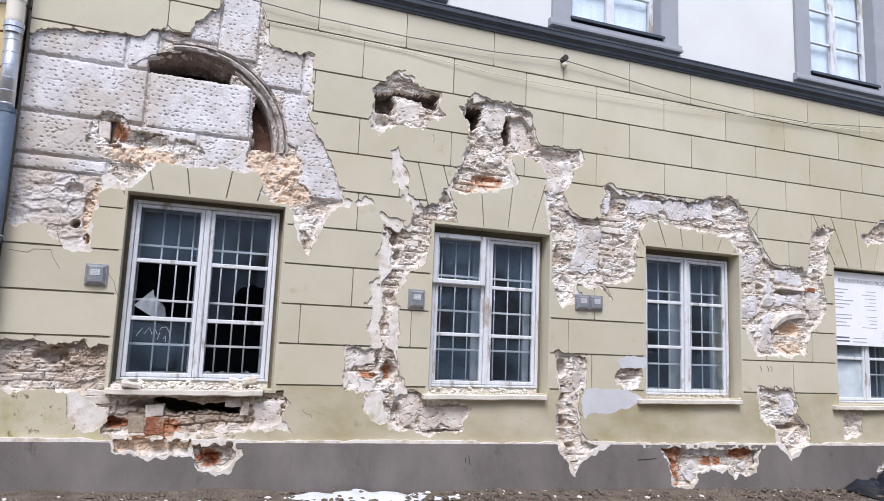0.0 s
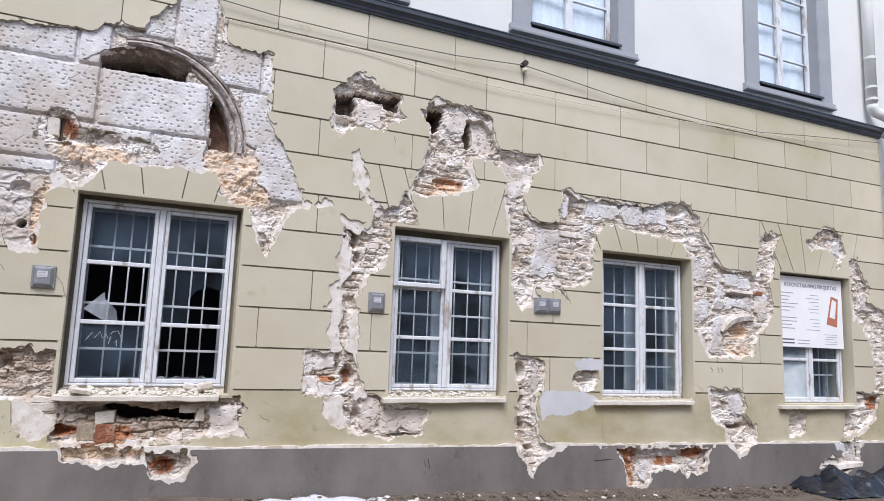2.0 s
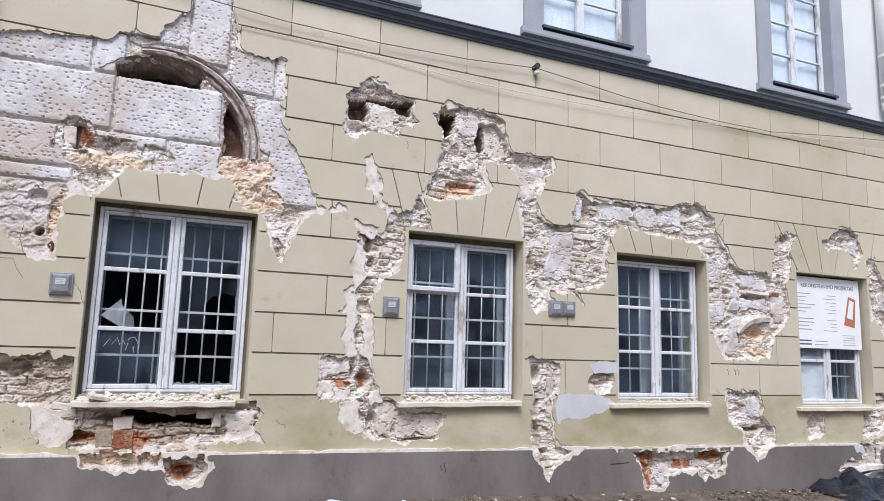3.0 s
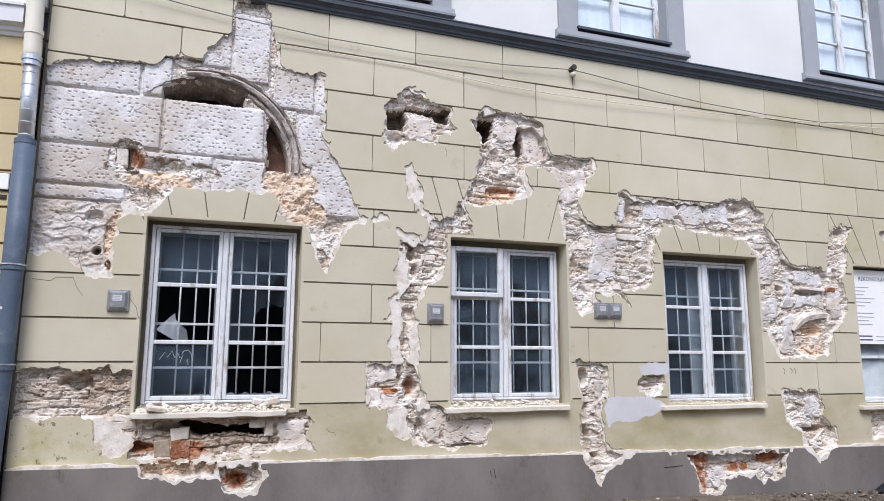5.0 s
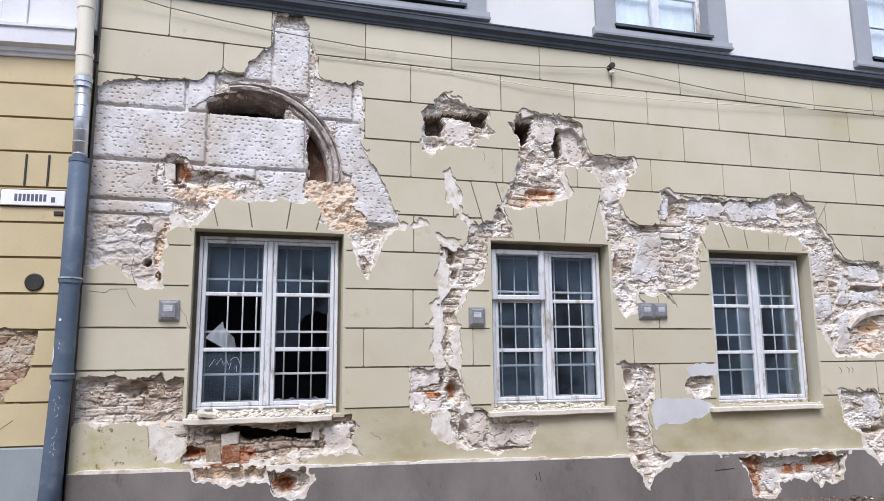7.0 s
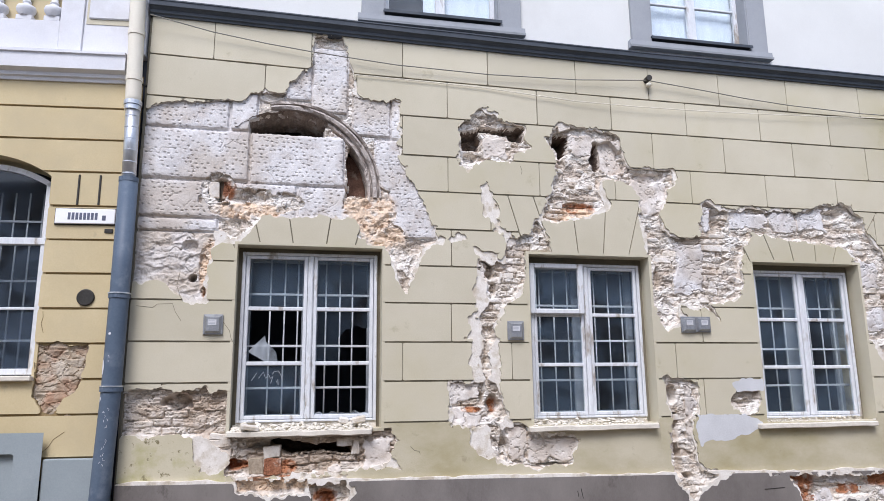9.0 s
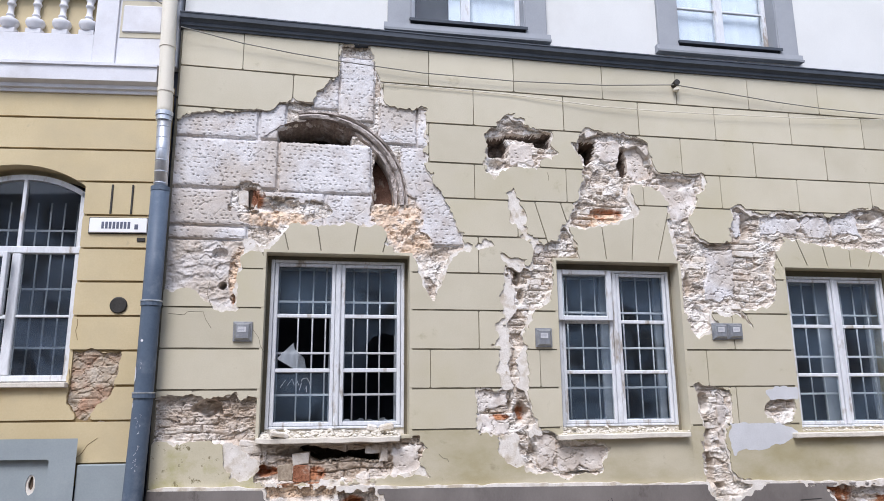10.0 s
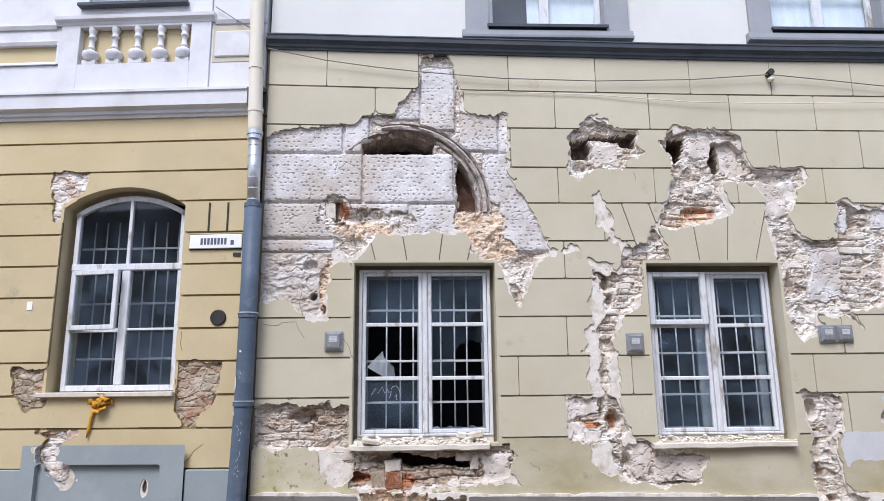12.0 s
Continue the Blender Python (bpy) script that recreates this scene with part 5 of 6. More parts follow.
debris("void_rubble", "grey broken stones lying in the hole under the sill", -0.12, 0.50, WY + 0.04, WY + 0.22, lambda x, y: 0.765 + 0.02 * math.sin(9 * x), 90, 0.006, 0.026, NB_RUBBLE, 14)
tile = box("loose_slab", -0.085, 0.085, -0.06, 0.06, -0.02, 0.02, LIME, None, 0.006)
tile.matrix_basis = pose(-0.485, WY - 0.03, 1.04, 6, 9, 12)
tagged(tile, "small loose pale stone slab lying on the broken window sill", "stone")
for x, z, w, turn in ((0.43, 1.085, 0.05, 10), (0.575, 1.09, 0.075, -12)):
    chunk = part("plaster_chunk", box_bm(-w, w, -0.03, 0.03, -0.035, 0.03, 0.014), LIME)
    chunk.matrix_basis = pose(x, WY + 0.10, z, 8, turn, turn)
    tagged(chunk, "broken white plaster chunk lying on the window sill", "plaster chunk")


def upper_window(number, x0, x1, z0, z1, blind, label):
    win = thing("window_%d" % number, label, "window", "structure", "upper floor windows")
    y = WY + 0.14
    for a, b, c, d in ((x0 - 0.26, x0, z0 - 0.14, z1 + 0.26), (x1, x1 + 0.26, z0 - 0.14, z1 + 0.26), (x0, x1, z1, z1 + 0.26)):
        box("surround", a, b, WY - 0.03, WY + 0.02, c, d, SURROUND, win, 0.004)
    sweep = [(WY + 0.02, z0 - 0.16), (WY - 0.07, z0 - 0.16), (WY - 0.075, z0 - 0.135), (WY - 0.05, z0 - 0.125), (WY - 0.045, z0 - 0.06), (WY + 0.02, z0 - 0.06)]
    sweep_x("apron", sweep, x0 - 0.30, x1 + 0.30, SURROUND, win)
    for a, b in ((x0, x0 + 0.015), (x1 - 0.015, x1)):
        box("reveal", a, b, WY - 0.02, WY + 0.4, z0, z1, SURROUND, win, 0)
    sweep_x("metal_sill", [(WY + 0.12, z0 + 0.03), (WY - 0.07, z0 + 0.005), (WY - 0.07, z0 - 0.03), (WY - 0.06, z0 - 0.03), (WY - 0.06, z0 - 0.002), (WY + 0.12, z0 - 0.06)], x0 - 0.015, x1 + 0.015, SLATE, win, "dark sheet metal sill")
    xm = (x0 + x1) / 2
    for q in ((x0 + 0.015, x0 + 0.07, z0, z1), (x1 - 0.07, x1 - 0.015, z0, z1), (xm - 0.055, xm + 0.055, z0, z1)):
        frame_bar(win, "frame_stile", q[0], q[1], y, y + 0.06, q[2], q[3])
    for a, b in ((x0 + 0.07, xm - 0.055), (xm + 0.055, x1 - 0.07)):
        frame_bar(win, "frame_foot", a, b, y + 0.004, y + 0.06, z0 + 0.02, z0 + 0.075)
        frame_bar(win, "frame_head", a, b, y + 0.004, y + 0.06, z1 - 0.05, z1)
        for f in (0.275, 0.52, 0.76):
            zb = z0 + f * (z1 - z0)
            frame_bar(win, "glazing_bar", a, b, y + 0.008, y + 0.05, zb - 0.014, zb + 0.014)
        pane(win, a, b, y + 0.03, z0 + 0.075, z1 - 0.05, GLASS_CLEAR)
    bl = box("window_blind", x0 + blind[0] * (x1 - x0), x0 + blind[1] * (x1 - x0), y + 0.10, y + 0.105, z0 + 0.02, z1, CURTAIN, None, 0)
    tagged(bl, "pale bluish blind hanging behind the upper window", "blind")
    room = thing("room_%d" % number, "room behind the upper window, coloured near-black for gloom", "room", "structure")
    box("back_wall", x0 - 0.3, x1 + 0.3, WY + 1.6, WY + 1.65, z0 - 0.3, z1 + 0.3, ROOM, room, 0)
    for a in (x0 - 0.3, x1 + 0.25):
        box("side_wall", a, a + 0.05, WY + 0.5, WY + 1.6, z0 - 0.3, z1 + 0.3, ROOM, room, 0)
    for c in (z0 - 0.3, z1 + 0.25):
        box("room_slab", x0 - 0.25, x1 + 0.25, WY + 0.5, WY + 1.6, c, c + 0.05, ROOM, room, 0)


for n, (u, b) in enumerate(zip(UPPER, ((0.36, 1.0), (0.03, 0.97), (0.03, 0.97)))):
    upper_window(5 + n, u[0], u[1], U_SILL, U_HEAD, b, "white double window in a grey painted surround")


# ---- the yellow house next door, its wall turned a little away ----
NB = pose(-1.75, WY, 0, 0, 0, -4.7)
house = thing("wall_yellow_house", "ochre-yellow banded plaster wall of the next house, patched and worn", "wall", "structure", m=NB)
N_ROWS = [4.57, 4.23, 3.89, 3.55, 3.20, 2.86, 2.525, 2.185, 1.85, 1.515, 1.19, 0.80]
N_LEFT, N_RIGHT = -6.3, 0.05
N_DAMAGE = [[(-2.23, 3.89), (-1.86, 3.88), (-1.86, 3.70), (-2.03, 3.52), (-2.05, 3.36), (-2.18, 3.36)], [(-0.715, 1.84), (-0.285, 1.83), (-0.285, 1.64), (-0.35, 1.42), (-0.475, 1.355), (-0.48, 1.21), (-0.64, 1.2), (-0.72, 1.42)],
            [(-2.44, 1.80), (-2.0, 1.79), (-2.0, 1.58), (-2.08, 1.40), (-2.27, 1.35), (-2.40, 1.56)],
            [(-2.18, 1.165), (-1.69, 1.16), (-1.79, 1.085), (-1.85, 1.06), (-1.84, 0.89), (-1.74, 0.84), (-1.75, 0.66), (-1.95, 0.75), (-2.06, 0.86), (-2.05, 1.0), (-1.99, 1.1)]]
NW = (-2.08, -0.745, 1.55, 3.50, 3.715)  # arched opening: left, right, sill, springing, crown


def arch_sd(x, z, x0, x1, z0, zs, zc):
    half, rise = (x1 - x0) / 2, zc - zs
    r = (half * half + rise * rise) / (2 * rise)
    circle = np.hypot(x - (x0 + x1) / 2, z - (zc - r)) - r
    return np.maximum(np.maximum(x0 - x, x - x1), np.maximum(z0 - z, np.where(z > zs, circle, -1.0)))


def n_damage(x, z):
    d = np.full(np.shape(x), 1.0)
    for pts in N_DAMAGE:
        d = np.minimum(d, poly_sd(x, z, pts))
    return d + 0.05 * fbm(x, z, 8, 3, 51) + 0.02 * fbm(x, z, 30, 2, 52)


for zt, zb in zip(N_ROWS, N_ROWS[1:]):
    def field(x, z, zt=zt, zb=zb):
        f = np.minimum(zt - 0.011 - z, z - zb - 0.011) + 0.004 * fbm(x, z, 4, 2, 53)
        return np.minimum(np.minimum(f, arch_sd(x, z, *NW)), n_damage(x, z) - 0.012)
    verts, faces = clipped_sheet(field, N_LEFT, N_RIGHT, zb, zt, 0.02, 0.0, 0.022, coarse=6)
    mesh_part("plaster_band", verts, faces, YELLOW, house)
verts, faces = clipped_sheet(lambda x, z: np.minimum(arch_sd(x, z, *NW), n_damage(x, z) - 0.006), N_LEFT, N_RIGHT, 0.6, 4.6, 0.02, 0.02, 0.02, coarse=4)
mesh_part("joint_bed", verts, faces, YGROOVE, house)
for pts in N_DAMAGE:
    xs = np.arange(min(p[0] for p in pts) - 0.08, max(p[0] for p in pts) + 0.08, 0.0125)
    zs = np.arange(min(p[1] for p in pts) - 0.08, max(p[1] for p in pts) + 0.08, 0.0125)
    GX, GZ = np.meshgrid(xs, zs, indexing="ij")
    row = np.floor(GZ / 0.075)
    seam = np.clip((np.abs(GZ / 0.075 - row - 0.5) * 2 - 0.75) / 0.25, 0, 1)
    gap, nxt, tone, lean = worley(GX / 0.15 + 0.2 * fbm(GX, GZ, 9, 2, 55), GZ / 0.07, 5)
    dep = 0.024 + 0.018 * np.clip(1 - (nxt - gap) / 0.12, 0, 1) + 0.012 * tone + 0.03 * fbm(GX, GZ, 8, 3, 55) + 0.012 * fbm(GX, GZ, 30, 2, 56)
    keep = arch_sd(GX, GZ, *NW) > 0.0
    idx = np.arange(GX.size).reshape(GX.shape)
    ok = keep[:-1, :-1] & keep[1:, :-1] & keep[:-1, 1:] & keep[1:, 1:]
    ii, jj = np.nonzero(ok)
    faces = np.stack([idx[ii, jj], idx[ii + 1, jj], idx[ii + 1, jj + 1], idx[ii, jj + 1]], 1)
    ob = mesh_part("bare_masonry", np.stack([GX.ravel(), np.maximum(dep, 0.008).ravel(), GZ.ravel()], 1), faces, RENDER if pts[0][1] > 2.5 or pts[0][1] < 1.3 else NB_RUBBLE, house, "bare brick and mortar behind fallen plaster")
    at = ob.data.attributes.new("clay", "FLOAT", "POINT")
    at.data.foreach_set("value", np.clip(0.02 + 1.3 * fbm(GX, GZ, 7, 2, 57), 0, 0.7).astype(np.float32).ravel())
# unseen backing added to keep light out of the room
for a, b, c, d in ((N_LEFT, NW[0] - 0.03, -0.3, 9.5), (NW[1] + 0.03, N_RIGHT, -0.3, 9.5), (NW[0] - 0.03, NW[1] + 0.03, -0.3, NW[2] - 0.03), (NW[0] - 0.03, NW[1] + 0.03, NW[4] + 0.02, 9.5)):
    box("wall_body", a, b, 0.12, 0.5, c, d, ROOM, house, 0)
# plinth with a recessed panel
for a, b, c, d in ((N_LEFT, -2.19, -0.3, 0.80), (-0.55, N_RIGHT, -0.3, 0.795)):
    box("plinth_panel", a, b, -0.05, 0.03, c, d, BLUEGREY, house, 0.008)
verts, faces = clipped_sheet(lambda x, z: np.minimum(rect_sd(x, z, -2.045, -0.79, -1.0, 0.85), n_damage(x, z)), -2.19, -0.55, -0.3, 1.035, 0.02, -0.075, 0.07, coarse=4)
mesh_part("plinth_surround", verts, faces, BLUEGREY, house)
verts, faces = clipped_sheet(lambda x, z: np.minimum(n_damage(x, z), np.hypot((x + 0.955) * 2.4, z - 0.635) - 0.10 + 0.05 * fbm(x, z, 14, 2, 59)), -2.06, -0.77, -0.3, 0.86, 0.016, -0.02, 0.04, coarse=4)
mesh_part("plinth_inset", verts, faces, BLUEGREY, house)
for y, side in ((-0.077, 1), (-0.0225, -1)):
    def rim(x, z, side=side):
        d = n_damage(x, z)
        inset = rect_sd(x, z, -2.045, -0.79, -1.0, 0.85)
        return np.minimum(np.minimum(d - 0.002, 0.03 + 0.12 * fbm(x, z, 6, 3, 58) - d), np.minimum(1.02 - z, side * inset - 0.002))
    verts, faces = clipped_sheet(rim, -2.18, -1.2, 0.3, 1.03, 0.012, y, 0.002, coarse=2)
    if faces:
        mesh_part("lime_rim", verts, faces, LIME, house, "white lime edge round the broken plinth")
verts, faces = clipped_sheet(lambda x, z: np.hypot((x + 0.955) * 2.8, z - 0.65) - 0.062 + 0.04 * fbm(x, z, 12, 2, 58), -1.1, -0.8, 0.45, 0.84, 0.01, -0.012, 0.02)
mesh_part("lime_patch", verts, faces, LIME, house)
# dark colour stands in for shade inside the plinth hole
box("hole_back", -1.1, -0.8, 0.012, 0.03, 0.45, 0.84, SHADE_BRICK, house, 0)
# white storey band, balusters and panels above
sweep_x("cornice", [(0.1, 4.50), (-0.02, 4.50), (-0.03, 4.53), (-0.055, 4.54), (-0.06, 4.575), (-0.10, 4.59), (-0.12, 4.60), (-0.12, 4.755), (-0.14, 4.76), (-0.14, 4.785), (0.1, 4.83)], N_LEFT, -0.10, TRIM_WHITE, house)
for a, b, c, d in ((N_LEFT, -2.26, 4.83, 5.16), (N_LEFT, -2.26, 5.45, 9.5), (-2.30, -2.08, 4.83, 9.5), (-0.80, -0.575, 4.83, 9.5), (-2.08, -0.80, 4.83, 5.15), (-2.08, -0.80, 5.60, 9.5), (-0.575, N_RIGHT, 4.83, 9.5)):
    box("storey_wall", a, b, -0.02 if (b < -2.2 or a > -0.6) else -0.045, 0.12, c, d, TRIM_WHITE, house, 0.004)
box("panel_ground", -2.08, -0.80, 0.04, 0.11, 5.14, 5.62, YELLOW, house, 0)
box("panel_ground", -0.55, -0.10, -0.026, -0.015, 5.14, 5.57, BEIGE, house, 0)
box("panel_frame", -2.335, -2.285, -0.045, 0.02, 5.165, 5.445, TRIM_WHITE, house, 0.006)
box("panel_ground", N_LEFT, -2.30, 0.02, 0.11, 5.16, 5.45, YELLOW, house, 0)
sweep_x("panel_frame", [(0.02, 5.165), (-0.045, 5.165), (-0.03, 5.20), (0.02, 5.20)], N_LEFT, -2.30, TRIM_WHITE, house)
sweep_x("panel_frame", [(0.02, 5.41), (-0.03, 5.41), (-0.045, 5.445), (0.02, 5.445)], N_LEFT, -2.30, TRIM_WHITE, house)
box("panel_frame", -0.527, -0.12, -0.045, -0.02, 5.195, 5.51, TRIM_WHITE, house, 0.012)
for cx in (-1.955, -1.687, -1.425, -1.158, -0.888):
    prof = [(0.058, 0.045), (0.064, 0.06), (0.088, 0.095), (0.094, 0.125), (0.086, 0.15), (0.055, 0.17), (0.034, 0.182), (0.036, 0.195), (0.042, 0.20), (0.042, 0.212), (0.033, 0.218), (0.028, 0.27), (0.032, 0.318), (0.043, 0.324), (0.043, 0.345), (0.034, 0.352), (0.036, 0.385), (0.047, 0.41), (0.047, 0.46)]
    baluster = part("baluster", lathe_bm(prof, (cx, 0.0, 5.155), 16), TRIM_WHITE, house, smooth=True)
    box("foot_block", cx - 0.078, cx + 0.078, -0.042, 0.06, 5.15, 5.205, TRIM_WHITE, baluster, 0.004)
sweep_x("sill_moulding", [(0.05, 5.63), (-0.05, 5.63), (-0.06, 5.66), (-0.10, 5.68), (-0.105, 5.72), (0.05, 5.74)], -2.36, -0.53, TRIM_WHITE, house)
sweep_x("sill_moulding", [(0.05, 5.60), (-0.04, 5.60), (-0.06, 5.64), (0.05, 5.66)], N_LEFT, -2.36, TRIM_WHITE, house)
sweep_x("sill_moulding", [(0.05, 5.60), (-0.04, 5.60), (-0.06, 5.64), (0.05, 5.66)], -0.53, N_RIGHT, TRIM_WHITE, house)
box("window_ledge", -2.10, -0.84, -0.13, 0.0, 5.83, 5.87, SLATE, house, 0.004)
box("upper_glazing", -2.0, -0.92, -0.06, -0.05, 5.87, 7.4, GLASS, house, 0)
for a in (-2.06, -1.49, -0.93):
    box("upper_frame", a, a + 0.07, -0.075, -0.046, 5.87, 7.4, FRAME, house, 0.004)
for a in (-0.48, -0.28):
    box("iron_cramp", a - 0.009, a + 0.009, -0.012, 0.0, 3.21, 3.52, DARK_METAL, house, 0.003)
box("iron_cramp", -0.20, -0.12, -0.012, 0.0, 2.93, 2.97, DARK_METAL, house, 0.003)

# its arched window
win = thing("window_8", "arched white wooden window with a tilted-open casement and iron bars", "window", "structure", m=NB)
x0, x1, z0, zs, zc = NW
XC, YF = (x0 + x1) / 2, 0.14


def arch_z(x, x0, x1, zs, zc):
    half, rise = (x1 - x0) / 2, zc - zs
    r = (half * half + rise * rise) / (2 * rise)
    return zc - r + math.sqrt(max(0.0, r * r - (x - (x0 + x1) / 2) ** 2))


def arch_band(name, lower, upper, y0, y1, mat, n=24):
    """A bent member between two arched edges given as (left, right, springing, crown)."""
    bm = bmesh.new()
    rings = []
    for i in range(n + 1):
        t = i / n
        ring = []
        for (a, b, s, c), yy in ((lower, y0), (upper, y0), (upper, y1), (lower, y1)):
            x = a + t * (b - a)
            ring.append(bm.verts.new((x, yy, arch_z(x, a, b, s, c))))
        rings.append(ring)
    for r, s in zip(rings, rings[1:]):
        for k in range(4):
            bm.faces.new((r[k], r[(k + 1) % 4], s[(k + 1) % 4], s[k]))
    bm.faces.new(rings[0][::-1])
    bm.faces.new(rings[-1])
    bmesh.ops.recalc_face_normals(bm, faces=bm.faces)
    return part(name, bm, mat, win)


arch_band("reveal", (x0, x1, zs, zc), (x0 - 0.03, x1 + 0.03, zs + 0.02, zc + 0.03), 0.018, 0.5, YELLOW)
box("reveal", x0 - 0.03, x0, 0.018, 0.5, z0, zs + 0.01, YELLOW, win, 0)
box("reveal", x1, x1 + 0.03, 0.018, 0.5, z0, zs + 0.01, YELLOW, win, 0)
box("window_sill", x0 - 0.05, x1 + 0.02, -0.06, 0.16, z0 - 0.05, z0, STONE_SILL, win, 0.008)
fx0, fx1 = x0 + 0.075, x1 - 0.05
ftop = (fx0, fx1, zs - 0.03, zc - 0.06)
arch_band("frame_head", (fx0 + 0.0, fx1 - 0.0, zs - 0.09, zc - 0.115), ftop, YF, YF + 0.07, FRAME)
for q in ((fx0, fx0 + 0.05, z0 + 0.01, zs - 0.03), (fx1 - 0.05, fx1, z0 + 0.01, zs - 0.03)):
    box("frame_stile", q[0], q[1], YF, YF + 0.07, q[2], q[3], FRAME, win, 0.005)
TR = 2.87
box("transom", fx0, fx1, YF - 0.012, YF + 0.07, TR - 0.04, TR + 0.03, FRAME, win, 0.006)
box("frame_foot", fx0 + 0.05, fx1 - 0.05, YF, YF + 0.07, z0 + 0.01, z0 + 0.07, FRAME, win, 0.006)
XM = (fx0 + fx1) / 2
box("mullion", XM - 0.018, XM + 0.018, YF, YF + 0.06, TR + 0.03, zc - 0.10, FRAME, win, 0.004)
box("mullion", XM - 0.045, XM + 0.045, YF - 0.006, YF + 0.07, z0 + 0.07, TR - 0.04, FRAME, win, 0.008)
ob = box("glazing_bar", XM + 0.045, fx1 - 0.05, YF + 0.01, YF + 0.05, 2.185, 2.21, FRAME, win, 0.004)
ob = box("glazing_bar", fx0 + 0.05, XM - 0.045, YF + 0.01, YF + 0.05, 2.17, 2.21, FRAME, win, 0.004)
for q in ((fx0 + 0.05, XM - 0.045, z0 + 0.07, 2.17), (XM + 0.045, fx1 - 0.05, z0 + 0.07, 2.185), (XM + 0.045, fx1 - 0.05, 2.21, TR - 0.04)):
    pane(win, q[0], q[1], YF + 0.03, q[2], q[3], GLASS_HAZY)
v, f = clipped_sheet(lambda x, z: -arch_sd(x, z, fx0 + 0.03, fx1 - 0.03, TR + 0.03, zs - 0.08, zc - 0.10), fx0, fx1, TR + 0.03, zc, 0.02, YF + 0.03, 0.004, coarse=4)
ob = mesh_part("pane", v, f, GLASS_HAZY, win)
ob.visible_shadow = False
tilt = thing("tilted_casement", "", "")
tilt.parent = win
tilt.matrix_basis = pose(fx0 + 0.03, YF - 0.012, 2.19, 0, 0, -9)
w_, h_ = XM - 0.02 - fx0 - 0.03, TR - 0.045 - 2.19
for q in ((0, 0.05, 0, h_), (w_ - 0.05, w_, 0, h_), (0.05, w_ - 0.05, 0, 0.05), (0.05, w_ - 0.05, h_ - 0.05, h_)):
    box("sash_rail", q[0], q[1], -0.02, 0.02, q[2], q[3], FRAME, tilt, 0.005)
pane(tilt, 0.05, w_ - 0.05, 0.0, 0.05, h_ - 0.05, GLASS_HAZY)
grille = thing("bar_grille", "", "")
grille.parent = win
# bars coloured darker to look dim behind the hazy panes
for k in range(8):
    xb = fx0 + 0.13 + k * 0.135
    part("bar", tube_bm([(xb, YF + 0.26, z0 - 0.05), (xb, YF + 0.26, zs - 0.10)], 0.009, 8), BAR_SHADED, grille, smooth=True)
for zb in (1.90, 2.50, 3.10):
    box("cross_bar", fx0, fx1, YF + 0.245, YF + 0.253, zb - 0.012, zb + 0.012, BAR_SHADED, grille, 0.003)
room = thing("room_8", "room behind the arched window, coloured near-black for gloom", "room", "structure", m=NB)
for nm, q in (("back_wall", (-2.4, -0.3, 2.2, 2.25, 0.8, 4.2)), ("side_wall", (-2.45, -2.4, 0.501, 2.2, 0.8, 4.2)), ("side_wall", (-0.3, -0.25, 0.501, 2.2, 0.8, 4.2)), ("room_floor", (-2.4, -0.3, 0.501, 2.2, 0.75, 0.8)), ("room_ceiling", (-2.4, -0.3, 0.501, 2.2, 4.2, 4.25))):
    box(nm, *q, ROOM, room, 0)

# street name plate with its lettering as plain bars
sign = thing("street_sign", "white enamel street name plate with dark lettering on the yellow wall", "sign", m=NB)
plate = box("plate", -0.665, -0.105, -0.03, -0.012, 3.015, 3.165, BOARD_WHITE, sign, 0.006)
box("plate_edge", -0.675, -0.095, -0.014, 0.0, 3.005, 3.175, DARK_METAL, sign, 0.004)
for k in range(8):
    box("letter_bar", -0.545 + k * 0.036, -0.520 + k * 0.036, -0.032, -0.0305, 3.055, 3.125, INK, plate, 0)
box("letter_bar", -0.225, -0.19, -0.032, -0.0305, 3.05, 3.10, INK, plate, 0)
disc = part("survey_mark", lathe_bm([(0.082, 0), (0.082, 0.012), (0.072, 0.02), (0.06, 0.014)], (0, 0, 0), 28), DARK_METAL, smooth=True)
disc.matrix_basis = NB @ pose(-0.32, 0.0, 2.29, 90)
tagged(disc, "round dark iron disc fixed to the yellow wall", "wall plaque")
tag = box("marker_plate", -0.03, 0.03, -0.006, 0.0, -0.045, 0.045, BOARD_WHITE, None, 0.002)
tag.matrix_basis = NB @ pose(-2.33, 0, 2.44)
tagged(tag, "small white marker plate on the yellow wall", "sign")

# dried orange and yellow cloth hanging under that sill
cloth = thing("cloth_rosette", "crumpled orange and yellow ribbon rosette hanging below the sill", "ribbon", m=NB)
r = random.Random(3)
for k in range(11):
    a = r.uniform(0, 6.28)
    bm = bmesh.new()
    L0, W0 = r.uniform(0.07, 0.13), r.uniform(0.03, 0.05)
    grid = [[bm.verts.new((-1.46 + math.cos(a) * L0 * i / 4 - math.sin(a) * (j - 1) * W0 * (0.6 + 0.4 * i / 4), -0.03 - 0.04 * math.sin(i * 1.1 + k) - 0.012 * abs(j - 1), 1.44 + math.sin(a) * L0 * 0.75 * i / 4 + math.cos(a) * (j - 1) * W0 * 0.6)) for j in range(3)] for i in range(5)]
    for i in range(4):
        for j in range(2):
            bm.faces.new((grid[i][j], grid[i + 1][j], grid[i + 1][j + 1], grid[i][j + 1]))
    p = part("petal", bm, ORANGE, cloth, smooth=True)
    sol = p.modifiers.new("thick", "SOLIDIFY")
    sol.thickness = 0.004
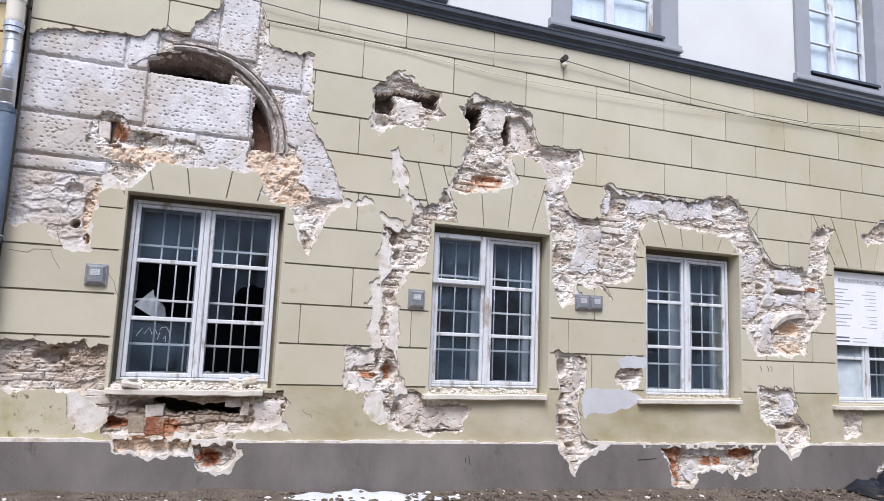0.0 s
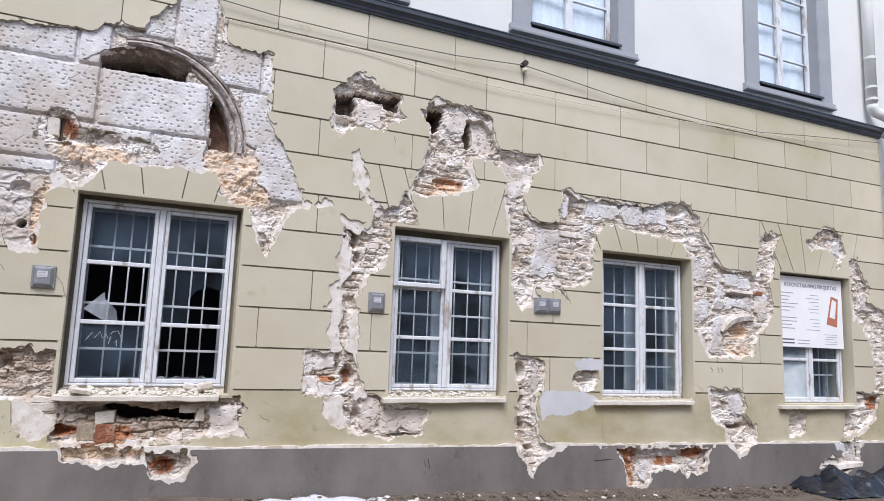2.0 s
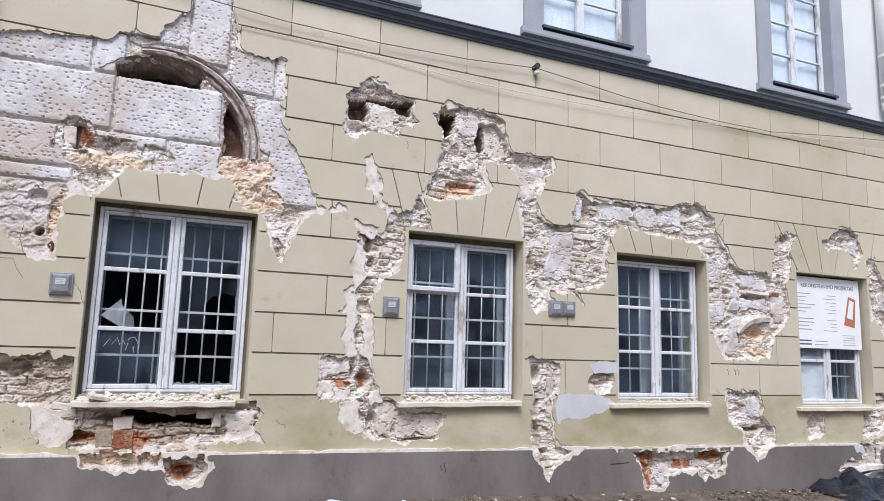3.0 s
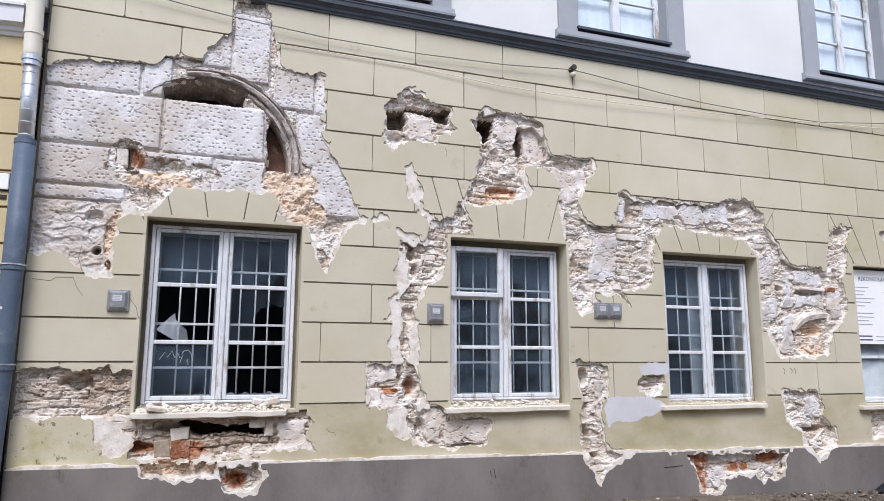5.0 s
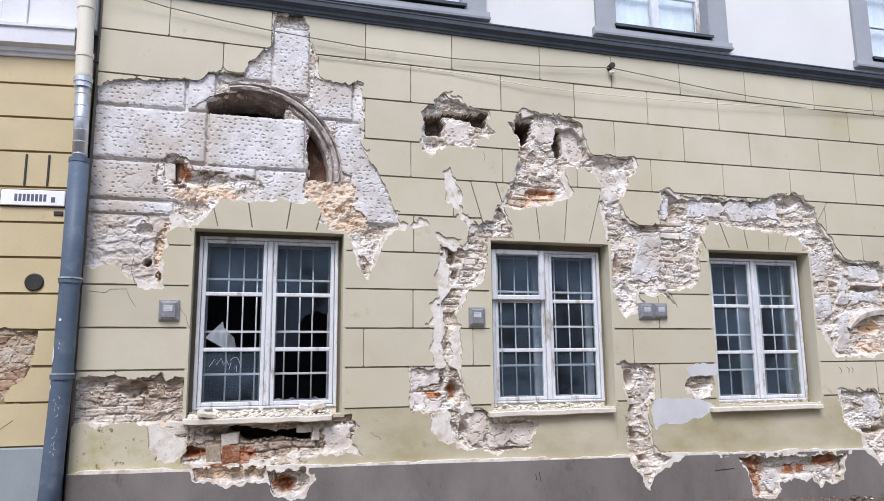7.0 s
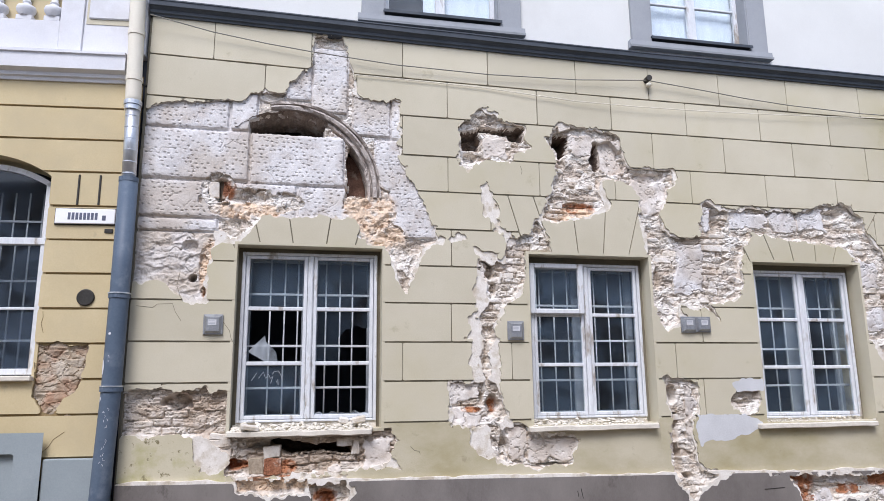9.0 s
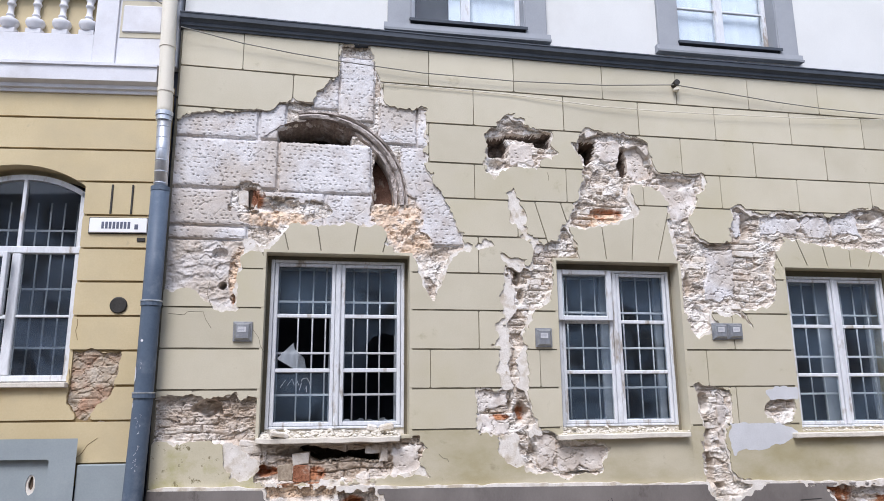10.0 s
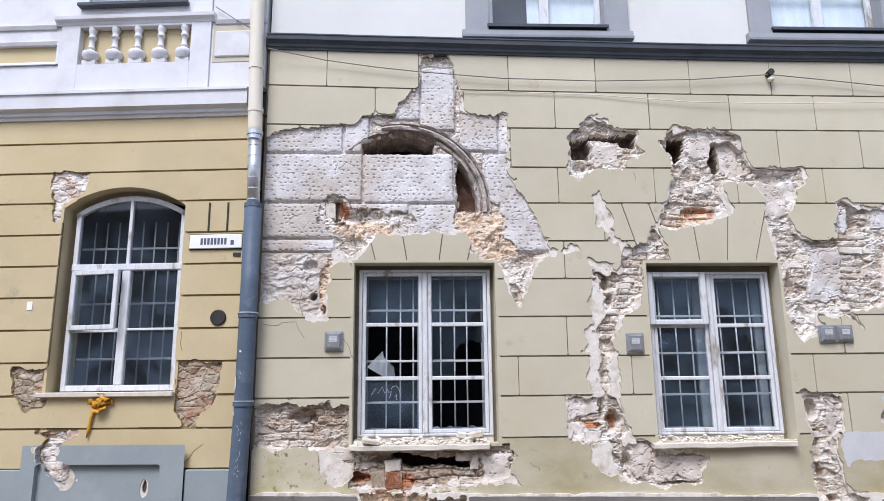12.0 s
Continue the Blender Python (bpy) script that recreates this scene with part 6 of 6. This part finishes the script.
part("ribbon_tail", tube_bm([(-1.52, -0.02, 1.42), (-1.55, -0.025, 1.30), (-1.565, -0.02, 1.2), (-1.58, -0.02, 1.10)], [0.02, 0.016, 0.018, 0.006], 8), ORANGE, cloth, smooth=True)

# ---- downpipes ----
dp = thing("downpipe", "rain downpipe, cream above, bright zinc mid-length, dark blue below", "downpipe")
py = WY - 0.13
part("upper_pipe", tube_bm([(-1.805, py, 9.4), (-1.79, py, 5.75), (-1.752, py, 4.30), (-1.75, py, 4.24)], 0.075, 20), PIPE_CREAM, dp, smooth=True)
part("zinc_pipe", tube_bm([(-1.75, py, 4.26), (-1.73, py, 3.43)], 0.066, 20), ZINC, dp, smooth=True)
part("lower_pipe", tube_bm([(-1.73, py, 3.46), (-1.73, py, 2.29), (-1.735, py, 1.4), (-1.76, py, 0.5), (-1.78, py, 0.06)], 0.088, 20), PIPE_BLUE, dp, smooth=True)
for z, x, rr, mat in ((4.24, -1.75, 0.086, ZINC), (4.19, -1.75, 0.078, ZINC), (5.0, -1.77, 0.082, PIPE_CREAM), (4.5, -1.755, 0.082, PIPE_CREAM), (2.29, -1.73, 0.097, PIPE_BLUE), (1.42, -1.735, 0.100, PIPE_BLUE), (3.44, -1.73, 0.092, PIPE_BLUE)):
    part("collar", tube_bm([(x, py, z - 0.022), (x, py, z + 0.022)], rr, 20), mat, dp)
for z, x in ((2.315, -1.73), (1.447, -1.735)):
    part("collar_rim", tube_bm([(x, py, z - 0.006), (x, py, z + 0.006)], 0.103, 20), ZINC, dp)
for k in range(6):
    z = 4.1 - k * 0.12
    part("seam", tube_bm([(-1.747 + k * 0.003, py, z - 0.004), (-1.747 + k * 0.003, py, z + 0.004)], 0.069, 20), ZINC, dp)
for z in (2.29, 4.5, 1.42):
    part("bracket", tube_bm([(-1.73, py + 0.05, z), (-1.66, WY + 0.03, z)], 0.012, 8), DARK_METAL, dp)
for z, h, a0 in ((1.62, 0.07, -162), (1.33, 0.024, -158), (1.93, 0.012, -120)):
    bm = bmesh.new()
    cols = []
    for k in range(7):
        u = (k - 3) / 3.1
        a = radians(a0) + k * (0.075 if h > 0.03 else 0.05)
        s = h * math.sqrt(1 - u * u)
        cols.append([bm.verts.new((-1.735 + 0.0895 * math.cos(a), py + 0.0895 * math.sin(a), z + q * s)) for q in (-1, 1)])
    for p, q in zip(cols, cols[1:]):
        bm.faces.new((p[0], q[0], q[1], p[1]))
    part("sticker", bm, TRIM_WHITE, dp)
dp2 = thing("downpipe", "white painted rain downpipe at the end of the facade", "downpipe")
py2 = WY - 0.1
part("upper_pipe", tube_bm([(10.46, py2, 9.4), (10.46, py2, 5.66)], 0.085, 16), WHITE_WALL, dp2, smooth=True)
part("bend", tube_bm([(10.46, py2, 5.68), (10.47, py2, 5.60), (10.52, py2 - 0.02, 5.54), (10.62, py2 - 0.06, 5.50), (10.70, py2 - 0.09, 5.46), (10.74, py2 - 0.1, 5.38)], 0.085, 16), WHITE_WALL, dp2, smooth=True)
part("lower_pipe", tube_bm([(10.74, py2 - 0.1, 5.40), (10.76, py2 - 0.08, 0.0)], 0.085, 16), PIPE_CREAM, dp2, smooth=True)
for z in (6.45, 5.95, 5.75):
    part("collar", tube_bm([(10.46, py2, z - 0.02), (10.46, py2, z + 0.02)], 0.092, 16), WHITE_WALL, dp2)
side = thing("wall_end_house", "pale plain wall of the next house beyond the facade", "wall", "structure")
box("wall_panel", RIGHT_END + 0.03, 24.0, WY + 0.02, WY + 0.5, -0.6, 5.2, WHITE_WALL, side, 0)
box("wall_panel", RIGHT_END + 0.62, 24.0, WY + 0.02, WY + 0.5, 5.3, 9.5, WHITE_WALL, side, 0)

# ---- wires along the wall ----
wire = part("cable", tube_bm([(-1.66, WY - 0.1, 5.25), (-1.03, WY - 0.06, 5.135), (-0.48, WY - 0.05, 5.063), (0.02, WY - 0.05, 5.01), (0.94, WY - 0.05, 4.94), (2.0, WY - 0.05, 4.918), (3.08, WY - 0.05, 4.945), (3.98, WY - 0.06, 5.01),
                              (4.67, WY - 0.05, 4.95), (5.3, WY - 0.05, 4.885), (5.93, WY - 0.05, 4.84), (6.93, WY - 0.05, 4.808), (7.95, WY - 0.05, 4.812), (9.06, WY - 0.05, 4.93), (10.7, WY - 0.05, 5.08)], 0.006, 6), CABLE, smooth=True)
tagged(wire, "thin grey cable slung along the facade from a hook", "cable")
wire = part("cable", tube_bm([(0.43, WY - 0.02, 4.80), (1.2, WY - 0.02, 4.785), (1.94, WY - 0.02, 4.765), (2.4, WY - 0.03, 4.73), (3.04, WY - 0.04, 4.68), (3.8, WY - 0.05, 4.665), (4.45, WY - 0.05, 4.67), (5.4, WY - 0.05, 4.69), (6.45, WY - 0.05, 4.73), (8.3, WY - 0.05, 4.82), (10.7, WY - 0.05, 4.93)], 0.0045, 6), PIPE_CREAM, smooth=True)
tagged(wire, "thin pale cable slung along the facade", "cable")
hook = thing("cable_hook", "dark iron cable hook with a white insulator on the facade", "hook")
part("stub", tube_bm([(3.99, WY + 0.01, 5.03), (3.99, WY - 0.10, 5.03)], [0.03, 0.036], 14), DARK_METAL, hook)
part("insulator", lathe_bm([(0.02, 0), (0.035, 0.015), (0.035, 0.035), (0.02, 0.05)], (4.0, WY - 0.05, 4.93), 14), PIPE_CREAM, hook, smooth=True)

# ---- small metal boxes ----
def wall_box(x0, x1, z0, z1, label):
    b = thing("wall_box", label, "junction box", group="wall boxes")
    box("back_plate", x0 - 0.012, x1 + 0.012, WY - 0.022, WY - 0.001, z0 - 0.012, z1 + 0.012, METAL, b, 0.004)
    bm = bmesh.new()
    outer = [(x0, z0), (x1, z0), (x1, z1), (x0, z1)]
    i = 0.022
    inner = [(x0 + i, z0 + i), (x1 - i, z0 + i), (x1 - i, z1 - i), (x0 + i, z1 - i)]
    a = [bm.verts.new((x, WY - 0.022, z)) for x, z in outer]
    c = [bm.verts.new((x, WY - 0.055, z)) for x, z in inner]
    for k in range(4):
        bm.faces.new((a[k], a[(k + 1) % 4], c[(k + 1) % 4], c[k]))
    bm.faces.new(c)
    part("cover", bm, METAL, b)
    xm, zm = (x0 + x1) / 2, (z0 + z1) / 2
    plate = box("label_plate", xm - 0.045, xm + 0.035, WY - 0.0585, WY - 0.054, zm - 0.01, zm + 0.045, CEMENT, b, 0.001)
    for k in range(3):
        box("print_bar", xm - 0.04, xm + 0.02, WY - 0.0592, WY - 0.0586, zm + 0.002 + k * 0.014, zm + 0.006 + k * 0.014, PRINT, plate, 0)


wall_box(-0.957, -0.795, 1.95, 2.125, "small grey metal box with a pale label beside the broken window")
wall_box(2.165, 2.325, 1.905, 2.085, "small grey metal box with a pale label beside the window")
wall_box(4.225, 4.385, 1.995, 2.155, "small grey metal box with a pale label, one of a pair")
wall_box(4.41, 4.57, 2.0, 2.155, "small grey metal box with a pale label, one of a pair")

# ---- project board over the last window ----
board = thing("notice_board", "white printed reconstruction notice board with a rust-red building outline", "notice board")
by = WY + 0.10
bx0, bx1, bz0, bz1 = 8.385, 9.78, 1.725, 2.765
panel = box("panel", bx0, bx1, by, by + 0.02, bz0, bz1, BOARD_WHITE, board, 0.003)


def lettering(body, size, x, y, z, mat, parent):
    cu = bpy.data.curves.new("lettering", "FONT")
    cu.body, cu.size, cu.extrude, cu.align_x = body, size, 0.0008, "LEFT"
    ob = new("lettering", cu)
    me = bpy.data.meshes.new_from_object(ob.evaluated_get(bpy.context.evaluated_depsgraph_get()))
    bpy.data.objects.remove(ob)
    me.materials.append(mat)
    ob = new("lettering", me)
    ob.parent = parent
    ob.matrix_basis = pose(x, y, z, 90)
    return ob


lettering("REKONSTRAVIMO", 0.083, bx0 + 0.16, by - 0.002, bz1 - 0.155, INK, panel)
lettering("PROJEKTAS", 0.083, bx0 + 0.855, by - 0.002, bz1 - 0.155, INK, panel)
r = random.Random(9)
for k in range(10):
    z = bz1 - 0.255 - k * 0.052 - (0.05 if k > 5 else 0)
    box("text_bar", bx0 + 0.08, bx0 + 0.08 + r.uniform(0.16, 0.38), by - 0.002, by, z, z + 0.011, PRINT, panel, 0)
    wdt = r.uniform(0.12, 0.3)
    box("text_bar", bx0 + 0.88 - wdt, bx0 + 0.88, by - 0.002, by, z - 0.01, z - 0.002, PRINT, panel, 0)
for k in range(2):
    z = bz0 + 0.10 - k * 0.05
    box("text_bar", bx0 + 0.08, bx0 + 0.33, by - 0.002, by, z, z + 0.02, INK, panel, 0)
    box("text_bar", bx0 + 0.40, bx0 + 0.66, by - 0.002, by, z, z + 0.010, PRINT, panel, 0)
for k in range(5):
    box("text_bar", bx0 + 0.98 + 0.02 * (k % 2), bx0 + 1.25, by - 0.002, by, bz0 + 0.06 + k * 0.035, bz0 + 0.066 + k * 0.035, PRINT, panel, 0)
bm = bmesh.new()
oq = [(1.03, 0.36), (1.26, 0.32), (1.305, 0.75), (1.15, 0.79)]
iq = [(1.10, 0.47), (1.222, 0.445), (1.268, 0.71), (1.172, 0.745)]
a = [bm.verts.new((bx0 + x, by - 0.002, bz0 + z)) for x, z in oq]
b = [bm.verts.new((bx0 + x, by - 0.002, bz0 + z)) for x, z in iq]
for k in range(4):
    bm.faces.new((a[k], a[(k + 1) % 4], b[(k + 1) % 4], b[k]))
part("plan_outline", bm, RUST_PRINT, panel, "rust-red printed building outline")

# ---- ground ----
xs = np.concatenate([[-3000, -300, -60, -20], np.arange(-8, 15, 0.25), [20, 60, 300, 3000]])
ys = np.concatenate([[-3000, -300, -60, -20], np.arange(-7, 3, 1.0), np.arange(3, 7.2, 0.1), [8, 12, 40, 300, 3000]])
GX, GY = np.meshgrid(xs, ys, indexing="ij")
near_wall = np.clip((GY - 5.2) / 1.8, 0, 1)
GZ = ground_z(GX) - 0.05 * (1 - near_wall) + (0.05 * fbm(GX, GY, 1.3, 3, 71) + 0.03 * fbm(GX, GY, 5, 2, 72)) * near_wall * (np.abs(GX) < 14)
idx = np.arange(GX.size).reshape(GX.shape)
faces = np.stack([idx[:-1, :-1], idx[1:, :-1], idx[1:, 1:], idx[:-1, 1:]], -1).reshape(-1, 4)
ground = mesh_part("ground", np.stack([GX.ravel(), GY.ravel(), GZ.ravel()], 1), faces, DIRT, smooth=True)
tagged(ground, "bare brown gravelly earth along the foot of the facade", "ground", kind="structure")


def on_ground(x, y):
    return float(ground_z(np.array(x))) - 0.012


debris("ground_rubble", "small stones and plaster crumbs on the earth along the wall", -1.5, 10.5, WY - 0.6, WY - 0.05, on_ground, 1300, 0.008, 0.042, DIRT, 21)
debris("ground_rubble", "pale plaster crumbs on the earth along the wall", -1.5, 10.5, WY - 0.5, WY - 0.05, on_ground, 130, 0.006, 0.03, RUBBLE, 22)


def mound(name, x0, x1, y0, y1, height, mat, label, category, seed, step=0.03):
    gx, gy = np.meshgrid(np.arange(x0, x1, step), np.arange(y0, y1, step), indexing="ij")
    u, v = (gx - x0) / (x1 - x0) * 2 - 1, (gy - y0) / (y1 - y0) * 2 - 1
    body = np.clip(1 - u ** 4 - v ** 2 * 0.9 + 0.9 * fbm(gx, gy, 4, 3, seed), 0, 1) ** 0.7
    z = ground_z(gx) - 0.04 + height * body * (0.75 + 0.9 * fbm(gx, gy, 3.2, 2, seed + 4))
    ok = body > 0.02
    cell = ok[:-1, :-1] | ok[1:, :-1] | ok[:-1, 1:] | ok[1:, 1:]
    idx = np.arange(gx.size).reshape(gx.shape)
    ii, jj = np.nonzero(cell)
    faces = np.stack([idx[ii, jj], idx[ii + 1, jj], idx[ii + 1, jj + 1], idx[ii, jj + 1]], 1)
    ob = mesh_part(name, np.stack([gx.ravel(), gy.ravel(), z.ravel()], 1), faces, mat, smooth=True)
    return tagged(ob, label, category)


mound("snow", 0.95, 2.7, WY - 0.5, WY - 0.06, 0.075, SNOW, "last strip of old white snow lying along the wall foot", "snow", 81)


def plastic_sheet(x0, x1, y0, y1, height, seed):
    """A stiff sheet thrown down in long sharp folds over a heap by the wall."""
    gx, gy = np.meshgrid(np.arange(x0, x1, 0.014), np.arange(y0, y1, 0.014), indexing="ij")
    u, v = (gx - x0) / (x1 - x0), (gy - y0) / (y1 - y0)
    rim = np.minimum(np.minimum(u * 5, (1 - u) * 5), np.minimum(v * 3.2 + 0.25 * fbm(gx, gy, 3, 2, seed), 1.0))
    env = np.clip(rim, 0, 1) ** 0.6
    z = height * env * (0.35 + 0.65 * v)
    for f, amp, turn, k in ((1.5, 0.16, 0.75, 0), (2.3, 0.12, 2.3, 1), (4.1, 0.06, 1.2, 2), (7.5, 0.02, 0.4, 3)):
        q = (gx * math.cos(turn) + gy * math.sin(turn)) * f + 0.5 * fbm(gx, gy, 1.6, 2, seed + k)
        ridge = np.abs((q % 1.0) * 2 - 1) ** 0.8
        z = z + amp * env * (ridge - 0.4) * (0.6 + 1.1 * (fbm(gx, gy, 1.8, 2, seed + 9 + k) + 0.3))
    z = ground_z(gx) - 0.03 + np.maximum(z, 0.012 * env)
    ok = rim > 0.03
    cell = ok[:-1, :-1] & ok[1:, :-1] & ok[:-1, 1:] & ok[1:, 1:]
    idx = np.arange(gx.size).reshape(gx.shape)
    ii, jj = np.nonzero(cell)
    faces = np.stack([idx[ii, jj], idx[ii + 1, jj], idx[ii + 1, jj + 1], idx[ii, jj + 1]], 1)
    ob = mesh_part("plastic_sheet", np.stack([gx.ravel(), gy.ravel(), z.ravel()], 1), faces, TARP, smooth=True)
    tagged(ob, "crumpled shiny dark blue plastic sheet lying on rubble by the wall", "tarpaulin")


plastic_sheet(8.2, 11.4, WY - 0.85, WY - 0.08, 0.17, 84)

# ---- unseen roof and backs, added to close the houses and stop light behind ----
shell = thing("unseen_shell", "plain unseen back, sides and roof slab added to close the houses", "building", "structure")
for nm, q in (("roof_slab", (-8.0, 24.0, WY + 0.1, 15.0, 9.5, 9.7)), ("back_wall", (-8.0, 24.0, 15.0, 15.3, -0.6, 9.7)), ("side_wall", (-8.3, -8.0, WY + 0.9, 15.3, -0.6, 9.7)), ("side_wall", (24.0, 24.3, WY + 0.1, 15.3, -0.6, 9.7))):
    box(nm, *q, PLASTER_UNSEEN, shell, 0)

# ---- unseen wall behind the camera, added for the windows to reflect ----
across = box("wall_across", -26, 30, -6.6, -6.2, -0.8, 7.5, PLASTER_UNSEEN, None, 0)
tagged(across, "plain pale unseen wall added across the street for the windows to reflect", "wall", kind="structure")

# ---- fine marks ----
def hairline(name, pts, mat, radius, parent, y):
    return part(name, tube_bm([(x, y, z) for x, z in pts], radius, 5), mat, parent)


for pts in ([(-0.78, 2.06), (-0.72, 1.98), (-0.70, 1.90), (-0.66, 1.83)], [(-1.60, 2.215), (-1.45, 2.20), (-1.41, 2.235), (-1.27, 2.24), (-1.24, 2.16), (-1.18, 2.07)], [(-1.22, 2.55), (-1.24, 2.42), (-1.20, 2.3)],
            [(1.1, 0.82), (1.14, 0.78), (1.19, 0.77), (1.2, 0.74)], [(2.36, 3.86), (2.38, 3.80), (2.37, 3.76)]):
    hairline("crack", pts, GROOVE, 0.0025, facade, WY - 0.0005)
for x in (6.98, 7.10, 7.16):
    hairline("scratch_mark", [(x, 1.40), (x + 0.03, 1.37), (x + 0.02, 1.33)], GROOVE, 0.004, facade, WY - 0.001)
for pts in ([(5.06, 0.26), (5.2, 0.265), (5.32, 0.27)], [(2.86, 0.33), (2.87, 0.27)], [(2.9, 0.35), (2.92, 0.25)]):
    hairline("scratch_mark", pts, DARK_METAL, 0.004, facade, WY - 0.046)
for pts in ([(-0.603, 0.81), (-0.575, 0.86), (-0.533, 0.90), (-0.49, 0.97), (-0.402, 1.034)], [(-0.697, 2.156), (-0.69, 2.10), (-0.702, 2.04), (-0.675, 1.95)]):
    hairline("crack", pts, YGROOVE, 0.003, house, -0.0005)
# white scrawl on the lowest pane of the broken window
scrawl = thing("pane_scrawl", "loose white paint-pen scrawl on a dusty window pane", "graffiti")
for pts in ([(-0.50, 1.49), (-0.45, 1.565), (-0.43, 1.51), (-0.386, 1.575), (-0.362, 1.51), (-0.345, 1.53)], [(-0.335, 1.555), (-0.314, 1.51), (-0.29, 1.53), (-0.31, 1.46)], [(-0.295, 1.55), (-0.28, 1.575), (-0.238, 1.585), (-0.21, 1.54), (-0.195, 1.48)], [(-0.255, 1.47), (-0.24, 1.50), (-0.235, 1.44)]):
    hairline("stroke", pts, CEMENT, 0.0028, scrawl, WY + 0.178)
wire = part("cable", tube_bm([(NB @ Vector((-0.53, -0.06, 5.80))), (NB @ Vector((-0.3, -0.05, 5.64))), (-1.83, WY - 0.13, 5.46)], 0.006, 6), CABLE, smooth=True)
tagged(wire, "short grey cable running from the sill moulding to the downpipe", "cable")
pen = random.Random(17)
for z, k in ((1.25, 7), (0.98, 9), (1.72, 2)):
    for n in range(k):
        zz = z - 0.028 * n + pen.uniform(-0.01, 0.01)
        xx = -1.745 + pen.uniform(-0.02, 0.02)
        part("pen_mark", tube_bm([(xx, WY - 0.13 - 0.0868, zz), (xx + pen.uniform(-0.016, 0.016), WY - 0.13 - 0.0872, zz - pen.uniform(0.004, 0.022)), (xx + pen.uniform(-0.018, 0.018), WY - 0.13 - 0.0868, zz - pen.uniform(0.01, 0.03))], 0.0015, 4), TRIM_WHITE, dp)
